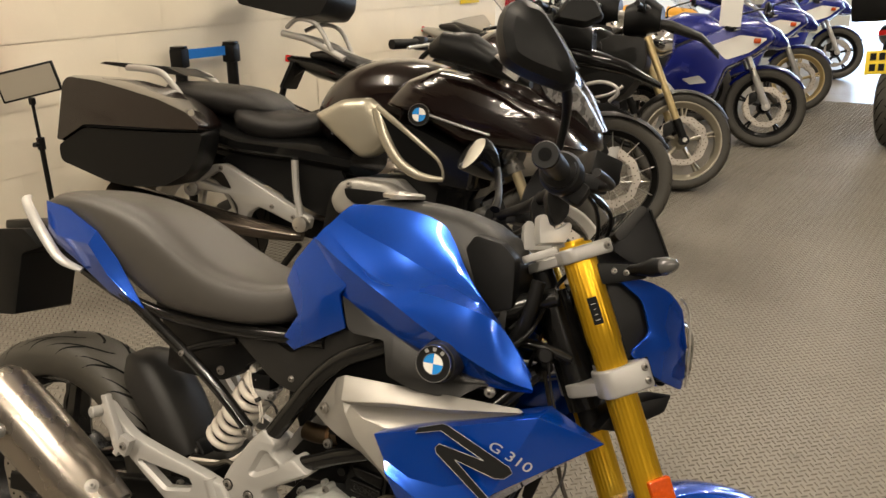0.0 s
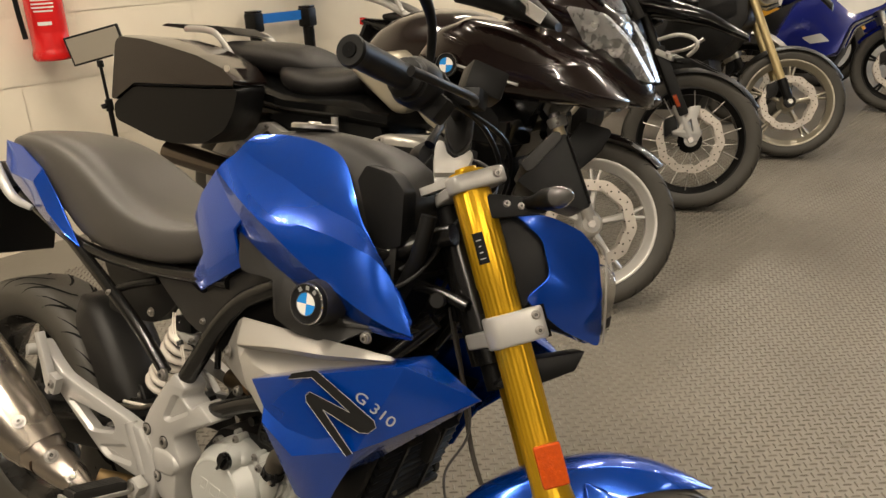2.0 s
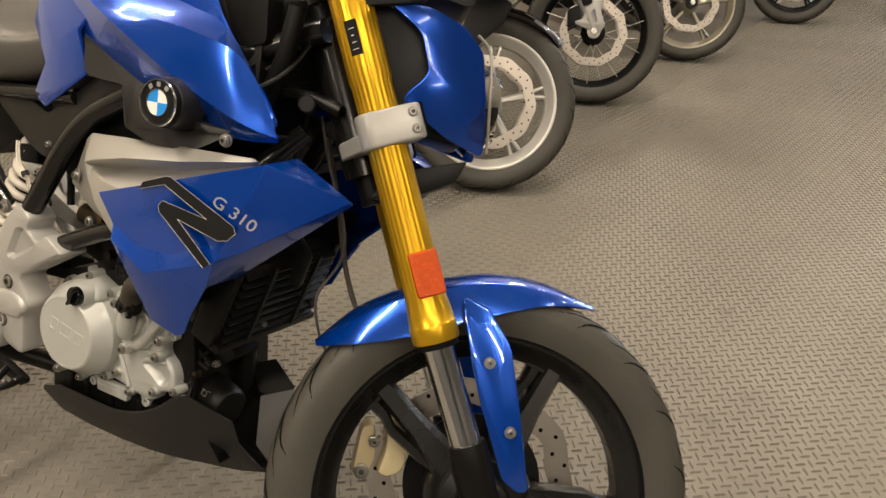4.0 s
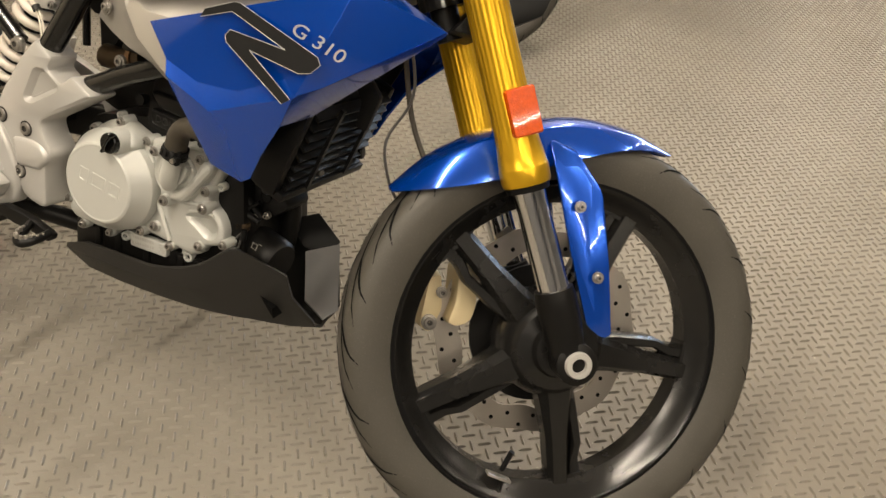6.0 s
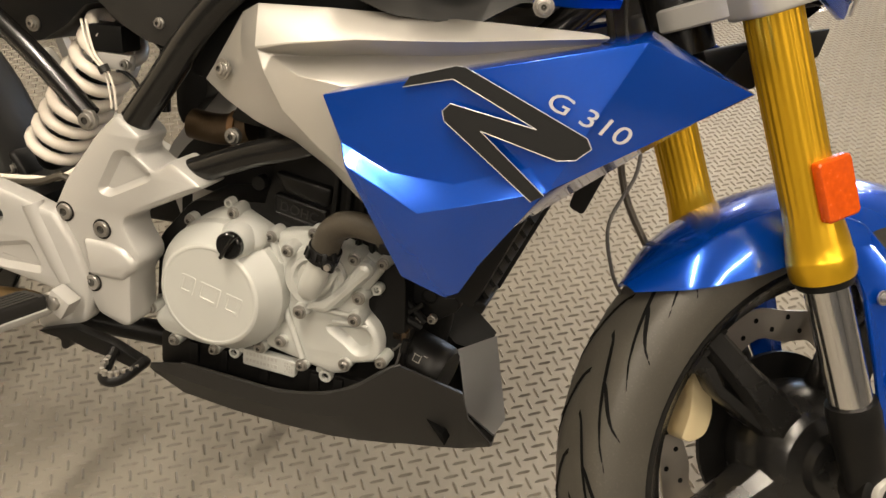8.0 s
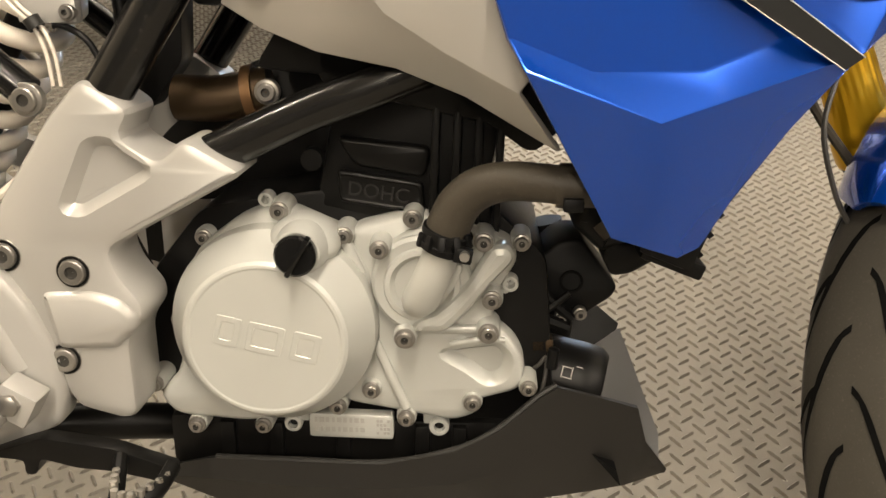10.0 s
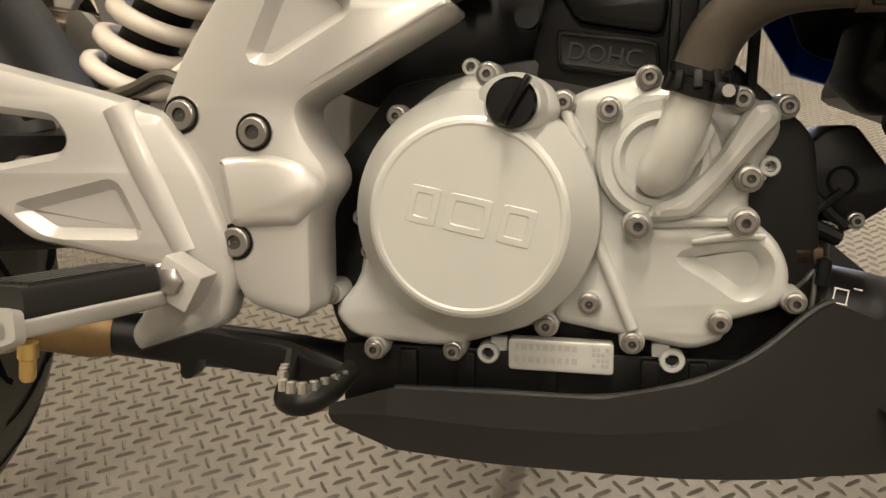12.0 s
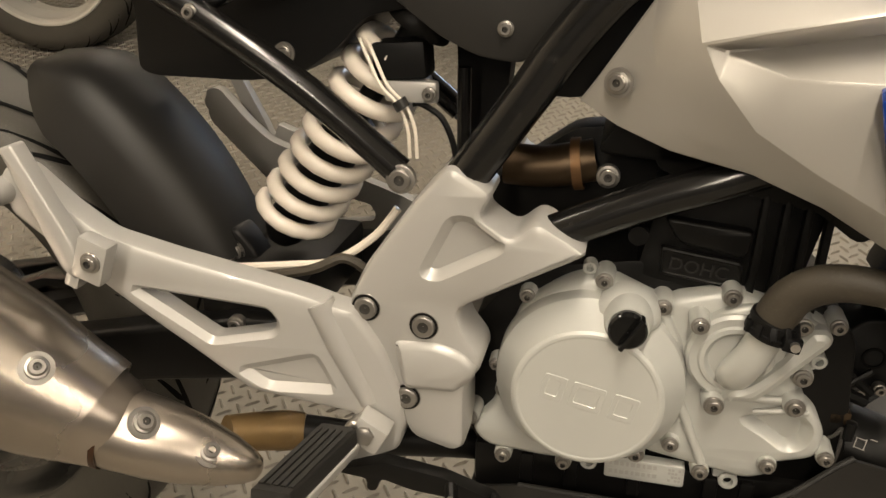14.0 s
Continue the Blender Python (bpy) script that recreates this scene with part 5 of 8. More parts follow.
for x, z, r, lift in ((0.763, 0.441, 0.0075, 0.0), (0.791, 0.436, 0.0075, 0.016), (0.814, 0.455, 0.0075, 0.0), (0.809, 0.367, 0.0085, 0.016), (0.871, 0.369, 0.0085, 0.008), (0.873, 0.395, 0.008, 0.006),
                      (0.903, 0.320, 0.007, 0.0), (0.860, 0.306, 0.0075, 0.0), (0.808, 0.291, 0.0075, 0.0), (0.754, 0.300, 0.0075, 0.0), (0.654, 0.434, 0.007, -0.012), (0.609, 0.316, 0.0075, 0.0), (0.639, 0.279, 0.0075, -0.002),
                      (0.693, 0.280, 0.007, -0.002), (0.866, 0.441, 0.0075, 0.010), (0.894, 0.437, 0.007, -0.004), (0.716, 0.459, 0.0075, 0.0), (0.781, 0.316, 0.0075, 0.002), (0.629, 0.367, 0.006, -0.010), (0.635, 0.345, 0.005, -0.004)):
    part("screw_boss", lathe([(-0.02, r * 1.12), (0.001, r * 1.06), (0.003, r * 0.98)], (x, -0.082 - lift, z), (0, -1, 0), 20), ENGINE_CAST, engine)
    screw(engine, (x, -0.082 - lift - 0.0045, z), r * 0.95)
for x, z, r in ((0.7035, 0.4645, 0.0058), (0.7148, 0.277, 0.0075), (0.8335, 0.2775, 0.0082), (0.8870, 0.4015, 0.0064)):
    part("lug", lathe([(0.0, r), (0.010, r), (0.0112, r * 0.88), (0.0112, r * 0.55), (0.003, r * 0.5), (0.003, 0.0005)], (x, -0.064, z), (0, -1, 0), 24, cap=False), ENGINE_CAST, engine, "bare cast eyelet")
    part("lug_web", box((x + (0.007 if x < 0.8 else -0.007), -0.068, z + (-0.004 if z > 0.35 else 0.006)), (0.012, 0.008, 0.010)), ENGINE_CAST, engine, bevel=0.002)
plate = part("number_plate", pocket_plate(rounded([(0.729, 0.289), (0.797, 0.288), (0.797, 0.267), (0.729, 0.268)], 0.003), -0.068, -0.0785, 0.0008), ENGINE_CAST, engine, "stamped metal plate")
for k in range(2):
    for j in range(9):
        part("stamp_bar", box((0.7345 + 0.0047 * j, -0.0786, 0.2838 - 0.0085 * k), (0.0022 + 0.0008 * ((j * 5 + k) % 3), 0.0005, 0.0042)), CAST, engine)
for k in range(4):
    for j in range(4):
        if (j * 3 + k * 5) % 4 != 2:
            part("stamp_block", box((0.7845 + 0.0028 * j, -0.0786, 0.2838 - 0.0036 * k), (0.0022, 0.0005, 0.0026)), CAST, engine)
part("sump", box((0.76, 0.0, 0.255), (0.30, 0.14, 0.05)), MATT_BLACK, engine, bevel=0.008)
for x in (0.66, 0.70, 0.755, 0.82, 0.85):
    part("sump_web", box((x, -0.071, 0.262), (0.012, 0.008, 0.03)), MATT_BLACK, engine, bevel=0.002)
# coolant hose
hose = thing_part("coolant_hose", bike)
part("hose", tube([(0.8375, -0.115, 0.446), (0.8425, -0.117, 0.462), (0.8495, -0.121, 0.477), (0.862, -0.127, 0.489), (0.880, -0.134, 0.4955), (0.905, -0.142, 0.4965), (0.935, -0.147, 0.495), (0.975, -0.140, 0.500)], [0.0152, 0.0155, 0.0150, 0.0142, 0.0132, 0.0126, 0.0126, 0.0126], 22), HOSE, hose, "dusty black rubber hose")
HD = V(0.006, -0.002, 0.020).normalized()
part("hose_clamp", lathe([(-0.0085, 0.0172), (-0.0080, 0.0180), (-0.0035, 0.0180), (-0.0030, 0.0170), (0.0015, 0.0170), (0.0020, 0.0180), (0.0065, 0.0180), (0.0070, 0.0170), (0.0070, 0.0158), (-0.0085, 0.0158)], (0.8395, -0.1155, 0.4505), HD, 32, closed=True), BLACK, hose, "black ribbed hose clamp")
for k in range(5):
    a = radians(200 + 32 * k)
    q = V(0.8395, -0.1155, 0.4505) + V(math.cos(a), math.sin(a), 0) * 0.0176
    part("clamp_tooth", box(q, (0.005, 0.005, 0.010), m=pose(0, 0, 0, 0, 16, 32 * k + 20)), BLACK, hose, bevel=0.001)
part("clamp_screw", box((0.852, -0.131, 0.443), (0.013, 0.008, 0.011), m=pose(0, 0, 0, 0, 10, 0)), BLACK, hose, bevel=0.002)
part("clamp_pin", lathe([(0, 0.0035), (0.004, 0.0035)], (0.853, -0.135, 0.444), (0, -1, 0), 10), STEEL, hose)
part("hose_clamp", lathe([(-0.008, 0.0146), (0.008, 0.0146), (0.008, 0.0130), (-0.008, 0.0130)], (0.920, -0.145, 0.4957), (1, -0.15, -0.04), 28, closed=True), HOSE, hose)
part("clamp_screw", box((0.921, -0.160, 0.487), (0.013, 0.006, 0.009)), BLACK, hose, bevel=0.002)
# horn-shaped motor cover, oil filter and small things in front of the engine
part("motor_cover", pocket_plate(rounded([(0.905, 0.405), (0.927, 0.425), (0.944, 0.427), (0.975, 0.386), (0.970, 0.377), (0.946, 0.360), (0.928, 0.352), (0.906, 0.372)], 0.006, 3), 0.02, -0.036, 0.003), BLACK, engine, "black moulded motor cover")
part("cover_ring", lathe([(0, 0.0095), (0.0015, 0.0095), (0.0015, 0.0075), (0, 0.0075)], (0.9375, -0.0362, 0.391), (0, -1, 0), 28, closed=True), RECESS_SHADE, engine)
for x, z in ((0.910, 0.400), (0.930, 0.362), (0.945, 0.366)):
    screw(engine, (x, -0.044, z), 0.0055)
part("bracket_arm", tube([(0.905, -0.050, 0.405), (0.915, -0.048, 0.385), (0.938, -0.044, 0.362)], 0.0045, 8), BLACK, engine)
part("bracket_arm", tube([(0.870, -0.050, 0.382), (0.898, -0.052, 0.372), (0.935, -0.046, 0.355)], 0.0055, 8), BLACK, engine)
part("thermostat_housing", pocket_plate(rounded([(0.929, 0.452), (0.937, 0.489), (0.966, 0.481), (0.988, 0.455), (0.980, 0.440), (0.966, 0.436), (0.953, 0.430)], 0.006, 3), -0.02, -0.088, 0.010), BLACK, engine, "black moulded coolant housing")
part("housing_fin", pocket_plate(rounded([(0.958, 0.440), (0.980, 0.440), (0.994, 0.434), (0.996, 0.427), (0.975, 0.414), (0.961, 0.412), (0.953, 0.427)], 0.004, 2), -0.05, -0.082, 0.003), BLACK, engine)
part("housing_ring", lathe([(-0.006, 0.0185), (0.006, 0.0185), (0.006, 0.0165), (-0.006, 0.0165)], (0.962, -0.093, 0.460), (0.6, -0.3, -0.7), 24, closed=True), HOSE, engine)
part("earth_wire", tube([(0.905, -0.060, 0.322), (0.912, -0.064, 0.330), (0.918, -0.062, 0.336), (0.917, -0.066, 0.318), (0.913, -0.070, 0.300)], 0.0016, 8), GREY_CABLE, engine, "thin grey wire")
part("wire_sleeve", lathe([(0, 0.0045), (0.016, 0.0045), (0.017, 0.003)], (0.922, -0.064, 0.328), (0.1, 0, 1), 14), BLACK, engine)
part("sensor_block", box((0.914, -0.055, 0.345), (0.018, 0.014, 0.012)), BRONZE_PIPE, engine, bevel=0.002)
filt = thing_part("oil_filter", bike)
part("can", lathe([(0, 0.026), (0.003, 0.033), (0.045, 0.033), (0.060, 0.032), (0.066, 0.027), (0.067, 0.01)], (0.905, -0.018, 0.306), (1, -0.22, -0.16), 36), MATT_BLACK, filt, "black oil filter canister")
for a, b, c, d in ((0.932, 0.332, 0.0007, 0.009), (0.940, 0.331, 0.0007, 0.009), (0.936, 0.336, 0.008, 0.0007), (0.936, 0.3265, 0.008, 0.0007), (0.946, 0.336, 0.005, 0.0007)):
    part("print_bar", box((a, -0.0548, b - 0.012), (c, 0.001, d), m=pose(0, 0, 0, -20, 10, -12)), SILVER_PAINT, filt)
part("regulator", box((0.972, 0.0, 0.455), (0.055, 0.11, 0.045), m=TILTM), BLACK, engine, bevel=0.008)
part("loom", tube([(0.905, -0.05, 0.31), (0.912, -0.055, 0.335), (0.908, -0.052, 0.36), (0.935, -0.048, 0.385)], 0.003, 8), BLACK, engine)
part("exhaust_header", tube([(0.92, 0.04, 0.42), (0.935, 0.04, 0.33), (0.90, 0.03, 0.25), (0.75, 0.0, 0.228), (0.62, -0.03, 0.25), (0.56, -0.060, 0.266), (0.51, -0.085, 0.277), (0.456, -0.099, 0.286)], 0.0155, 18), MATT_BLACK, bike, "dark heat-stained exhaust header")
part("link_pipe", tube([(0.456, -0.099, 0.286), (0.440, -0.105, 0.288), (0.420, -0.120, 0.294), (0.400, -0.140, 0.302)], [0.0165, 0.0185, 0.0175, 0.016], 18), TARNISHED, bike, "tarnished brass-coloured exhaust link pipe")
# belly pan: thin sides that meet at the keel, open at the top and in front
rings = []
for x, zt, yt, zm, ym, zb, yb in ((0.606, 0.237, 0.078, 0.232, 0.080, 0.226, 0.074), (0.652, 0.2545, 0.090, 0.238, 0.092, 0.212, 0.080), (0.720, 0.2575, 0.096, 0.236, 0.096, 0.207, 0.080), (0.790, 0.2585, 0.098, 0.236, 0.096, 0.205, 0.078), (0.846, 0.272, 0.098, 0.242, 0.095, 0.203, 0.072),
                                 (0.880, 0.289, 0.094, 0.250, 0.090, 0.201, 0.062), (0.912, 0.315, 0.086, 0.256, 0.081, 0.199, 0.050), (0.925, 0.3205, 0.080, 0.258, 0.075, 0.199, 0.044), (0.960, 0.306, 0.067, 0.252, 0.061, 0.199, 0.034), (0.994, 0.291, 0.054, 0.245, 0.046, 0.200, 0.024),
                                 (1.004, 0.257, 0.0485, 0.230, 0.040, 0.201, 0.020), (1.029, 0.217, 0.025, 0.210, 0.020, 0.204, 0.010)):
    far = 1 + 7.5 * max(0, x - 0.912)      # the far side flares outward at the front
    rings.append([V(x, -yt, zt), V(x, -ym, zm), V(x, -yb, zb), V(x, 0, zb - 0.004), V(x, yb, zb), V(x, ym * far, zm), V(x, yt * far, zt)])
pan = part("belly_pan", loft(rings, cap=False, closed=False), GREY_TRIM, bike, "matt black plastic belly pan", angle=24, solid=0.004)
part("pan_lip", tube([(x, -yt - 0.0005, zt) for x, zt, yt in ((0.655, 0.2545, 0.0905), (0.720, 0.2575, 0.096), (0.790, 0.2585, 0.098), (0.846, 0.272, 0.098), (0.880, 0.289, 0.094), (0.912, 0.315, 0.086), (0.925, 0.3205, 0.080))], 0.0026, 8), GREY_TRIM, pan)
part("pan_liner", faces([(0.905, 0.085, 0.315), (0.957, 0.086, 0.340), (1.000, 0.085, 0.304), (0.990, 0.070, 0.280), (0.955, 0.052, 0.292)], [(0, 1, 2, 3, 4)]), BLACK, pan, "black inner flange", solid=0.004)
# lit inner side of the pan: its sheen is put into the grey
part("pan_face", faces([(0.960, 0.050, 0.286), (1.001, 0.084, 0.300), (1.036, 0.034, 0.214), (1.030, 0.0, 0.210), (0.990, 0.010, 0.226)], [(0, 1, 2, 4), (4, 2, 3)]), SHEEN_GREY, pan, "inner side of the pan with its daylight sheen painted grey", solid=0.003)
# near-black wedge in place of the shade in a slot
part("pan_slot_shade", prism([(0.958, 0.252), (0.980, 0.236), (0.984, 0.222)], -0.066, -0.030), RECESS_SHADE, pan)

# ---- frame, pivot plate and hanger ----
frame_part = thing_part("frame", bike)
for s in (-1, 1):
    y = s * 0.108
    part("main_tube", tube([(0.604, y, 0.540), (0.650, y, 0.606), (0.677, y, 0.646), (0.712, y, 0.687), (0.752, y, 0.719), (0.80, y, 0.742), (0.92, y * 0.9, 0.80), (1.06, s * 0.045, 0.86)], 0.0165, 18), FRAME_BLACK, frame_part)
    part("lower_tube", tube([(0.675, y * 0.95, 0.503), (0.745, y * 0.95, 0.535), (0.81, y * 0.95, 0.560), (0.95, y * 0.8, 0.62), (1.07, s * 0.03, 0.74)], 0.0145, 16), FRAME_BLACK, frame_part)
    part("subframe_tube", tube([(0.21, s * 0.108, 0.765), (0.31, s * 0.11, 0.709), (0.414, s * 0.112, 0.650), (0.485, s * 0.112, 0.604), (0.556, s * 0.112, 0.546)], 0.0118, 16), FRAME_BLACK, frame_part)
    part("brace", tube([(0.395, s * 0.106, 0.664), (0.440, s * 0.10, 0.682), (0.500, s * 0.09, 0.700)], 0.008, 12), FRAME_BLACK, frame_part)
    part("seat_rail", tube([(0.05, s * 0.09, 0.80), (0.25, s * 0.10, 0.735), (0.45, s * 0.10, 0.72), (0.70, s * 0.10, 0.735)], 0.012, 12), FRAME_BLACK, frame_part)
    screw(frame_part, (0.559, s * 0.122, 0.543), 0.0115, (0, s, 0), washer=0.0)
    screw(frame_part, (0.398, s * 0.122, 0.661), 0.0065, (0, s, 0))
part("head_spar", tube([(0.98, -0.05, 0.835), (1.095, -0.04, 0.875)], 0.016, 16), FRAME_BLACK, frame_part, "gloss black frame spar")
part("head_spar", tube([(0.98, -0.05, 0.785), (1.06, -0.045, 0.79), (1.13, -0.04, 0.775)], 0.009, 12), FRAME_BLACK, frame_part)
part("wiring", tube([(1.07, -0.07, 0.90), (1.06, -0.075, 0.84), (1.035, -0.07, 0.79), (1.01, -0.06, 0.76)], 0.012, 12), BLACK, frame_part, "taped wiring loom")
part("inlet_pipe", tube([(0.985, -0.075, 0.80), (1.02, -0.08, 0.805)], 0.017, 14), BLACK, frame_part)
part("crash_stub", lathe([(0, 0.012), (0.03, 0.012), (0.032, 0.01)], (1.08, -0.04, 0.775), (0.5, -1, 0.2), 16), MATT_BLACK, frame_part)

PIV = [(0.599, 0.559), (0.632, 0.537), (0.620, 0.520), (0.646, 0.503), (0.664, 0.520), (0.705, 0.496), (0.604, 0.440), (0.609, 0.422), (0.624, 0.402), (0.625, 0.390), (0.612, 0.372), (0.612, 0.312), (0.602, 0.306), (0.566, 0.316), (0.551, 0.350), (0.514, 0.438), (0.531, 0.473), (0.573, 0.532)]
for s in (-1, 1):
    m = None if s < 0 else MIRROR_Y
    part("pivot_plate", pocket_plate(rounded(PIV, 0.009, 3), -0.080, -0.128, 0.006, pockets=[(rounded([(0.600, 0.515), (0.613, 0.516), (0.640, 0.497), (0.588, 0.468), (0.578, 0.470)], 0.008, 3), 0.008)]), CAST, frame_part, "cast aluminium pivot plate", m=m, angle=30)
    part("pivot_bulge", pocket_plate(rounded([(0.552, 0.409), (0.590, 0.411), (0.611, 0.405), (0.622, 0.393), (0.620, 0.381), (0.611, 0.374), (0.605, 0.366), (0.560, 0.364)], 0.007, 3), -0.122, -0.1335, 0.007), CAST, frame_part, m=m)
    for x, z in ((0.530, 0.435), (0.578, 0.424), (0.563, 0.356)):
        part("screw_seat", lathe([(0, 0.0116), (0.0004, 0.0116), (0.0004, 0.0005)], (x, s * 0.1282, z), (0, s, 0), 24, cap=False), MATT_BLACK, frame_part)
        screw(frame_part, (x, s * 0.1276, z), 0.0128, (0, s, 0), deep=0.002)
HANG = [(0.522, 0.436), (0.512, 0.438), (0.485, 0.448), (0.379, 0.477), (0.328, 0.493), (0.300, 0.515), (0.268, 0.548), (0.250, 0.545), (0.252, 0.510), (0.305, 0.462), (0.353, 0.421), (0.392, 0.390), (0.432, 0.357), (0.489, 0.345), (0.522, 0.338), (0.492, 0.297), (0.498, 0.284), (0.512, 0.286), (0.556, 0.304), (0.562, 0.330), (0.560, 0.36), (0.545, 0.40)]
SHEAR = Matrix(((1, 0, 0, 0), (0.14, 1, 0, -0.14 * 0.53), (0, 0, 1, 0), (0, 0, 0, 1)))
for s in (-1, 1):
    m = SHEAR if s < 0 else MIRROR_Y @ SHEAR
    hanger = part("footrest_hanger", pocket_plate(rounded(HANG, 0.008, 3), -0.116, -0.138, 0.006, pockets=[(rounded([(0.428, 0.377), (0.489, 0.392), (0.503, 0.362), (0.448, 0.363)], 0.005, 3), 0.006)],
                                                   holes=[rounded([(0.346, 0.447), (0.452, 0.432), (0.459, 0.421), (0.456, 0.413), (0.405, 0.404)], 0.004, 3)]), CAST, frame_part, "cast aluminium footrest hanger", m=m, angle=30)
    part("rib", tube([(0.494, -0.131, 0.440), (0.510, -0.131, 0.402), (0.533, -0.131, 0.350)], [0.011, 0.0115, 0.010], 14), CAST, frame_part, m=m)
    screw(frame_part, (0.333, s * 0.195, 0.482), 0.0085, (0, s, 0))
    peg = thing_part("footrest", bike)
    along = lambda y: (0.533 - 0.19 * (y - 0.165), 0.003 * (y - 0.165) / 0.09)
    slab = lambda y, pts: [V(along(y)[0] - 0.016 + dx * 0.60, s * y, 0.333 + along(y)[1] + dz) for dx, dz in pts]
    part("peg_body", loft([slab(y, rounded([(-0.027 * k, -0.012), (0.027 * k, -0.012), (0.029 * k, -0.002), (-0.029 * k, -0.002)], 0.003)) for y, k in ((0.148, 0.7), (0.170, 1), (0.225, 1), (0.262, 0.95), (0.268, 0.8))]), CAST, peg, "bare cast peg tray", bevel=0.001)
    part("peg_lip", loft([slab(y, rounded([(-0.030, -0.016 + h), (0.0, -0.020 + h), (0.030, -0.013 + h), (0.029, 0.003 + h), (-0.029, 0.003 + h)], 0.004)) for y, h in ((0.262, 0.0), (0.268, 0.002))]), CAST, peg)
    rubber = part("peg_rubber", loft([slab(y, rounded([(-0.027, -0.003), (0.027, -0.003), (0.025, 0.014), (-0.025, 0.014)], 0.004)) for y in (0.168, 0.200, 0.235, 0.260)]), GREY_TRIM, peg, "dusty ribbed rubber pad")
    for k in range(5):
        part("rib", loft([slab(y, [(-0.022 + 0.0095 * k, 0.013), (-0.0145 + 0.0095 * k, 0.013), (-0.015 + 0.0095 * k, 0.0155), (-0.0215 + 0.0095 * k, 0.0155)]) for y in (0.176, 0.215, 0.254)]), GREY_TRIM, peg)
    part("clevis", box((0.538, s * 0.150, 0.334), (0.028, 0.022, 0.026), m=pose(0, 0, 0, 0, 30, 0)), CAST, peg, bevel=0.003)
    part("clevis_bolt", lathe([(0, 0.0085), (0.005, 0.0085), (0.006, 0.007)], (0.536, s * 0.160, 0.336), (0, s, 0.1), 6), SCREW_STEEL, peg)
    part("peg_pin", lathe([(-0.012, 0.008), (0.012, 0.008), (0.014, 0.006)], (0.528, s * 0.148, 0.336), (0, s, 0.2), 18), STEEL, peg)
    part("feeler", lathe([(0, 0.005), (0.008, 0.005), (0.009, 0.004), (0.018, 0.004), (0.02, 0.003)], (0.513, s * 0.257, 0.322), (-0.1, 0, -1), 14), BRASS, peg, "worn brass feeler stud")
    pp = thing_part("passenger_footrest", bike)
    part("lug", pocket_plate(rounded([(0.2665, 0.566), (0.2785, 0.570), (0.311, 0.505), (0.324, 0.474), (0.315, 0.462), (0.304, 0.472), (0.294, 0.496)], 0.003), s * 0.176, s * 0.191, 0.002), CAST, pp)
    part("clevis", box((0.331, s * 0.186, 0.482), (0.026, 0.016, 0.036), m=pose(0, 0, 0, 0, 20, 0)), CAST, pp, bevel=0.003)
    part("hinge_stop", box((0.312, s * 0.184, 0.466), (0.012, 0.014, 0.018), m=pose(0, 0, 0, 0, 24, 0)), CAST, pp, bevel=0.002)
    part("bush", lathe([(-0.02, 0.011), (0.006, 0.011), (0.008, 0.009), (0.008, 0.005)], (0.248, s * 0.185, 0.528), (-0.3, s, 0), 24), CAST, pp)
# brake pedal
ped = thing_part("brake_pedal", bike)
part("arm", prism(rounded([(0.500, 0.287), (0.548, 0.303), (0.600, 0.296), (0.645, 0.280), (0.640, 0.268), (0.600, 0.277), (0.572, 0.279), (0.545, 0.286), (0.541, 0.272), (0.532, 0.272), (0.533, 0.284)], 0.004, 2), -0.136, -0.150), MATT_BLACK, ped, bevel=0.002)
part("toe_piece", tube([(0.606, -0.150, 0.290), (0.611, -0.170, 0.279), (0.616, -0.186, 0.275), (0.630, -0.189, 0.275), (0.641, -0.175, 0.279), (0.644, -0.150, 0.284)], 0.0052, 10, flat=1.3), MATT_BLACK, ped)
for i, (x, y) in enumerate(((0.607, 0.158), (0.609, 0.166), (0.611, 0.173), (0.613, 0.180), (0.616, 0.186), (0.622, 0.189), (0.629, 0.189), (0.634, 0.185), (0.638, 0.179), (0.642, 0.172), (0.644, 0.164))):
    part("tooth", lathe([(0, 0.0032), (0.006, 0.0028), (0.0065, 0.001)], (x, -y, 0.281 if i > 3 else 0.284), (0, 0, 1), 8), STEEL, ped)
part("return_spring", tube([(0.50, -0.13, 0.29), (0.54, -0.125, 0.31), (0.56, -0.12, 0.33)], 0.005, 10), STEEL, ped)
part("side_stand", tube([(0.70, 0.10, 0.26), (0.70, 0.20, 0.13), (0.70, 0.285, 0.075)], 0.012, 12), MATT_BLACK, bike)
part("stand_foot", box((0.70, 0.297, 0.072), (0.07, 0.05, 0.01), m=pose(0, 0, 0, LEAN_BIKE, 0, 0)), MATT_BLACK, bike, bevel=0.002)

# ---- shock absorber, swing arm, rear wheel ----
shock = thing_part("shock_absorber", bike)
SB, STP = V(0.420, -0.008, 0.464), V(0.537, -0.028, 0.630)
SD = (STP - SB).normalized()
e1 = SD.cross(V(0, 1, 0)).normalized()
e2 = SD.cross(e1)
L, turns = (STP - SB).length, 8.4
pts = []
for i in range(int(turns * 16) + 1):
    a = 2 * math.pi * i / 16
    pts.append(SB + SD * (L * i / (turns * 16)) + (e1 * math.cos(a) + e2 * math.sin(a)) * 0.0325)
part("spring", tube(pts, 0.0074, 12, steps=1), WHITE_SPRING, shock, "white enamelled coil spring")
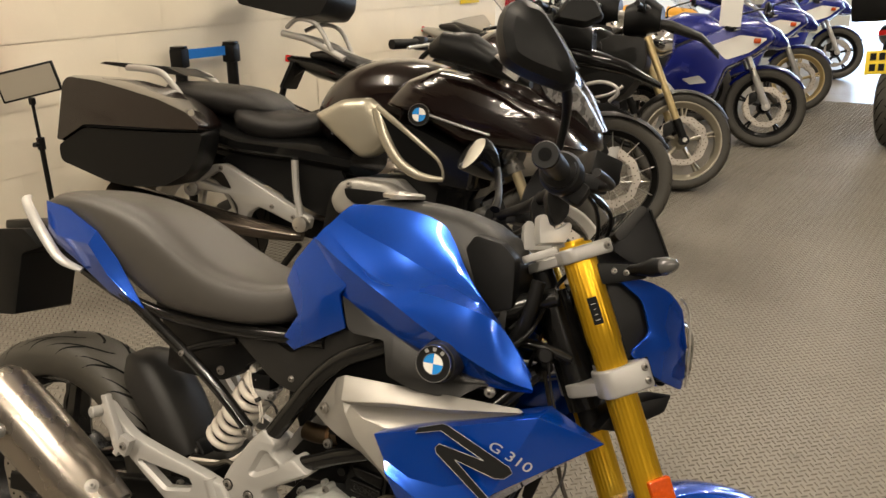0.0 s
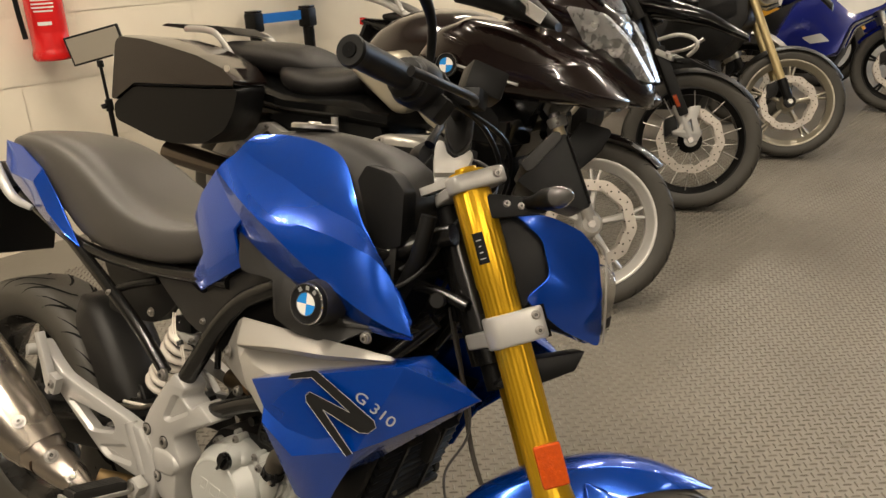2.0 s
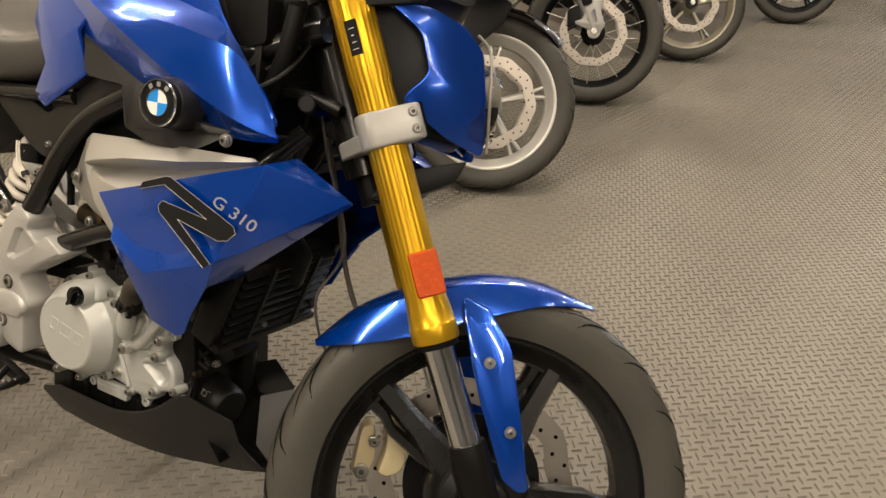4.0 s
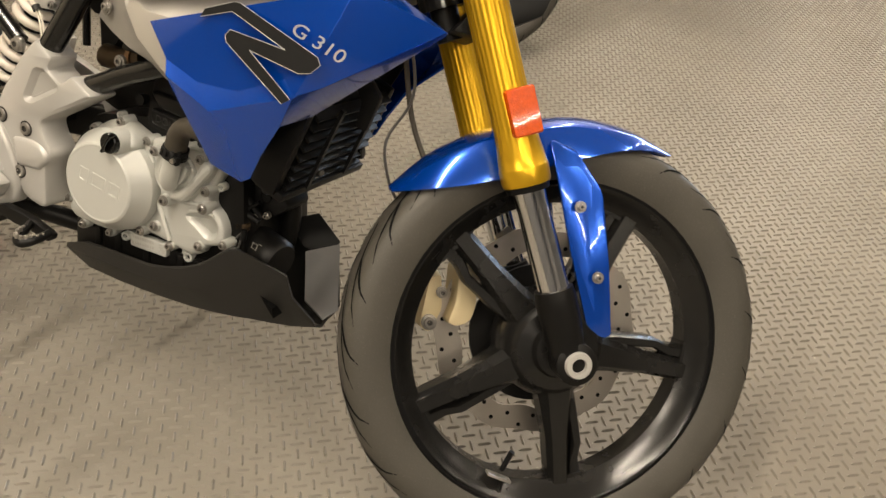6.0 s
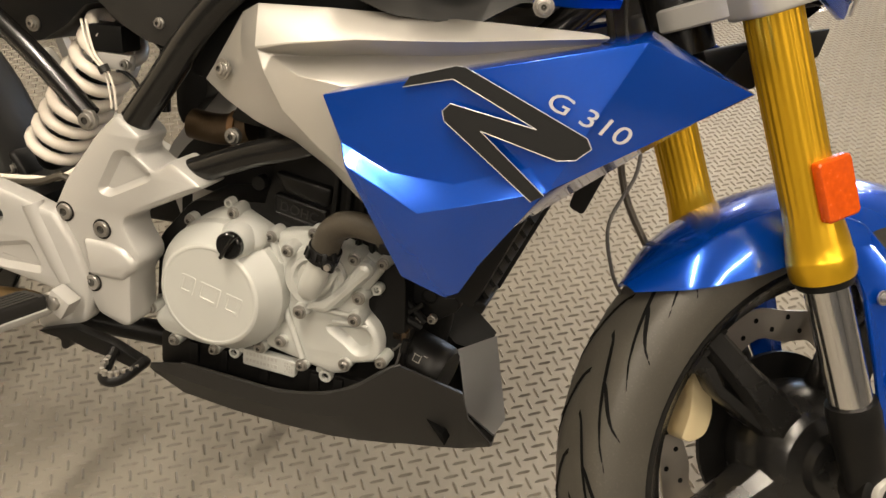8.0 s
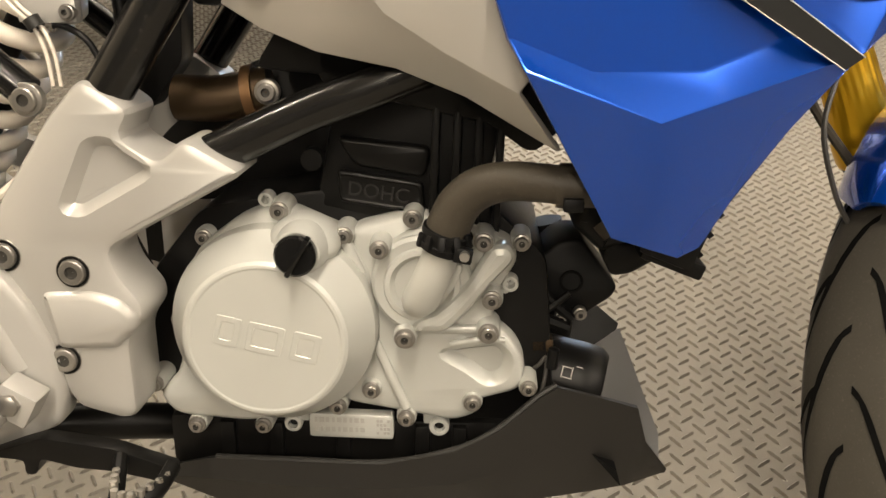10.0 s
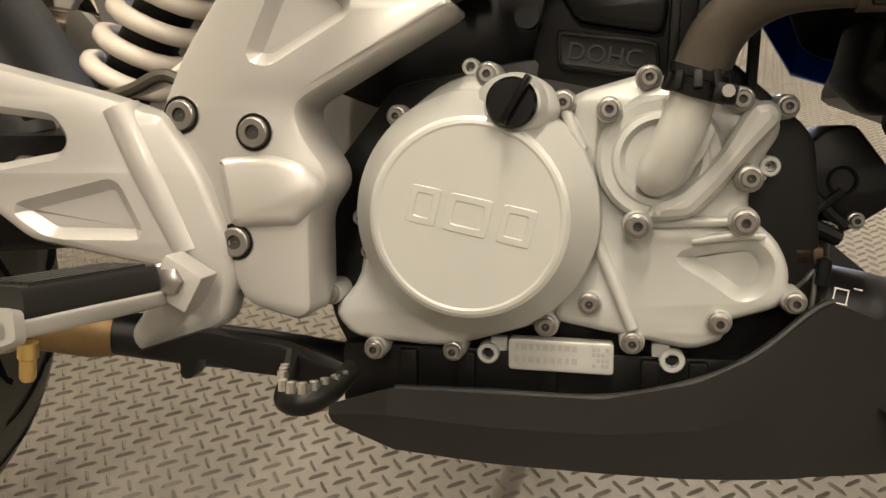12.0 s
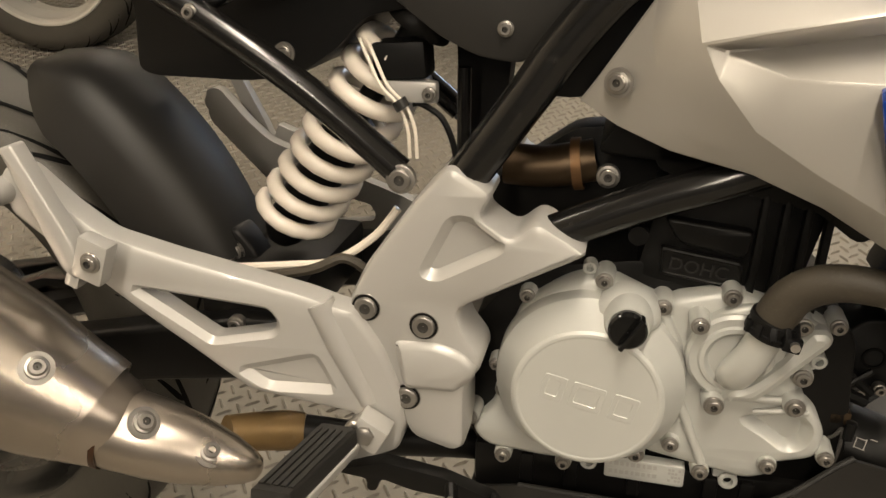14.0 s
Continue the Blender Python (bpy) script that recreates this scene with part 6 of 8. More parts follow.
part("damper", lathe([(-0.03, 0.014), (-0.02, 0.02), (0.02, 0.022), (0.12, 0.022), (0.125, 0.010), (L + 0.02, 0.010), (L + 0.022, 0.03), (L + 0.03, 0.03), (L + 0.05, 0.018)], SB, SD, 28), MATT_BLACK, shock)
part("top_cap", box((0.543, -0.050, 0.622), (0.044, 0.034, 0.030), m=pose(0, 0, 0, 0, -4, 0)), BLACK, shock, bevel=0.004)
part("top_bracket", box((0.552, -0.060, 0.598), (0.044, 0.012, 0.018)), CAST, shock, "cast bracket", bevel=0.004)
screw(shock, (0.568, -0.068, 0.597), 0.006)
for dx in (0, 0.006):
    part("white_wire", tube([(0.511 + dx, -0.064, 0.638), (0.521 + dx, -0.072, 0.622), (0.531 + dx, -0.076, 0.604), (0.545 + dx, -0.075, 0.589), (0.552 + dx, -0.074, 0.570), (0.553 + dx, -0.072, 0.546)], 0.0015, 8), WHITE_SPRING, shock, "dirty white wire")
part("black_wire", tube([(0.553, -0.062, 0.588), (0.560, -0.060, 0.5876), (0.576, -0.060, 0.578), (0.585, -0.060, 0.5605), (0.589, -0.060, 0.5425)], 0.0026, 8), BLACK, shock)
part("wire_tie", lathe([(-0.004, 0.0062), (0.004, 0.0062), (0.004, 0.0045), (-0.004, 0.0045)], (0.547, -0.075, 0.590), (0.5, 0, -0.8), 14, closed=True), GREY_TRIM, shock)
part("stay_rod", tube([(0.587, -0.020, 0.612), (0.587, -0.020, 0.540)], 0.0062, 12), FRAME_BLACK, frame_part)
part("inner_box", prism(rounded([(0.571, 0.640), (0.622, 0.636), (0.616, 0.556), (0.584, 0.515), (0.576, 0.533)], 0.006), 0.02, 0.05), MATT_BLACK, frame_part, bevel=0.003)
part("brake_line", tube([(0.40, -0.085, 0.440), (0.45, -0.088, 0.448), (0.49, -0.088, 0.456), (0.525, -0.085, 0.480), (0.545, -0.082, 0.505)], 0.0036, 8), WHITE_SPRING, shock, "pale sheathed brake line")
part("brake_line", tube([(0.40, -0.105, 0.437), (0.47, -0.10, 0.45), (0.50, -0.095, 0.462), (0.52, -0.09, 0.45)], 0.0045, 8), HOSE, shock)
sw = thing_part("swing_arm", bike)
for s in (-1, 1):
    part("arm", loft([[V(x, s * (yc + dy), zc + dz * k) for dy, dz in rounded([(-0.016, -0.024), (0.016, -0.024), (0.016, 0.024), (-0.016, 0.024)], 0.006)] for x, yc, zc, k in ((0.56, 0.095, 0.385, 1.2), (0.40, 0.105, 0.375, 1.25), (0.2, 0.118, 0.345, 1.0), (0.0, 0.12, 0.30, 0.9), (-0.04, 0.12, 0.295, 0.8))]), MATT_BLACK, sw)
part("cross_beam", box((0.41, 0, 0.40), (0.09, 0.20, 0.05)), MATT_BLACK, sw, bevel=0.01)
part("shock_mount", pocket_plate(rounded([(0.335, 0.40), (0.345, 0.445), (0.370, 0.455), (0.388, 0.43), (0.40, 0.40)], 0.01), 0.0, -0.03, 0.004), MATT_BLACK, sw)
screw(sw, (0.362, -0.034, 0.428), 0.011, washer=0.015)
screw(sw, (0.410, -0.122, 0.402), 0.008)
rear_wheel = cast_wheel(bike, V(0, 0, 0.300), 0.301, 0.152, None, name="rear_wheel", rim_w=0.11, heavy=True)
brake_disc(rear_wheel, V(0, -0.085, 0.300), 0.12)
rings = []
for i in range(15):
    u = i / 14
    a = radians(19 + 39 * u)
    tip = max(0, (u - 0.75) / 0.25)
    ro, ri = 0.396 - 0.004 * u - 0.030 * tip ** 2, 0.318 + 0.030 * tip ** 2
    w = 0.066 * (1 - 0.10 * abs(u - 0.45)) * (1 - 0.30 * tip ** 2)
    rings.append([V(math.cos(a) * r, y * w, 0.300 + math.sin(a) * r) for y, r in ((-1.04, ri), (-1.0, ri * 0.45 + ro * 0.55), (-0.90, ri * 0.18 + ro * 0.82), (-0.62, ro - 0.003), (0, ro + 0.003), (0.62, ro - 0.003), (0.90, ri * 0.18 + ro * 0.82), (1.0, ri * 0.45 + ro * 0.55), (1.04, ri))])
part("rear_hugger", loft(rings), GREY_TRIM, bike, "dark grey rear tyre hugger", angle=50)
# silencer
sil = thing_part("silencer", bike)
A, Bq = V(0.330, -0.205, 0.331), V(0.030, -0.240, 0.548)
ax = (Bq - A).normalized()
n1 = ax.cross(V(0, 1, 0)).normalized()
n2 = ax.cross(n1)
ell = lambda d, a, b, o=V(0, 0, 0): [A + ax * d + o + n1 * math.copysign(abs(math.cos(t)) ** 0.8, math.cos(t)) * a + n2 * math.copysign(abs(math.sin(t)) ** 0.8, math.sin(t)) * b for t in [2 * math.pi * j / 32 for j in range(32)]]
NECK = V(0.005, 0.005, 0.008)
part("can", loft([ell(-0.004, 0.0335, 0.033, NECK), ell(0.004, 0.037, 0.036, NECK), ell(0.05, 0.050, 0.046, NECK * 0.4), ell(0.10, 0.060, 0.053), ell(0.30, 0.064, 0.056), ell(0.36, 0.060, 0.053), ell(0.375, 0.052, 0.046)]), BRUSHED, sil, "brushed stainless silencer can")
part("heat_shield", loft([[p + (p - (A + ax * d + o)).normalized() * 0.005 for p in ell(d, a, b, o)[9:24]] for d, a, b, o in ((0.020, 0.043, 0.041, NECK * 0.8), (0.05, 0.050, 0.046, NECK * 0.4), (0.10, 0.060, 0.053, V(0, 0, 0)), (0.25, 0.064, 0.056, V(0, 0, 0)), (0.345, 0.062, 0.054, V(0, 0, 0)))], cap=False, closed=False), BRUSHED, sil, "brushed steel heat shield", solid=0.003)
CONE_A, CONE_B = V(0.335, -0.200, 0.339), V(0.450, -0.185, 0.306)
cd = (CONE_B - CONE_A).normalized()
k1 = cd.cross(V(0, 1, 0)).normalized()
k2 = cd.cross(k1)
cone = lambda u, r, e=1.0: [CONE_A.lerp(CONE_B, u) + (k1 * math.cos(t) * e + k2 * math.sin(t)) * r for t in [2 * math.pi * j / 36 for j in range(36)]]
part("front_cap", loft([cone(-0.05, 0.033), cone(0.02, 0.0345), cone(0.30, 0.0330), cone(0.55, 0.0290), cone(0.80, 0.0215), cone(0.95, 0.0145), cone(1.02, 0.0090), cone(1.04, 0.003)]), BRUSHED, sil, "brushed steel end cone")
part("seam", loft([cone(-0.045, 0.0362), cone(-0.005, 0.0362)]), SEAM, sil)
part("pressed_crease", tube([CONE_A.lerp(CONE_B, u) + V(0.52, -0.67, 0.52) * r * 0.93 - V(0.5, -0.1, -0.85) * (-0.006) for u, r in ((0.12, 0.0338), (0.32, 0.0325), (0.55, 0.0285))], [0.0008, 0.002, 0.0008], 8), BRUSHED, sil)
for d, q in ((0.27, 0.0),):
    screw(sil, A + ax * d - n2 * 0 + V(0.012, -0.064, 0.004) + V(0, -0.001, 0), 0.010, (0.25, -1, 0.25), washer=0.014, deep=0.004)
for p, d in ((V(0.377, -0.219, 0.362), (0.68, -0.35, 0.6)), (V(0.422, -0.204, 0.332), (0.57, -0.35, 0.7)), (V(0.311, -0.244, 0.416), (0.6, -0.5, 0.6))):
    screw(sil, p, 0.009, d, washer=0.013, deep=0.004)

# ---- seat and tail ----
rings = []
for x, zt, zb, hw in ((-0.055, 0.900, 0.880, 0.055), (-0.02, 0.924, 0.872, 0.078), (0.07, 0.938, 0.850, 0.095), (0.19, 0.932, 0.790, 0.108), (0.28, 0.912, 0.735, 0.120), (0.36, 0.872, 0.722, 0.130), (0.44, 0.832, 0.728, 0.132), (0.52, 0.816, 0.728, 0.122), (0.585, 0.820, 0.736, 0.104), (0.628, 0.835, 0.755, 0.088), (0.645, 0.838, 0.79, 0.080)):
    h = zt - zb
    side = ((0.86, 0.0), (1.0, 0.22), (1.0, 0.58), (0.955, 0.78), (0.86, 0.845), (0.80, 0.865), (0.70, 0.965), (0.45, 0.995), (0.15, 1.0))
    rings.append([V(x, -y * hw, zb + h * k) for y, k in side] + [V(x, y * hw, zb + h * k) for y, k in side[::-1]])
part("seat", loft(rings), SEAT, bike, "grey-black moulded vinyl dual seat", subsurf=2, angle=70)


def tail_side():
    top = [(-0.004, -0.098, 0.908), (0.065, -0.104, 0.902), (0.157, -0.112, 0.866), (0.221, -0.120, 0.821), (0.298, -0.116, 0.726)]
    fold = [(0.020, -0.112, 0.865), (0.056, -0.120, 0.844), (0.154, -0.130, 0.839), (0.213, -0.136, 0.788), (0.262, -0.130, 0.752)]
    low = [(0.010, -0.104, 0.845), (0.049, -0.108, 0.821), (0.117, -0.110, 0.789), (0.197, -0.114, 0.748), (0.271, -0.112, 0.724)]
    return loft([top, fold, low], cap=False, closed=False)


both(tail_side, "tail_panel", BLUE, "metallic blue tail panel", angle=14, solid=0.006, bevel=0.002)
for s in (-1, 1):
    part("grab_rail", tube([(-0.045, s * 0.105, 0.912), (-0.035, s * 0.120, 0.905), (0.0, s * 0.132, 0.878), (0.045, s * 0.134, 0.832), (0.080, s * 0.128, 0.797), (0.125, s * 0.116, 0.781)], [0.007, 0.010, 0.011, 0.011, 0.010, 0.006], 14, flat=0.55), CAST, bike, "silver painted grab rail")
part("underseat_panel", prism(rounded([(0.27, 0.735), (0.314, 0.660), (0.311, 0.606), (0.325, 0.601), (0.411, 0.600), (0.456, 0.606), (0.492, 0.630), (0.515, 0.655), (0.60, 0.672), (0.66, 0.70), (0.60, 0.735)], 0.010), -0.062, 0.062), BLACK, bike, "black plastic under-seat tray", bevel=0.004)
part("airbox", prism(rounded([(0.62, 0.70), (0.66, 0.60), (0.80, 0.62), (0.96, 0.70), (1.0, 0.80), (0.80, 0.86), (0.66, 0.84)], 0.02), -0.085, 0.085), BLACK, bike, bevel=0.01)
part("throttle_body", tube([(0.625, -0.02, 0.532), (0.66, -0.022, 0.532), (0.70, -0.02, 0.540)], 0.018, 18), BRONZE_PIPE, bike, "brown-stained inlet pipe")
part("inlet_clip", lathe([(-0.004, 0.022), (0.004, 0.022), (0.004, 0.020), (-0.004, 0.020)], (0.685, -0.022, 0.536), (1, 0, 0.15), 24, closed=True), RUST, bike)
part("inner_shield", prism(rounded([(0.70, 0.56), (0.83, 0.55), (0.90, 0.50), (0.96, 0.56), (1.02, 0.66), (0.86, 0.66), (0.74, 0.62)], 0.01), -0.072, 0.07), MATT_BLACK, bike, bevel=0.004)
screw(bike, (0.712, -0.085, 0.545), 0.009)
part("inner_guard", prism(rounded([(0.60, 0.50), (0.68, 0.56), (0.82, 0.57), (0.82, 0.46), (0.62, 0.44), (0.57, 0.46)], 0.012), 0.01, 0.05), MATT_BLACK, bike, bevel=0.004)

rear = thing_part("number_plate_holder", bike)
part("undertail", loft([[V(x, s * w, z) for s, z in ((-1, zb), (-1, zt), (1, zt), (1, zb))] for x, w, zt, zb in ((0.12, 0.07, 0.80, 0.77), (-0.02, 0.06, 0.845, 0.81), (-0.12, 0.05, 0.85, 0.82), (-0.2, 0.04, 0.84, 0.82))]), BLACK, rear, bevel=0.006)
part("plate_carrier", prism(rounded([(-0.10, 0.835), (-0.045, 0.80), (-0.10, 0.78), (-0.115, 0.64), (-0.20, 0.63), (-0.20, 0.82)], 0.008), -0.075, 0.075), BLACK, rear, bevel=0.004)


# ---- the other motorcycles of the row ----
def parked(label, fc, psi, lam, wb, group="row of parked motorcycles"):
    h = V(math.cos(radians(psi)), math.sin(radians(psi)), 0)
    o = V(*fc, 0) - h * wb
    return thing("motorcycle", Matrix.Translation(o) @ pose(0, 0, 0, 0, 0, psi) @ pose(0, 0, 0, -lam, 0, 0), label, "motorcycle", group)


def steer_matrix(wb, zf, deg, rake=25):
    k = V(-math.sin(radians(rake)), 0, math.cos(radians(rake)))
    o = V(wb - 0.03, 0, zf)
    return Matrix.Translation(o) @ Matrix.Rotation(radians(deg), 4, k) @ Matrix.Translation(-o)


def mirrored(parent, fn, name, material, label="", **k):
    for m in (None, MIRROR_Y):
        bm = fn()
        if m:
            bm.transform(m)
        part(name, bm, material, parent, label, **k)


def bulge(outline, y_in, y_out, inset=0.02, mid=0.6, skew=0.0):
    """Body panel whose outline swells outward from y_in to y_out."""
    bm = bmesh.new()
    n = len(outline)
    c = V(sum(p[0] for p in outline) / n, sum(p[1] for p in outline) / n)

    def ring(k, y):
        q = skew * (1 - (y - y_in) / (y_out - y_in))
        return [V(c.x + (x - c.x) * k - q * max(0, (x - c.x) / (max(p[0] for p in outline) - c.x)), y, c.y + (z - c.y) * k) for x, z in outline]

    d = y_out - y_in
    return loft([ring(1.0, y_in), ring(1.0, y_in + d * mid), ring(1 - inset * 1.2, y_in + d * 0.86), ring(1 - inset * 4, y_in + d)], bm=bm)


def fork_pair(b, st, axle, top, w, low_mat, up_mat, r=0.024, split=0.45):
    a, t = Vector(axle), Vector(top)
    for s in (-1, 1):
        leg = thing_part("fork_leg", b)
        o = V(0, s * w, 0)
        m = a.lerp(t, split)
        part("slider", lathe([(0, r * 0.9), (0.02, r), ((m - a).length, r), ((m - a).length + 0.004, r * 0.8)], a + o, (t - a).normalized(), 20), low_mat, leg, m=st)
        part("upper_tube", lathe([(0, r * 0.86), ((t - m).length, r * 0.86)], m + o, (t - a).normalized(), 20), up_mat, leg, m=st)
        part("axle_clamp", lathe([(-0.02, 0.03), (0.02, 0.03)], a + o, (0, 1, 0), 18), low_mat, leg, m=st)
        part("axle_nut", lathe([(0, 0.016), (0.012, 0.014)], a + o * 1.24, (0, s, 0), 6), STEEL, leg, m=st)


def arch(c, r, w, a0, a1, thick=0.006, n=12, droop=0.03):
    """Mudguard bent round the wheel at c."""
    rings = []
    for i in range(n + 1):
        u = i / n
        a = radians(a0 + (a1 - a0) * u)
        t = min(1, 0.35 + 3 * u, 0.35 + 3 * (1 - u))
        rings.append([Vector(c) + V(math.cos(a) * (r - droop * abs(v) ** 2), v * w * t, math.sin(a) * (r - droop * abs(v) ** 2)) for v in (-1, -0.8, -0.4, 0, 0.4, 0.8, 1)])
    return loft(rings, cap=False, closed=False)


def body_loft(rows, power=0.85):
    """Rounded body along x: rows of (x, top, bottom, half width)."""
    rings = []
    for x, zt, zb, hw in rows:
        zc, h = (zt + zb) / 2, (zt - zb) / 2
        rings.append([V(x, math.copysign(abs(math.cos(t)) ** power, math.cos(t)) * hw, zc + math.copysign(abs(math.sin(t)) ** power, math.sin(t)) * h) for t in [2 * math.pi * (j + 0.5) / 18 for j in range(18)]])
    return loft(rings)


def wire_wheel(parent, c, R, w, m, rim_r, material, name):
    wl = thing_part(name, parent)
    c = Vector(c)
    tyre("tyre", wl, c, R, w, m, rim_r, 18)
    rw = w * 0.38
    part("rim", lathe([(-rw, rim_r + 0.008), (-rw + 0.01, rim_r - 0.008), (-rw * 0.4, rim_r - 0.02), (rw * 0.4, rim_r - 0.02), (rw - 0.01, rim_r - 0.008), (rw, rim_r + 0.008), (rw, rim_r - 0.01), (rw * 0.4, rim_r - 0.034), (-rw * 0.4, rim_r - 0.034), (-rw, rim_r - 0.01)], c, (0, 1, 0), 64, closed=True), material, wl, m=m)
    part("hub", lathe([(-0.05, 0.04), (-0.04, 0.055), (-0.02, 0.035), (0.02, 0.035), (0.04, 0.055), (0.05, 0.04)], c, (0, 1, 0), 28), material, wl, m=m)
    for i in range(20):
        a = 2 * math.pi * i / 20
        s = -1 if i % 2 else 1
        b = a + (0.35 if (i // 2) % 2 else -0.35)
        part("wire_spoke", tube([c + V(math.cos(b) * 0.05, s * 0.036, math.sin(b) * 0.05), c + V(math.cos(a) * (rim_r - 0.02), s * rw * 0.8, math.sin(a) * (rim_r - 0.02))], 0.0026, 6), STEEL, wl, m=m)
    return wl


def emblem(parent, c, axis, r, m=None):
    c, ax = Vector(c), Vector(axis).normalized()
    em = thing_part("emblem", parent)
    part("emblem_base", lathe([(-0.006, r), (0.003, r)], c, ax, 32), DECAL, em, m=m)
    q = ax.to_track_quat("Z", "Y").to_matrix()
    for i in range(4):
        pts = [V(0, 0)] + [V(r * 0.62 * math.cos(a), r * 0.62 * math.sin(a)) for a in [math.pi / 2 * (i + j / 6) for j in range(7)]]
        part("quarter", loft([[c + q @ V(p.x, p.y, h) for p in pts] for h in (0.002, 0.005)]), EMBLEM_BLUE if i % 2 else WHITE, em, m=m)
    part("outer_ring", lathe([(0.003, r * 1.02), (0.006, r), (0.006, r * 0.94), (0.003, r * 0.92)], c, ax, 32, closed=True), CHROME, em, m=m)


def handlebar(b, st, x, z, half, drop=0.0, back=0.08, mirrors=True, head=(0.05, 0.30, 0.17)):
    hb = thing_part("handlebar", b)
    part("bar", tube([(x - back, -half, z - drop), (x, -half * 0.4, z), (x, half * 0.4, z), (x - back, half, z - drop)], 0.011, 10), MATT_BLACK, hb, m=st)
    for s in (-1, 1):
        g0, g1 = V(x - back, s * half, z - drop), V(x - back * 0.45, s * half * 0.68, z - drop * 0.5)
        part("grip", tube([g0, g1], 0.017, 12), BLACK, hb, m=st)
        part("lever", tube([g1 + V(0.05, 0, 0), g0 + V(0.06, 0, -0.01)], 0.006, 8), CAST, hb, m=st)
        part("switch_gear", box(g1, (0.045, 0.05, 0.045)), BLACK, hb, m=st, bevel=0.008)
        if mirrors:
            mi = thing_part("rear_view_mirror", b)
            h = V(x + head[0] - 0.06, s * (head[1] + 0.02), z + head[2])
            part("stalk", tube([g1 + V(0.01, 0, 0.02), g1 + V(0.02, 0, 0.09), h], 0.006, 8), BLACK, mi, m=st)
            part("mirror_shell", body_loft([(h.x - 0.012, h.z + 0.035, h.z - 0.035, 0.07), (h.x + 0.0, h.z + 0.04, h.z - 0.04, 0.075), (h.x + 0.025, h.z + 0.02, h.z - 0.02, 0.04)]), BLACK, mi, m=Matrix.Translation((0, h.y, 0)) if st is None else st @ Matrix.Translation((0, h.y, 0)))


# dark brown tourer with hard cases
tour = parked("dark brown touring motorcycle with hard side cases", (-0.875, 2.748), 6.3, 10, 1.42)
ST2 = steer_matrix(1.42, 0.3, 24)
wl = cast_wheel(tour, V(1.41, 0, 0.295), 0.295, 0.12, ST2, 5, 0.222, BRIGHT_RIM, name="front_wheel", split=0.05)
brake_disc(wl, V(1.41, -0.062, 0.295), 0.155, ST2), brake_disc(wl, V(1.41, 0.062, 0.295), 0.155, ST2)
cast_wheel(tour, V(-0.10, 0, 0.30), 0.305, 0.17, None, 5, 0.222, BRIGHT_RIM, name="rear_wheel")
fork_pair(tour, ST2, (1.41, 0, 0.295), (1.262, 0, 0.625), 0.095, SILVER_PAINT, BRONZE, 0.0235)
bridge = thing_part("fork_bridge", tour)
part("plate", box((1.262, 0, 0.632), (0.058, 0.150, 0.024), m=pose(0, 0, 0, 0, 24, 0)), CAST, bridge, "bare cast fork bridge", m=ST2, bevel=0.006)
for s in (-1, 1):
    part("clamp_block", lathe([(-0.018, 0.030), (-0.015, 0.033), (0.015, 0.033), (0.018, 0.030)], (1.262, s * 0.095, 0.630), (-0.41, 0, 0.91), 24), CAST, bridge, "cast pinch clamp", m=ST2)
    part("top_cap", lathe([(0.016, 0.020), (0.030, 0.020), (0.034, 0.016), (0.034, 0.0005)], (1.262, s * 0.095, 0.630), (-0.41, 0, 0.91), 20, cap=False), STEEL, bridge, m=ST2)
    for z in (-0.008, 0.008):
        screw(bridge, (1.262, s * 0.129, 0.630 + z), 0.006, (0, s, 0), m=ST2)
part("mudguard", arch((1.41, 0, 0.295), 0.328, 0.085, 140, 44), BROWN, tour, "dark brown front mudguard", m=ST2, solid=0.006)
part("front_inner", prism(rounded([(1.00, 0.36), (1.04, 0.62), (1.12, 0.74), (1.30, 0.76), (1.22, 0.64), (1.15, 0.52), (1.11, 0.36)], 0.02), -0.17, 0.17), GLOSS_BLACK, tour, bevel=0.01)
part("wheel_flap", prism(rounded([(1.26, 0.40), (1.30, 0.56), (1.345, 0.640), (1.45, 0.615), (1.42, 0.54), (1.35, 0.47), (1.30, 0.36)], 0.02), -0.128, -0.116), BLACK, tour, "black plastic wheel flap", m=ST2, bevel=0.004)
part("fork_box", box((1.20, -0.10, 0.46), (0.08, 0.07, 0.11), m=pose(0, 0, 0, 0, -28, 0)), BLACK, tour, m=ST2, bevel=0.014)
CASE_LOW = [(-0.424, 0.636), (-0.300, 0.712), (0.10, 0.716), (0.260, 0.722), (0.236, 0.635), (0.190, 0.562), (0.084, 0.506), (-0.08, 0.492), (-0.18, 0.502), (-0.414, 0.572)]
CASE_LID = [(-0.388, 0.878), (-0.360, 0.902), (-0.217, 0.890), (-0.100, 0.868), (0.070, 0.832), (0.198, 0.788), (0.262, 0.740), (0.256, 0.722), (0.10, 0.718), (-0.285, 0.714), (-0.405, 0.642), (-0.424, 0.646)]
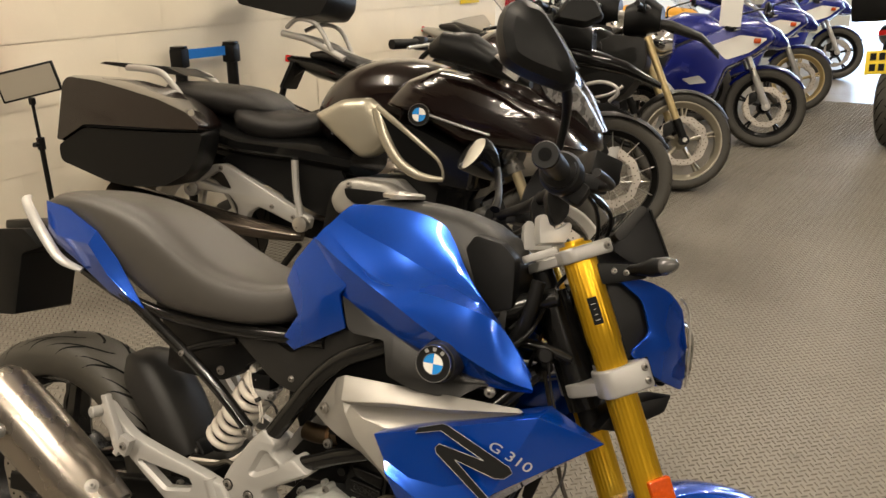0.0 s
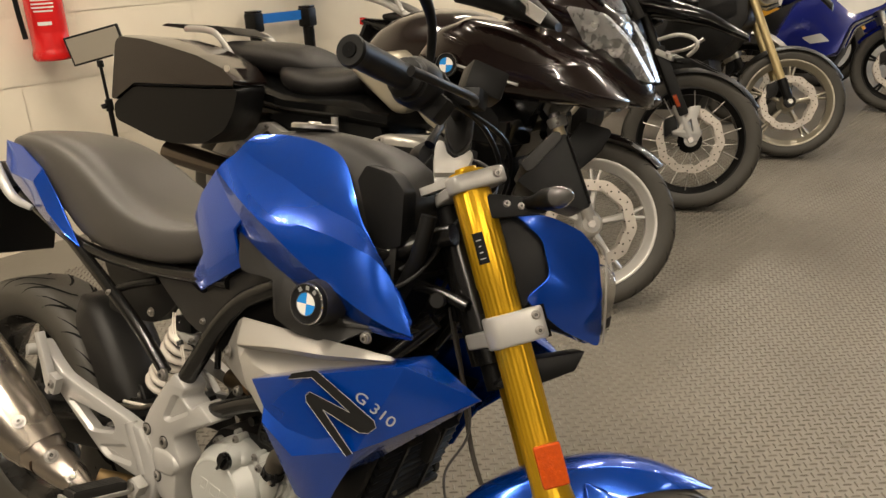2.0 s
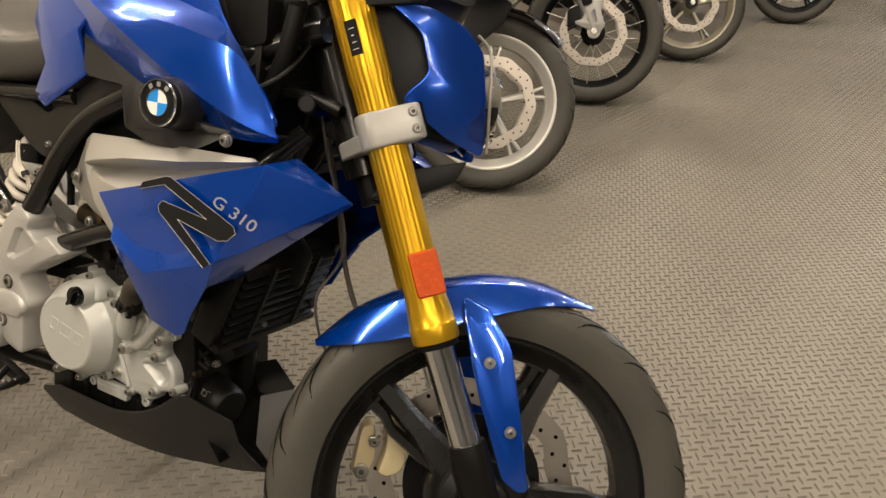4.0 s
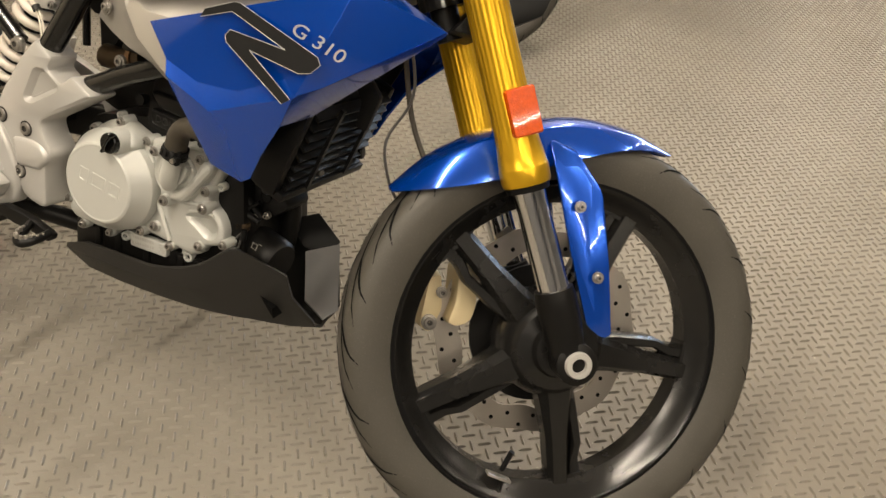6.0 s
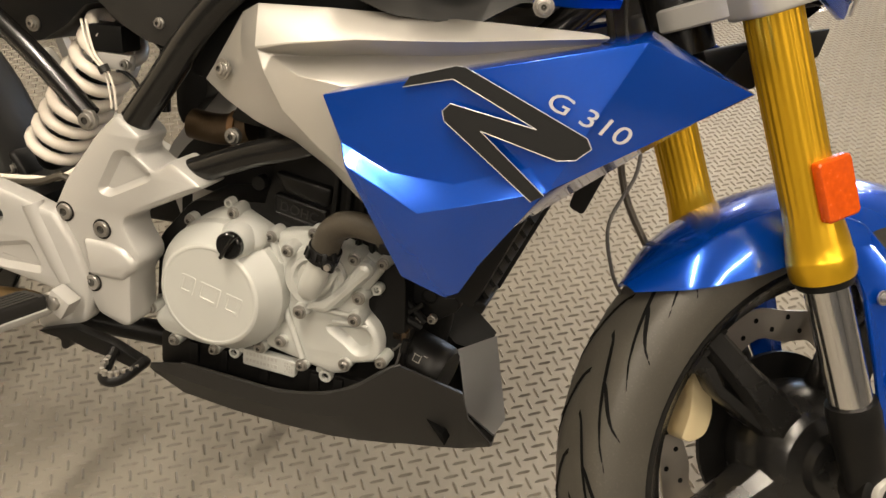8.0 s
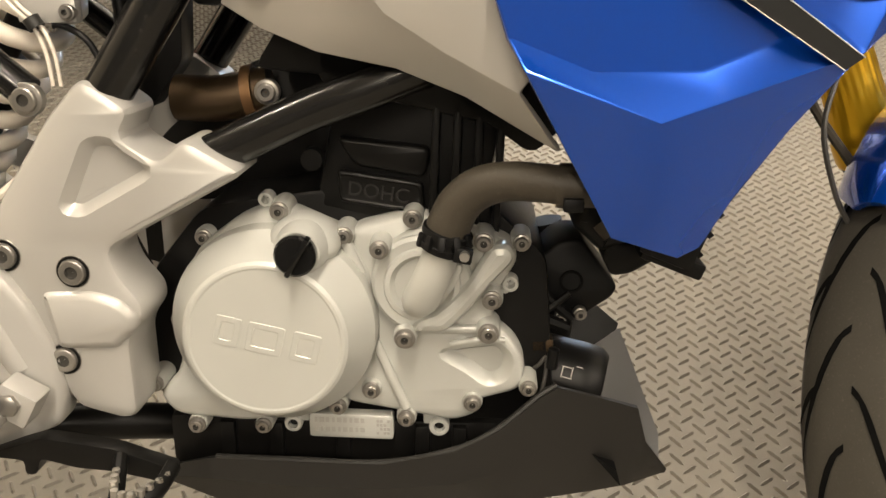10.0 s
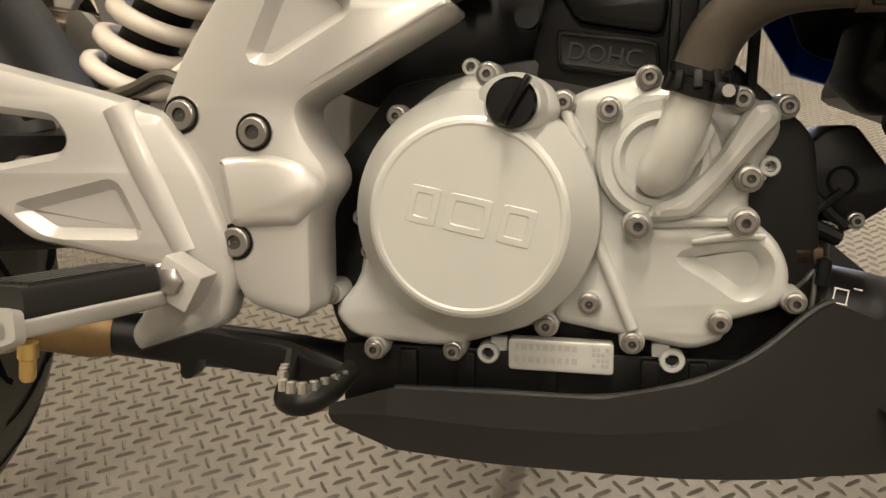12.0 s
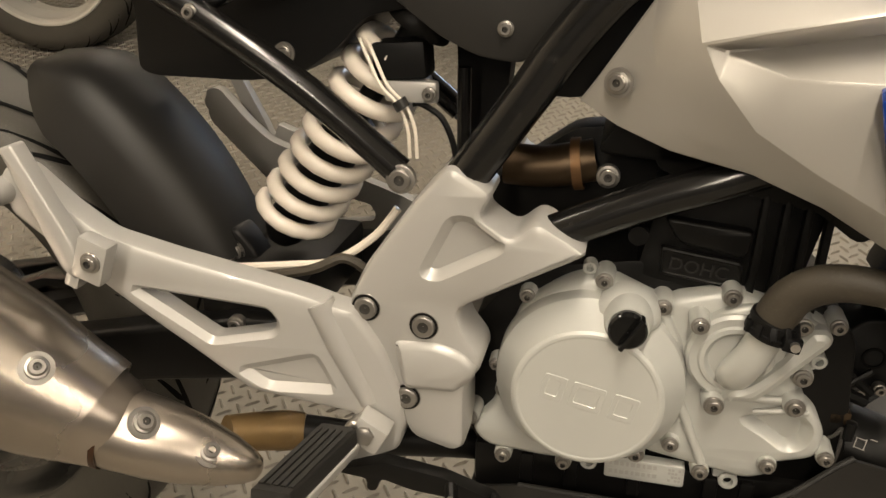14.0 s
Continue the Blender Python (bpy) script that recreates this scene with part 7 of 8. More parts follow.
for s in (-1, 1):
    sc = thing_part("side_case", tour)
    part("shell", bulge(rounded(CASE_LOW, 0.022), s * 0.22, s * 0.49, 0.016, skew=0.12), BLACK, sc, "black textured case shell", angle=40)
    part("lid", bulge(rounded(CASE_LID, 0.014), s * 0.215, s * 0.50, 0.020, skew=0.12), BROWN, sc, "gloss dark brown case lid", angle=40)
    part("lid_seam", tube([(-0.30, s * 0.494, 0.712), (-0.05, s * 0.497, 0.716), (0.22, s * 0.49, 0.722)], 0.004, 8), RECESS_SHADE, sc)
    part("name_bar", box((-0.345, s * 0.4965, 0.742), (0.045, 0.004, 0.012), m=pose(0, 0, 0, 0, 6, 0)), SILVER_DECAL, sc)
    part("reflector", box((-0.39, s * 0.47, 0.80), (0.012, 0.03, 0.05)), WHITE, sc, bevel=0.003)
    part("lock", lathe([(0, 0.012), (0.004, 0.012)], (0.20, s * 0.497, 0.785), (0, s, 0.1), 16), STEEL, sc)
part("luggage_rack", prism(rounded([(-0.53, 0.955), (-0.50, 0.965), (-0.20, 0.955), (-0.10, 0.92), (-0.2, 0.925)], 0.008), -0.11, 0.11), BLACK, tour, "black luggage rack", bevel=0.006)
for s in (-1, 1):
    part("grab_rail", tube([(-0.40, s * 0.10, 0.945), (-0.22, s * 0.15, 0.935), (-0.14, s * 0.165, 0.90), (-0.03, s * 0.165, 0.775)], 0.009, 12, flat=1.6), CAST, tour, "silver grab rail")
part("pillion_seat", body_loft([(-0.24, 0.90, 0.84, 0.10), (-0.12, 0.905, 0.80, 0.15), (0.05, 0.90, 0.76, 0.165), (0.20, 0.892, 0.75, 0.16), (0.28, 0.85, 0.76, 0.14), (0.31, 0.80, 0.77, 0.10)]), SEAT_BLACK, tour, "black pillion seat", angle=80, subsurf=1)
part("rider_seat", body_loft([(0.13, 0.835, 0.72, 0.15), (0.19, 0.83, 0.68, 0.19), (0.34, 0.795, 0.655, 0.195), (0.46, 0.80, 0.69, 0.16), (0.53, 0.825, 0.72, 0.12), (0.55, 0.83, 0.76, 0.10)]), SEAT_BLACK, tour, "black rider seat", angle=80, subsurf=1)
part("tail_body", body_loft([(-0.35, 0.88, 0.74, 0.09), (-0.1, 0.80, 0.64, 0.17), (0.2, 0.72, 0.60, 0.20), (0.5, 0.71, 0.58, 0.21), (0.68, 0.68, 0.56, 0.19)]), GLOSS_BLACK, tour)
part("tank", body_loft([(0.50, 0.84, 0.70, 0.14), (0.56, 0.93, 0.68, 0.19), (0.64, 1.00, 0.68, 0.22), (0.76, 1.035, 0.70, 0.23), (0.92, 1.03, 0.74, 0.23), (1.05, 0.99, 0.78, 0.25)]), BROWN, tour, "dark brown metallic tank", angle=80, subsurf=1)
mirrored(tour, lambda: bulge(rounded([(0.545, 0.800), (0.66, 0.862), (0.78, 0.876), (0.83, 0.83), (0.885, 0.715), (0.80, 0.655), (0.745, 0.645), (0.62, 0.74)], 0.02), -0.15, -0.272, 0.07), "side_panel", CHAMPAGNE, "champagne metallic side panel", angle=80, subsurf=2)
FAIR = [(0.834, 0.854), (0.92, 0.945), (1.046, 0.990), (1.18, 0.965), (1.305, 0.925), (1.481, 0.838), (1.585, 0.725), (1.545, 0.690), (1.433, 0.705), (1.159, 0.720), (0.990, 0.80)]
mirrored(tour, lambda: bulge(rounded(FAIR, 0.02), -0.06, -0.375, 0.075, 0.55), "fairing", BROWN, "gloss dark brown fairing", angle=80, subsurf=2)
mirrored(tour, lambda: bulge(rounded([(0.875, 0.80), (0.96, 0.80), (1.16, 0.715), (1.215, 0.66), (1.21, 0.565), (1.10, 0.575), (1.02, 0.61)], 0.015), -0.10, -0.345, 0.03), "lower_fairing", GLOSS_BLACK)
for s in (-1, 1):
    # depth of the duct: a near-black slab painted as its shade
    part("duct_shade", prism(rounded([(0.856, 0.824), (0.913, 0.795), (1.038, 0.708), (1.100, 0.645), (1.102, 0.610), (1.002, 0.624), (0.942, 0.668), (0.888, 0.745)], 0.012), s * 0.30, s * 0.350), RECESS_SHADE, tour, bevel=0.002)
    part("duct_trim", tube([(0.848, s * 0.338, 0.835), (0.884, s * 0.350, 0.742), (0.939, s * 0.356, 0.663), (1.002, s * 0.356, 0.621), (1.053, s * 0.354, 0.608), (1.107, s * 0.350, 0.606)], [0.011, 0.011, 0.010, 0.009, 0.007, 0.004], 12, flat=1.9), CHAMPAGNE, tour, "champagne duct trim")
    part("duct_trim", tube([(0.851, s * 0.342, 0.840), (0.913, s * 0.354, 0.800), (0.975, s * 0.360, 0.758), (1.038, s * 0.360, 0.712), (1.084, s * 0.357, 0.676), (1.105, s * 0.353, 0.640), (1.108, s * 0.350, 0.608)], [0.007, 0.007, 0.006, 0.005, 0.004, 0.003, 0.003], 10, flat=1.6), CHAMPAGNE, tour)
    part("side_strip", tube([(1.06, s * 0.380, 0.822), (1.16, s * 0.383, 0.796), (1.27, s * 0.372, 0.768)], 0.0045, 8), SILVER_DECAL, tour, "silver side strip")
    emblem(tour, (1.022, s * 0.381, 0.822), (0.05, s, 0.1), 0.038)
    mi = thing_part("rear_view_mirror", tour)
    part("mirror_shell", body_loft([(1.07, 1.06, 1.01, 0.03), (1.12, 1.095, 1.0, 0.075), (1.22, 1.09, 0.975, 0.08), (1.33, 1.02, 0.945, 0.06), (1.41, 0.95, 0.925, 0.03)]), BLACK, mi, "black mirror shell", m=Matrix.Translation((0, s * 0.42, 0)))
    part("indicator_lens", box((1.34, s * 0.485, 0.985), (0.10, 0.012, 0.035), m=pose(0, 0, 0, 0, 32, 0)), CLEAR, mi, bevel=0.005)
    part("indicator_backing", box((1.34, s * 0.476, 0.985), (0.10, 0.006, 0.035), m=pose(0, 0, 0, 0, 32, 0)), PAPER, mi)
part("nose", body_loft([(1.20, 1.03, 0.76, 0.26), (1.34, 1.03, 0.73, 0.25), (1.46, 0.99, 0.72, 0.20), (1.55, 0.86, 0.70, 0.13), (1.60, 0.77, 0.70, 0.06)]), BROWN, tour, "dark brown nose cowl", angle=80, subsurf=1)
for s in (-1, 1):
    hl = thing_part("headlight", tour)
    pts = rounded([(1.365, 1.015), (1.46, 1.0), (1.53, 0.92), (1.606, 0.785), (1.56, 0.80), (1.42, 0.905)], 0.02)
    part("reflector_bowl", prism(pts, lambda x, z: s * (0.258 - 0.85 * (x - 1.37)), lambda x, z: s * (0.20 - 0.85 * (x - 1.37))), LAMP_BOWL, hl)
    for hx, hz, hr in ((1.43, 0.965, 0.032), (1.50, 0.89, 0.028)):
        part("projector", lathe([(0, hr), (0.004, hr * 0.9), (0.004, hr * 0.6), (-0.004, 0.0005)], (hx, s * (0.259 - 0.85 * (hx - 1.37)), hz), (0.6, s, 0.2), 24, cap=False), LAMP_BOWL, hl)
    part("lens", prism(pts, lambda x, z: s * (0.272 - 0.85 * (x - 1.37)), lambda x, z: s * (0.264 - 0.85 * (x - 1.37))), CLEAR, hl, "clear headlight lens")
part("upper_cowl", body_loft([(1.10, 1.09, 0.96, 0.14), (1.16, 1.135, 0.94, 0.20), (1.25, 1.155, 0.92, 0.23), (1.33, 1.135, 0.90, 0.23), (1.40, 1.09, 0.90, 0.195), (1.46, 1.035, 0.90, 0.145), (1.51, 0.97, 0.89, 0.09)]), BROWN, tour, "gloss dark brown upper cowl", angle=80, subsurf=1)
for s in (-1, 1):
    fin = part("wind_deflector", prism(rounded([(1.09, 1.140), (1.205, 1.165), (1.235, 1.125), (1.165, 1.085)], 0.01), s * 0.290, s * 0.294), SMOKE, tour, "clear plastic wind deflector")
    fin.visible_shadow = False
    part("cowl_strip", tube([(1.17, s * 0.17, 1.125), (1.27, s * 0.18, 1.135), (1.37, s * 0.165, 1.09), (1.44, s * 0.13, 1.03)], 0.006, 8), GLOSS_BLACK, tour)
rings = []
for x, z, w in ((1.485, 1.02, 0.17), (1.425, 1.115, 0.19), (1.33, 1.225, 0.19), (1.20, 1.335, 0.15)):
    rings.append([V(x - 0.9 * abs(v) ** 2 * w * 0.6, v * w, z - 0.02 * abs(v)) for v in (-1, -0.75, -0.4, 0, 0.4, 0.75, 1)])
screen = part("windscreen", loft(rings, cap=False, closed=False), SMOKE, tour, "clear plastic windscreen", solid=0.004)
screen.visible_shadow = False
for s in (-1, 1):
    part("screen_edge", tube([(1.455, s * 0.155, 1.02), (1.39, s * 0.175, 1.112), (1.29, s * 0.175, 1.222), (1.165, s * 0.14, 1.332)], 0.006, 8), GLOSS_BLACK, tour)
handlebar(tour, None, 1.02, 1.08, 0.40, 0.03, 0.10, mirrors=False)
part("engine_block", prism(rounded([(0.55, 0.30), (0.60, 0.55), (0.95, 0.60), (1.15, 0.55), (1.15, 0.33), (0.90, 0.22), (0.62, 0.22)], 0.03), -0.17, 0.17), MATT_BLACK, tour, bevel=0.012)
for s in (-1, 1):
    cy = thing_part("cylinder", tour)
    part("head_cover", bulge(rounded([(0.665, 0.50), (0.70, 0.565), (0.76, 0.585), (0.90, 0.575), (0.985, 0.535), (0.96, 0.46), (0.80, 0.43), (0.69, 0.45)], 0.02), s * 0.25, s * 0.345, 0.04), SILVER_PAINT, cy, "silver cylinder head cover", angle=80, subsurf=1)
    part("black_inlay", prism(rounded([(0.735, 0.548), (0.89, 0.545), (0.93, 0.505), (0.78, 0.492), (0.745, 0.515)], 0.012), s * 0.338, s * 0.351), BLACK, cy, bevel=0.003)
    screw(cy, (0.752, s * 0.345, 0.562), 0.013, (0, s, 0.3), deep=0.01)
    for k in range(5):
        part("cooling_fin", prism(rounded([(0.68, 0.47), (0.72, 0.575), (0.90, 0.58), (0.96, 0.53), (0.92, 0.44)], 0.01), s * (0.175 + 0.016 * k), s * (0.183 + 0.016 * k)), CAST, cy)
    part("rear_frame", pocket_plate(rounded([(-0.045, 0.51), (0.095, 0.578), (0.145, 0.584), (0.40, 0.462), (0.53, 0.400), (0.52, 0.352), (0.47, 0.365), (0.36, 0.405), (0.30, 0.425), (0.26, 0.40), (0.235, 0.350), (0.205, 0.352), (0.205, 0.42), (0.165, 0.462), (0.05, 0.470), (-0.03, 0.478)], 0.012, 3), s * 0.17, s * 0.205, 0.006,
                                     holes=[rounded([(0.035, 0.508), (0.110, 0.552), (0.135, 0.548), (0.175, 0.487), (0.150, 0.482)], 0.008)]), CAST, tour, "cast aluminium rear frame")
    part("frame_boss", lathe([(0, 0.032), (0.02, 0.032), (0.024, 0.026), (0.024, 0.014), (0.01, 0.012), (0.01, 0.0005)], (-0.01, s * 0.19, 0.475), (0, s, 0), 24, cap=False), CAST, tour)
    for fx, fz in ((0.13, 0.566), (0.36, 0.432), (0.455, 0.398)):
        screw(tour, (fx, s * 0.209, fz), 0.010, (0, s, 0), deep=0.004)
    part("frame_strut", tube([(0.455, s * 0.20, 0.62), (0.465, s * 0.20, 0.50), (0.49, s * 0.20, 0.385)], 0.014, 12), CAST, tour)
    part("footrest_bush", lathe([(0, 0.030), (0.03, 0.030), (0.032, 0.022)], (0.495, s * 0.20, 0.375), (0, s, 0), 20), STEEL, tour)
    part("side_cover", prism(rounded([(0.10, 0.60), (0.20, 0.64), (0.62, 0.62), (0.66, 0.54), (0.58, 0.40), (0.40, 0.47), (0.2, 0.56)], 0.02), s * 0.14, s * 0.165), BLACK, tour, bevel=0.004)
part("silencer", tube([(0.48, -0.17, 0.32), (0.32, -0.20, 0.335), (0.10, -0.235, 0.365), (-0.33, -0.27, 0.44)], [0.025, 0.045, 0.060, 0.062], 20, flat=0.8), DARK_STEEL, tour, "dark polished steel silencer")
part("swing_arm", box((0.24, 0.11, 0.33), (0.5, 0.07, 0.09), m=pose(0, 0, 0, 0, 8, 0)), MATT_BLACK, tour, bevel=0.015)
part("main_stand", tube([(0.45, -0.14, 0.28), (0.36, -0.17, 0.14), (0.33, -0.18, 0.03)], 0.014, 10), MATT_BLACK, tour)


def other_bike(label, fc, psi, lam, wb, deg, paint, wheel_mat, low_mat, up_mat, style, wire=False, front_R=0.295, rim_r=0.22, second=None, group="row of parked motorcycles", mirrors=True):
    b = parked(label, fc, psi, lam, wb, group)
    second = second or BLACK
    zf = front_R
    st = steer_matrix(wb, zf, deg)
    F = V(wb, 0, zf)
    if wire:
        fw = wire_wheel(b, F, front_R, 0.115, st, rim_r, wheel_mat, "front_wheel")
        wire_wheel(b, V(0, 0, 0.30), 0.305, 0.15, None, 0.215, wheel_mat, "rear_wheel")
    else:
        fw = cast_wheel(b, F, front_R, 0.118, st, 5, rim_r, wheel_mat, name="front_wheel", split=0.04)
        cast_wheel(b, V(0, 0, 0.30), 0.305, 0.16, None, 5, 0.22, wheel_mat, name="rear_wheel")
    for s in (-1, 1):
        brake_disc(fw, F + V(0, s * 0.062, 0), 0.15, st)
        part("brake_caliper", frustum(rounded([(wb - 0.13, zf + 0.09), (wb - 0.07, zf + 0.12), (wb - 0.06, zf + 0.04), (wb - 0.12, zf + 0.0)], 0.015), s * 0.05, s * 0.095, 0.004), MATT_BLACK, b, m=st, bevel=0.004)
    top = (wb - 0.28, 0, zf + 0.60) if style != "sport" else (wb - 0.24, 0, zf + 0.52)
    fork_pair(b, st, F, top, 0.098, low_mat, up_mat, 0.026, {"adventure": 0.26, "naked": 0.20}.get(style, 0.42))
    part("mudguard", arch(F, front_R + 0.022, 0.075, 150, 30), paint if style == "sport" else second, b, "front mudguard", m=st, solid=0.006)
    part("engine_block", prism(rounded([(0.45, 0.28), (0.50, 0.52), (0.75, 0.60), (1.02, 0.58), (1.06, 0.40), (0.98, 0.24), (0.55, 0.22)], 0.03), -0.15, 0.15), MATT_BLACK, b, bevel=0.012)
    for s in (-1, 1):
        part("engine_cover", lathe([(0, 0.085), (0.02, 0.08), (0.035, 0.06), (0.037, 0.01)], (0.68, s * 0.15, 0.38), (0, s, 0), 28), CAST if style != "sport" else MATT_BLACK, b)
        part("frame_spar", prism(rounded([(0.42, 0.40), (0.50, 0.60), (0.80, 0.76), (wb - 0.30, 0.86), (wb - 0.28, 0.76), (0.85, 0.66), (0.58, 0.50), (0.52, 0.36)], 0.02), s * 0.12, s * 0.16), MATT_BLACK, b, bevel=0.006)
        part("footrest", tube([(0.42, s * 0.15, 0.36), (0.42, s * 0.24, 0.36)], 0.012, 10), STEEL, b)
    part("swing_arm", box((0.24, 0, 0.33), (0.52, 0.24, 0.06)), MATT_BLACK, b, bevel=0.015)
    part("silencer", tube([(0.50, -0.14, 0.28), (0.30, -0.18, 0.33), (0.05, -0.21, 0.42), (-0.20, -0.22, 0.52)], [0.03, 0.05, 0.058, 0.055], 18), BRUSHED, b)
    part("tank", body_loft([(0.52, 0.82, 0.70, 0.11), (0.60, 0.92, 0.68, 0.15), (0.75, 0.98, 0.68, 0.17), (0.92, 0.97, 0.70, 0.17), (1.04, 0.90, 0.74, 0.13)]), paint, b, "painted tank")
    part("seat", body_loft([(-0.12, 0.90, 0.86, 0.09), (0.0, 0.92, 0.84, 0.11), (0.18, 0.87, 0.79, 0.13), (0.36, 0.82, 0.74, 0.13), (0.54, 0.83, 0.75, 0.10)]), SEAT_BLACK, b, "black seat")
    part("tail", body_loft([(-0.28, 0.88, 0.84, 0.05), (-0.10, 0.87, 0.76, 0.10), (0.15, 0.80, 0.70, 0.12), (0.40, 0.74, 0.66, 0.12)]), paint, b, "painted tail")
    rear = thing_part("number_plate_holder", b)
    part("arm", tube([(-0.20, 0, 0.82), (-0.30, 0, 0.74), (-0.34, 0, 0.62)], 0.018, 10), BLACK, rear)
    part("tail_light", box((-0.275, 0, 0.86), (0.03, 0.10, 0.04)), RED, rear, bevel=0.008)
    if style == "sport":
        side = [(0.62, 0.50), (0.72, 0.70), (0.95, 0.80), (wb - 0.28, 0.88), (wb - 0.02, 0.86), (wb + 0.03, 0.78), (wb - 0.12, 0.66), (wb - 0.30, 0.56), (wb - 0.36, 0.36), (0.80, 0.27), (0.60, 0.33)]
        mirrored(b, lambda: bulge(rounded(side, 0.03), -0.06, -0.235, 0.02, 0.75), "fairing", paint, "painted side fairing", angle=50)
        mirrored(b, lambda: prism(rounded([(0.98, 0.72), (wb - 0.22, 0.80), (wb - 0.03, 0.78), (wb - 0.14, 0.68), (wb - 0.30, 0.62)], 0.02), -0.2365, -0.228), "white_panel", WHITE, "white fairing panel")
        mirrored(b, lambda: prism(rounded([(0.80, 0.47), (0.92, 0.50), (0.98, 0.45), (0.86, 0.43)], 0.01), -0.2365, -0.23), "side_mark", SILVER_DECAL)
        part("nose", body_loft([(wb - 0.30, 0.97, 0.74, 0.20), (wb - 0.10, 0.95, 0.72, 0.19), (wb + 0.05, 0.86, 0.72, 0.13), (wb + 0.11, 0.79, 0.73, 0.06)]), paint, b, "painted nose cowl")
        rings = [[V(x - 0.10 * v * v, v * w, z - 0.03 * v * v) for v in (-1, -0.6, -0.2, 0.2, 0.6, 1)] for x, z, w in ((wb - 0.02, 0.90, 0.16), (wb - 0.12, 1.02, 0.15), (wb - 0.24, 1.10, 0.12))]
        sc = part("windscreen", loft(rings, cap=False, closed=False), SMOKE, b, "clear windscreen", solid=0.004)
        sc.visible_shadow = False
        for s in (-1, 1):
            part("indicator", box((wb - 0.10, s * 0.25, 0.76), (0.05, 0.06, 0.035)), ORANGE, b, "amber indicator", bevel=0.01)
        handlebar(b, st, wb - 0.26, zf + 0.55, 0.33, 0.03, 0.10, mirrors=mirrors, head=(0.22, 0.33, 0.12))
    elif style == "adventure":
        part("beak", body_loft([(wb - 0.42, 0.99, 0.86, 0.12), (wb - 0.20, 0.98, 0.87, 0.13), (wb + 0.05, 0.90, 0.83, 0.10), (wb + 0.22, 0.80, 0.77, 0.03)]), GLOSS_BLACK, b, "gloss black beak")
        mirrored(b, lambda: bulge(rounded([(0.82, 0.78), (0.90, 0.99), (1.06, 1.03), (1.22, 0.98), (1.28, 0.88), (1.10, 0.80)], 0.02), -0.10, -0.24, 0.06), "tank_shroud", GLOSS_BLACK, angle=80, subsurf=1)
        mirrored(b, lambda: tube([(0.95, -0.215, 1.00), (1.12, -0.225, 1.03), (1.22, -0.215, 0.96), (1.28, -0.19, 0.86)], 0.016, 10, flat=1.5), "shroud_trim", GREY_TRIM)
        part("headlight", body_loft([(wb - 0.30, 1.06, 0.93, 0.10), (wb - 0.20, 1.07, 0.92, 0.11), (wb - 0.12, 1.05, 0.93, 0.09)]), CHROME, b, "round-cornered headlight")
        part("radiator_cowl", prism(rounded([(0.78, 0.56), (0.82, 0.80), (1.02, 0.93), (1.24, 0.92), (1.26, 0.78), (1.14, 0.62), (1.04, 0.56)], 0.03), -0.17, 0.17), MATT_BLACK, b, bevel=0.012)
        part("instrument_cowl", body_loft([(wb - 0.42, 1.08, 0.92, 0.13), (wb - 0.30, 1.18, 0.90, 0.14), (wb - 0.20, 1.14, 0.90, 0.13), (wb - 0.12, 1.04, 0.92, 0.10)]), BLACK, b, "black instrument cowl")
        sc = part("windscreen", loft([[V(x - 0.10 * v * v, v * w, z - 0.02 * v * v) for v in (-1, -0.6, -0.2, 0.2, 0.6, 1)] for x, z, w in ((wb - 0.14, 1.02, 0.13), (wb - 0.24, 1.20, 0.14), (wb - 0.34, 1.34, 0.10))], cap=False, closed=False), SMOKE, b, "clear windscreen", solid=0.004)
        sc.visible_shadow = False
        for s in (-1, 1):
            part("hand_guard", bulge(rounded([(wb - 0.36, 1.02), (wb - 0.30, 1.12), (wb - 0.16, 1.12), (wb - 0.12, 1.04), (wb - 0.20, 1.00)], 0.02), s * 0.30, s * 0.40, 0.05), BLACK, b, "black hand guard", m=st)
            part("fork_guard", prism(rounded([(wb - 0.06, zf + 0.10), (wb - 0.02, zf + 0.12), (wb - 0.16, zf + 0.42), (wb - 0.20, zf + 0.40)], 0.01), s * 0.125, s * 0.132), BLACK, b, m=st, bevel=0.002)
            part("axle_bracket", pocket_plate(rounded([(wb - 0.020, zf + 0.150), (wb + 0.030, zf + 0.158), (wb + 0.018, zf + 0.100), (wb + 0.045, zf + 0.030), (wb + 0.028, zf - 0.006), (wb + 0.006, zf - 0.002), (wb - 0.085, zf + 0.022), (wb - 0.090, zf + 0.036), (wb - 0.060, zf + 0.048)], 0.006, 2), s * 0.104, s * 0.122, 0.003, holes=[rounded([(wb - 0.010, zf + 0.095), (wb + 0.008, zf + 0.040), (wb - 0.040, zf + 0.044)], 0.004, 2)]), CAST, b, "bare cast axle bracket", m=st)
        handlebar(b, st, wb - 0.34, zf + 0.78, 0.42, 0.02, 0.09, mirrors=mirrors, head=(0.10, 0.40, 0.18))
        for s in (-1, 1):
            part("engine_head", bulge(rounded([(0.72, 0.42), (0.76, 0.55), (0.95, 0.55), (1.0, 0.45), (0.92, 0.38)], 0.02), s * 0.15, s * 0.33, 0.05), GREY_TRIM, b, "dark grey cylinder head")
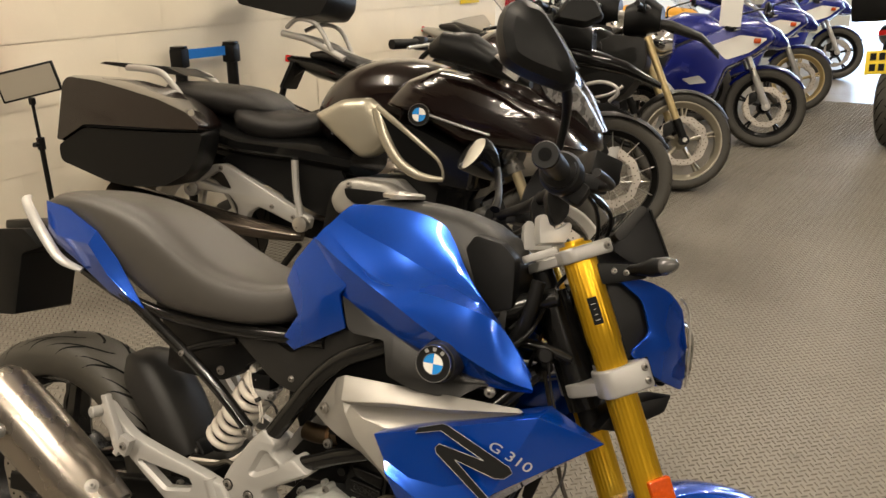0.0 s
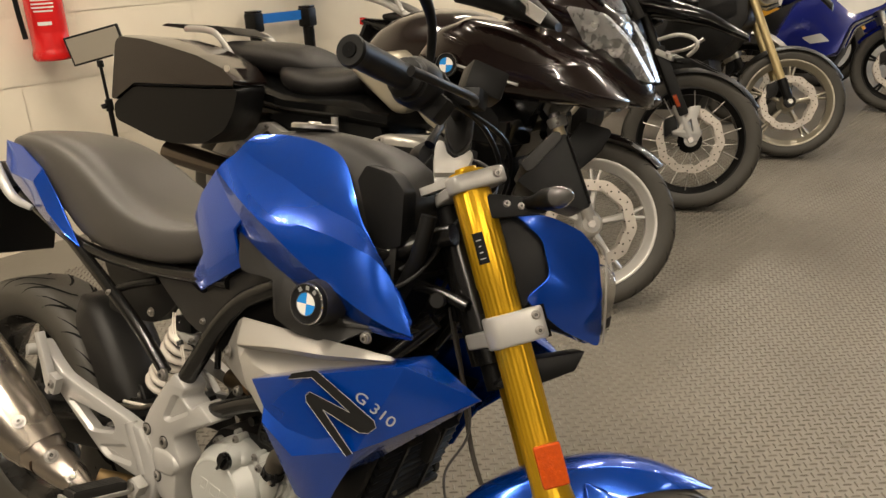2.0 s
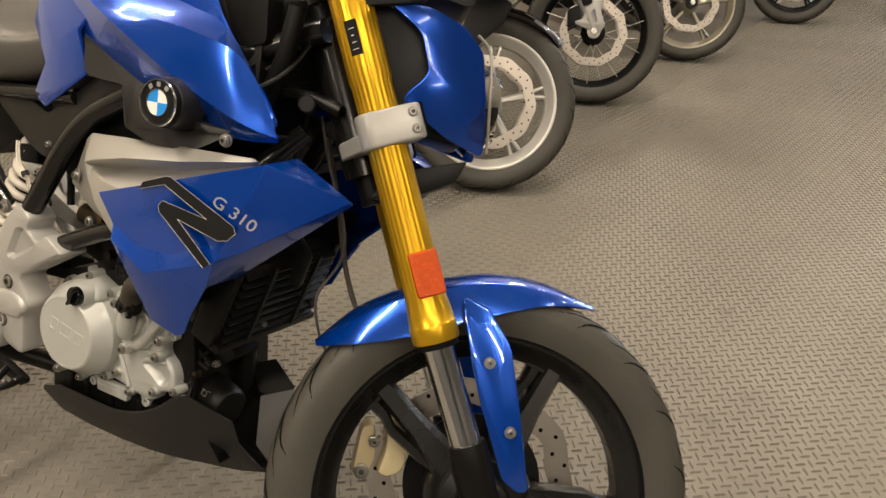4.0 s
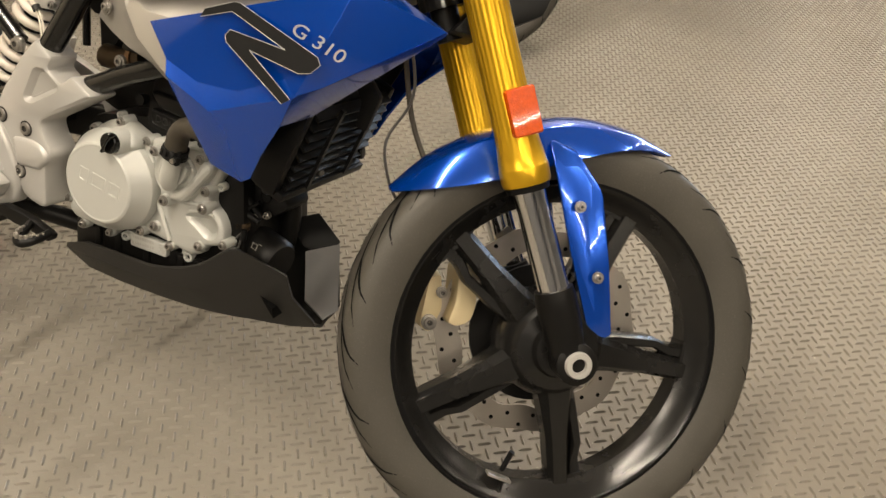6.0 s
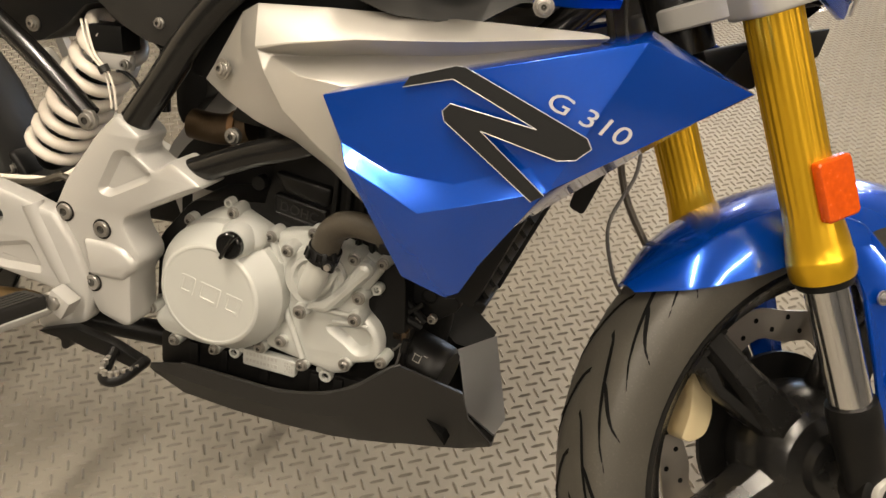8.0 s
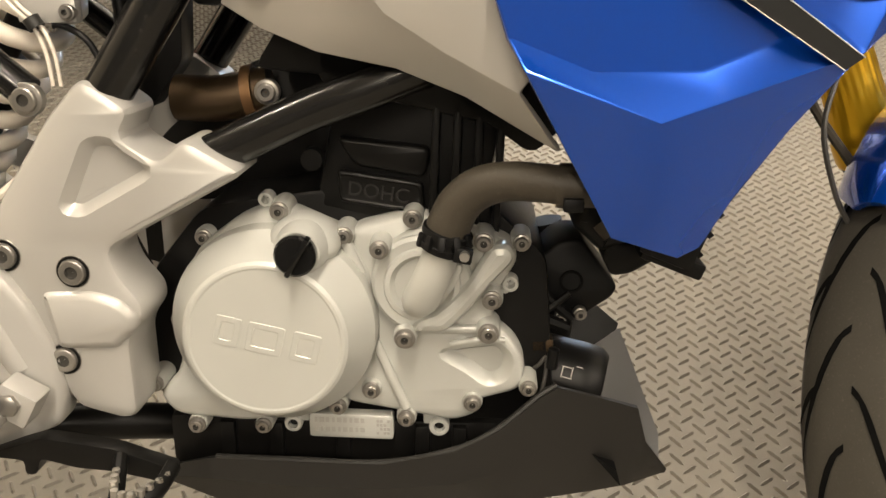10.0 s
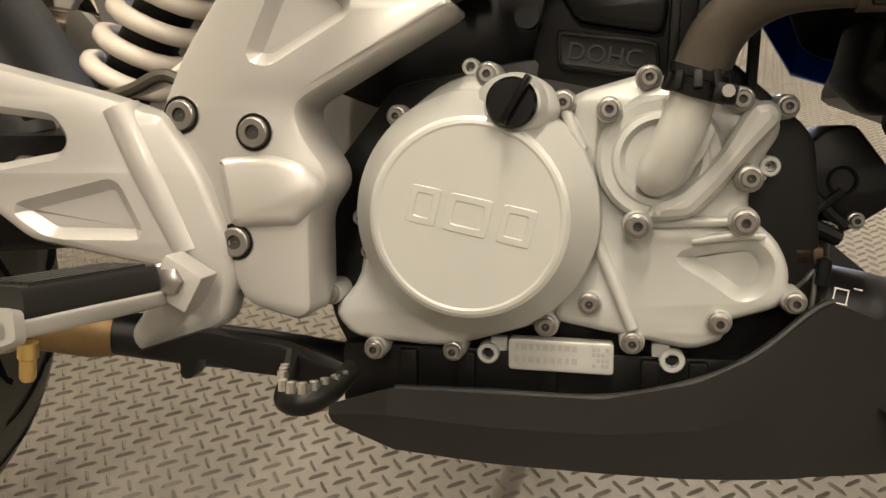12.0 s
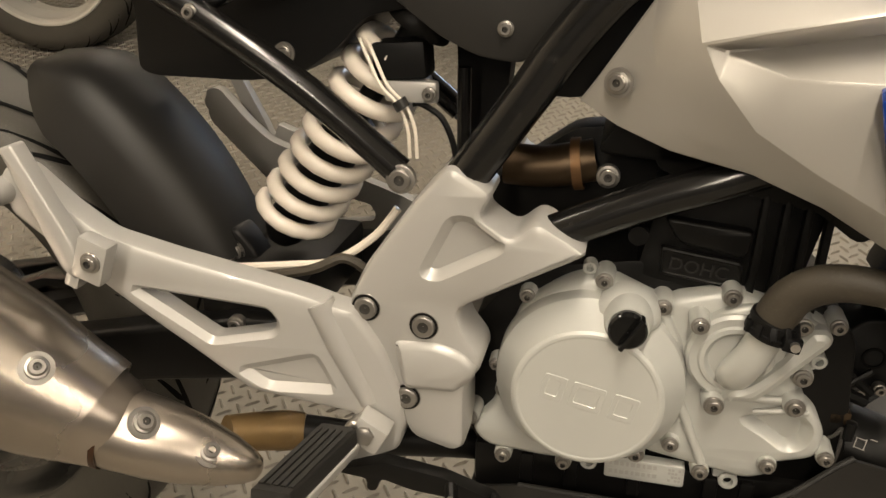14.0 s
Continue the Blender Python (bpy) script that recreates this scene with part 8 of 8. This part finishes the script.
            part("crash_bar", tube([(0.70, s * 0.16, 0.30), (0.95, s * 0.32, 0.36), (1.12, s * 0.34, 0.55), (1.16, s * 0.20, 0.80)], 0.011, 10), STEEL, b)
    else:
        part("headlight", body_loft([(wb - 0.26, 0.98, 0.82, 0.07), (wb - 0.16, 1.0, 0.80, 0.10), (wb - 0.10, 0.97, 0.83, 0.08)]), CHROME, b, "bright headlight")
        part("radiator_cowl", prism(rounded([(0.70, 0.50), (0.80, 0.80), (1.0, 0.92), (1.20, 0.90), (1.22, 0.74), (1.10, 0.56), (0.98, 0.50)], 0.03), -0.16, 0.16), MATT_BLACK, b, bevel=0.012)
        part("instrument_cowl", body_loft([(wb - 0.40, 1.10, 0.92, 0.10), (wb - 0.28, 1.17, 0.92, 0.12), (wb - 0.18, 1.10, 0.92, 0.11)]), BLACK, b, "black instrument cowl")
        part("beak", body_loft([(wb - 0.35, 1.04, 0.95, 0.09), (wb - 0.12, 1.02, 0.95, 0.10), (wb + 0.06, 0.95, 0.90, 0.07), (wb + 0.17, 0.84, 0.80, 0.03)]), second, b, "black high beak")
        handlebar(b, st, wb - 0.32, zf + 0.74, 0.40, 0.02, 0.08, mirrors=mirrors, head=(0.10, 0.38, 0.18))
    return b, st


adv, ST3 = other_bike("gloss black adventure motorcycle with wire wheels and a top box", (-0.945, 3.96), 8, 10, 1.51, 14, GLOSS_BLACK, MATT_BLACK, CAST, MATT_BLACK, "adventure", True, 0.318, 0.25)
part("fork_reflector", box((1.43, -0.128, 0.49), (0.022, 0.008, 0.06), m=pose(0, 0, 0, 0, -25, 0)), ORANGE, adv, "orange fork reflector", m=ST3, bevel=0.002)
for k in (-1, 1):
    part("fork_bridge", box((1.385, k * 0.10, 0.705), (0.085, 0.06, 0.026), m=pose(0, 0, 0, 0, 22, 0)), CAST, adv, "bare cast fork bridge", bevel=0.006)
    screw(adv, (1.40, k * 0.132, 0.704), 0.007, (0, k, 0))
    part("guard_wing", prism(rounded([(1.40, 0.690), (1.49, 0.695), (1.635, 0.625), (1.55, 0.650)], 0.006), k * 0.072, k * 0.090), BLACK, adv, bevel=0.003)
part("engine_bar", tube([(1.36, -0.15, 0.77), (1.45, -0.18, 0.79), (1.52, -0.19, 0.775), (1.54, -0.19, 0.74), (1.50, -0.17, 0.70)], 0.009, 12), CAST, adv, "pale tubular engine bar")
part("engine_bar", tube([(1.42, -0.14, 0.715), (1.50, -0.16, 0.735), (1.56, -0.16, 0.775)], 0.008, 12), STEEL, adv)
part("top_box", bulge(rounded([(-0.50, 1.13), (-0.20, 1.07), (-0.02, 1.075), (0.03, 1.15), (0.02, 1.40), (-0.50, 1.42)], 0.03), -0.20, 0.20, 0.01), BLACK, adv, "black top box")
for s in (-1, 1):
    part("rack_tube", tube([(-0.25, s * 0.11, 1.02), (-0.16, s * 0.15, 1.06), (-0.05, s * 0.15, 1.03), (0.03, s * 0.14, 0.90)], 0.012, 10), CAST, adv, "silver rack tube")
    part("rack_beam", tube([(-0.28, s * 0.10, 0.99), (-0.10, s * 0.12, 0.95), (0.10, s * 0.13, 0.86)], 0.018, 10), CAST, adv)
part("plate", box((-0.26, 0, 0.77), (0.02, 0.18, 0.16), m=pose(0, 0, 0, 0, 25, 0)), BLACK, adv, "black number plate back", bevel=0.004)
part("price_card", box((1.02, -0.30, 1.02), (0.14, 0.004, 0.20), m=pose(0, 0, 0, 0, 0, 8)), PAPER, adv, "white paper price card")
en, ST4 = other_bike("black dual-sport motorcycle with gold forks and pale wheels", (-0.78, 5.08), 4, 10, 1.45, 18, GLOSS_BLACK, CHAMPAGNE, MATT_BLACK, GOLD_DULL, "naked", False, 0.30, 0.235, GREY_TRIM)
sp, ST5 = other_bike("blue and white sports motorcycle with a full fairing", (-0.42, 6.58), 4, 10, 1.40, 8, DEEP_BLUE, MATT_BLACK, CAST, STEEL, "sport")
part("price_card", box((1.10, -0.30, 0.95), (0.15, 0.004, 0.20), m=pose(0, 0, 0, 0, 0, 8)), PAPER, sp, "white paper price card")
other_bike("blue sports motorcycle with gold wheels", (-0.27, 8.25), 4, 10, 1.40, 5, DEEP_BLUE, GOLD_DULL, CAST, STEEL, "sport")
other_bike("dark blue sports motorcycle at the end of the row", (0.02, 10.7), 4, 10, 1.40, 8, DEEP_BLUE, MATT_BLACK, CAST, STEEL, "sport")
other_bike("silver motorcycle set back between its neighbours", (-1.22, 5.84), 4, 10, 1.40, 5, SILVER_PAINT, MATT_BLACK, MATT_BLACK, STEEL, "naked", second=SILVER_PAINT)
other_bike("yellow and white sports motorcycle set back in the row", (-1.05, 7.42), 4, 10, 1.40, 5, YELLOW_PAINT, MATT_BLACK, MATT_BLACK, STEEL, "sport", second=WHITE)
opp, ST8 = other_bike("black motorcycle with a yellow rear plate across the aisle", (0.95, 8.35), 72, 8, 1.40, 0, GLOSS_BLACK, MATT_BLACK, MATT_BLACK, STEEL, "naked", group="motorcycles across the aisle", mirrors=False)
yp = part("rear_plate", box((-0.36, 0, 0.66), (0.008, 0.22, 0.17), m=pose(0, 0, 0, 0, 18, 0)), YELLOW, opp, "yellow rear number plate", bevel=0.002)
for k in range(2):
    for j in range(3):
        part("plate_bar", box((-0.366 + 0.022 * (0.5 - k), -0.06 + 0.06 * j, 0.70 - 0.075 * k), (0.004, 0.04, 0.05), m=pose(0, 0, 0, 0, 18, 0)), DECAL, yp)
part("top_case", bulge(rounded([(-0.40, 0.95), (0.0, 0.93), (0.02, 1.18), (-0.40, 1.2)], 0.03), -0.20, 0.20, 0.01), BLACK, opp, "black top case")

# ---- things along the wall ----
ext = thing("fire_extinguisher", ROOM @ pose(0.11, 0.02, 0.84), "red fire extinguisher with a printed label hanging on the wall", "fire extinguisher")
part("cylinder", lathe([(0.0, 0.075), (0.008, 0.083), (0.03, 0.085), (0.045, 0.080), (0.05, 0.079), (0.46, 0.079), (0.50, 0.066), (0.53, 0.03), (0.54, 0.022)], (0, 0, 0), (0, 0, 1), 36), RED, ext, "red enamelled cylinder")
part("valve", lathe([(0.54, 0.02), (0.58, 0.02), (0.585, 0.012)], (0, 0, 0), (0, 0, 1), 20), BRASS, ext)
part("squeeze_handle", box((0, -0.05, 0.61), (0.025, 0.14, 0.02)), BLACK, ext, bevel=0.005)
part("hose", tube([(0, 0.03, 0.57), (0.02, -0.10, 0.52), (0.03, -0.125, 0.30), (0.03, -0.115, 0.10)], 0.011, 10), BLACK, ext)
lab = bmesh.new()
loft([[V(math.cos(a) * 0.0798, math.sin(a) * 0.0798, z) for a in [radians(-95 + 10 * j) for j in range(18)]] for z in (0.12, 0.44)], cap=False, closed=False, bm=lab)
part("label", lab, RED, ext, solid=0.0006)
for k, (z, h, a0, a1, mt_) in enumerate(((0.40, 0.03, -60, 10, YELLOW), (0.345, 0.012, -60, 10, WHITE), (0.295, 0.035, -30, 0, WHITE), (0.25, 0.006, -60, 5, WHITE), (0.235, 0.006, -60, 5, WHITE), (0.22, 0.006, -60, 5, WHITE), (0.205, 0.006, -55, 0, WHITE), (0.15, 0.014, -50, -10, WHITE))):
    part("label_bar", loft([[V(math.cos(a) * 0.0812, math.sin(a) * 0.0812, zz) for a in [radians(a0 + (a1 - a0) * j / 8) for j in range(9)]] for zz in (z, z + h)], cap=False, closed=False), mt_, ext, solid=0.0006)
part("wall_bracket", box((-0.095, 0, 0.40), (0.03, 0.05, 0.12)), MATT_BLACK, ext, bevel=0.004)

led = thing("light_stand", pose(-3.02, 2.40, 0), "thin black tripod stand carrying a flat rectangular lamp panel", "light stand")
part("pole", tube([(0.015, 0, 0.02), (0.0, 0, 0.62)], 0.011, 12), MATT_BLACK, led)
part("upper_pole", tube([(0.0, 0, 0.60), (-0.01, 0, 0.80)], 0.007, 12), MATT_BLACK, led)
part("collar", lathe([(0, 0.017), (0.05, 0.017), (0.052, 0.012)], (0.0, 0, 0.61), (0, 0, 1), 16), BLACK, led)
part("knob", lathe([(0, 0.011), (0.02, 0.011)], (0.0, -0.015, 0.635), (0, -1, 0), 12), BLACK, led)
part("tilt_joint", box((-0.01, 0, 0.815), (0.022, 0.022, 0.03)), BLACK, led, bevel=0.005)
LM = pose(-0.015, 0, 0.895, 0, -12, 40)
part("lamp_frame", box((0, 0, 0), (0.24, 0.022, 0.125)), BLACK, led, m=LM, bevel=0.005)
part("diffuser", box((0, -0.0125, 0), (0.222, 0.003, 0.108)), PANEL, led, "unlit grey diffuser", m=LM)
for a in (30, 150, 270):
    part("leg", tube([(0.01, 0, 0.35), (0.01 + 0.13 * math.cos(radians(a)), 0.13 * math.sin(radians(a)), 0.16), (0.01 + 0.27 * math.cos(radians(a)), 0.27 * math.sin(radians(a)), 0.008)], 0.008, 8), MATT_BLACK, led)


def barrier(x, y, yaw):
    b = thing("barrier_post", pose(x, y, 0, 0, 0, yaw), "black retractable belt barrier post standing by the wall", "barrier post", "belt barrier posts")
    part("base", lathe([(0, 0.16), (0.012, 0.16), (0.03, 0.12), (0.04, 0.035)], (0, 0, 0), (0, 0, 1), 32), BLACK, b)
    part("post", lathe([(0.03, 0.031), (0.84, 0.031)], (0, 0, 0), (0, 0, 1), 24), MATT_BLACK, b)
    part("belt_head", box((0, 0, 0.885), (0.075, 0.075, 0.10)), BLACK, b, bevel=0.012)
    part("head_cap", box((0, 0, 0.94), (0.066, 0.066, 0.012)), GLOSS_BLACK, b, bevel=0.004)
    return b


barrier(-3.10, 3.38, 10), barrier(-3.02, 3.70, 10)
bm = box((-3.06, 3.54, 0.90), (0.003, 0.27, 0.05), m=pose(0, 0, 0, 0, 0, -14))
belt = link("barrier_belt", bm, BELT)
tagged(belt, "taut blue webbing belt between two black posts", "barrier belt")

# printed posters on the wall behind the row
def poster(name, y0, y1, z0, z1, material, label):
    t = thing(name, ROOM, label, "poster")
    part("sheet", box((0.006, (y0 + y1) / 2, (z0 + z1) / 2), (0.006, y1 - y0, z1 - z0)), material, t, bevel=0.001)
    return t


RED_POSTER, YELLOW_POSTER = (4.92, 5.50, 0.95, 1.50), (4.12, 4.42, 1.01, 1.42)
red = poster("poster", *RED_POSTER, RED, "red wall poster with yellow stripes")
ry0, ry1, rz0, rz1 = RED_POSTER
for k in range(3):
    part("stripe", box((0.011, ry0 + (ry1 - ry0) * (0.25 + 0.25 * k), (rz0 + rz1) / 2), (0.003, (ry1 - ry0) * 0.10, (rz1 - rz0) * 0.7)), YELLOW, red)
yel = poster("poster", *YELLOW_POSTER, YELLOW, "yellow wall poster with dark print")
yy0, yy1, yz0, yz1 = YELLOW_POSTER
for k in range(3):
    part("print_bar", box((0.011, (yy0 + yy1) / 2, yz0 + (yz1 - yz0) * (0.25 + 0.25 * k)), (0.003, (yy1 - yy0) * 0.7, (yz1 - yz0) * 0.07)), DECAL, yel)


# ---- blocks of the painted wall ----
JOINT, COURSE, LONG = 0.003, 0.2925, 0.60
wall_west_m = ROOM
BLOCKS = {}


def block_mesh(w, h, key):
    if key not in BLOCKS:
        bm = bmesh.new()
        nx, nz, d = 5, 3, 0.018
        grid = [[bm.verts.new((d + noise.noise(V(i * 1.7 + key[1], j * 2.3, key[1] * 3.1)) * 0.0035 - (0.0025 if i in (0, nx) or j in (0, nz) else 0), -w / 2 + w * i / nx, -h / 2 + h * j / nz)) for j in range(nz + 1)] for i in range(nx + 1)]
        for i in range(nx):
            for j in range(nz):
                f = bm.faces.new((grid[i][j], grid[i + 1][j], grid[i + 1][j + 1], grid[i][j + 1]))
                f.smooth = True
        me = bpy.data.meshes.new("block")
        bm.to_mesh(me)
        bm.free()
        me.materials.append(MASONRY)
        BLOCKS[key] = me
    return BLOCKS[key]


for row in range(7):
    z = 0.145 + COURSE * (row - 0.5)
    for col in range(11):
        y = -1.6 + LONG * col + (LONG / 2 if row % 2 else 0)
        ob = new("block", block_mesh(LONG - JOINT, COURSE - JOINT, (0, (row * 3 + col) % 6)))
        ob.parent = wall_west
        ob.matrix_parent_inverse = Matrix()
        ob.location = (-0.0195, y, z)
        ob.rotation_euler = (random.uniform(-0.004, 0.004), 0, random.uniform(-0.004, 0.004))

# ---- raised studs of the rubber floor ----
PITCH = 0.0300
STUD_TURN = radians(-9.5)
ux, uy = V(math.cos(STUD_TURN), math.sin(STUD_TURN)), V(-math.sin(STUD_TURN), math.cos(STUD_TURN))
SO = V(-1.0516, 1.2547)
HALF = [(-0.0125, 0.0, 0.0), (-0.0080, 0.0024, 0.0), (0.0080, 0.0024, 0.0), (0.0125, 0.0, 0.0), (0.0080, -0.0024, 0.0), (-0.0080, -0.0024, 0.0), (-0.0075, 0.0, 0.0034), (0.0075, 0.0, 0.0034)]
STUD_FACES = [(0, 6, 1), (1, 6, 7, 2), (2, 7, 3), (3, 7, 4), (4, 7, 6, 5), (5, 6, 0)]


def stud_verts(a):
    c, s = math.cos(a), math.sin(a)
    return [(x * c - y * s, x * s + y * c, z) for x, y, z in HALF]


STUD_A, STUD_B = stud_verts(STUD_TURN + radians(45)), stud_verts(STUD_TURN - radians(45))
spots = []
ir = ROOM.inverted()
for i in range(-95, 170):
    for j in range(-80, 340):
        for e, kind_ in ((0.0, 0), (0.5, 1)):
            p = SO + ux * (PITCH * (i + e)) + uy * (PITCH * (j + e))
            if -2.95 < p.x < 2.5 and -0.45 < p.y < (5.4 if p.x < -0.6 else 9.0) and p.x > -2.95 + 0.12 * (p.y - 2.3) and (p.y < 3.6 or p.x > -1.5):
                spots.append((p.x, p.y, kind_))
near = sorted(spots, key=lambda q: (q[0] + 1.05) ** 2 + (q[1] - 1.05) ** 2)
rest = near[300:]
meshes = []
for k, vs in enumerate((STUD_A, STUD_B)):
    me = bpy.data.meshes.new("stud")
    me.from_pydata(vs, [], STUD_FACES)
    me.materials.append(FLOOR)
    meshes.append(me)
for x, y, k in near[:300]:
    ob = new("stud", meshes[k])
    ob.parent = floor
    ob.matrix_parent_inverse = ir
    ob.location = (x, y, 0.0)
vs, fs = [], []
for n, (x, y, k) in enumerate(rest):
    src = STUD_B if k else STUD_A
    vs.extend((x + a, y + b, c) for a, b, c in src)
    fs.extend(tuple(8 * n + i for i in f) for f in STUD_FACES)
me = bpy.data.meshes.new("floor_studs")
me.from_pydata(vs, [], fs)
me.materials.append(FLOOR)
studs = new("floor_studs", me)
studs.parent = floor
studs.matrix_parent_inverse = ir
tagged(studs, "raised chequer-plate studs moulded in the rubber floor", kind="stuff")

# crumbs of grit and dust lying on the floor
GRIT = mat("pale_grit", (0.30, 0.26, 0.21), 0.8, 0.0, 0.5, 40)
vs, fs = [], []
for n in range(420):
    x, y = random.uniform(-2.4, 1.6), random.uniform(0.35, 4.2)
    r = random.uniform(0.0007, 0.0019) * (1.7 if n % 23 == 0 else 1)
    k = len(vs)
    for dx, dy, dz in ((1, 0, 0.5), (0.2, 0.9, 0.6), (-0.9, 0.4, 0.5), (-0.6, -0.8, 0.6), (0.5, -0.8, 0.5), (0, 0, 1.3), (0, 0, 0)):
        vs.append((x + dx * r * random.uniform(0.7, 1.2), y + dy * r * random.uniform(0.7, 1.2), max(0, dz * r)))
    for i in range(5):
        fs.append((k + i, k + (i + 1) % 5, k + 5))
        fs.append((k + (i + 1) % 5, k + i, k + 6))
me = bpy.data.meshes.new("floor_grit")
me.from_pydata(vs, [], fs)
me.materials.append(GRIT)
grit = new("floor_grit", me)
tagged(grit, "pale crumbs of grit scattered on the rubber floor", "grit", kind="stuff")
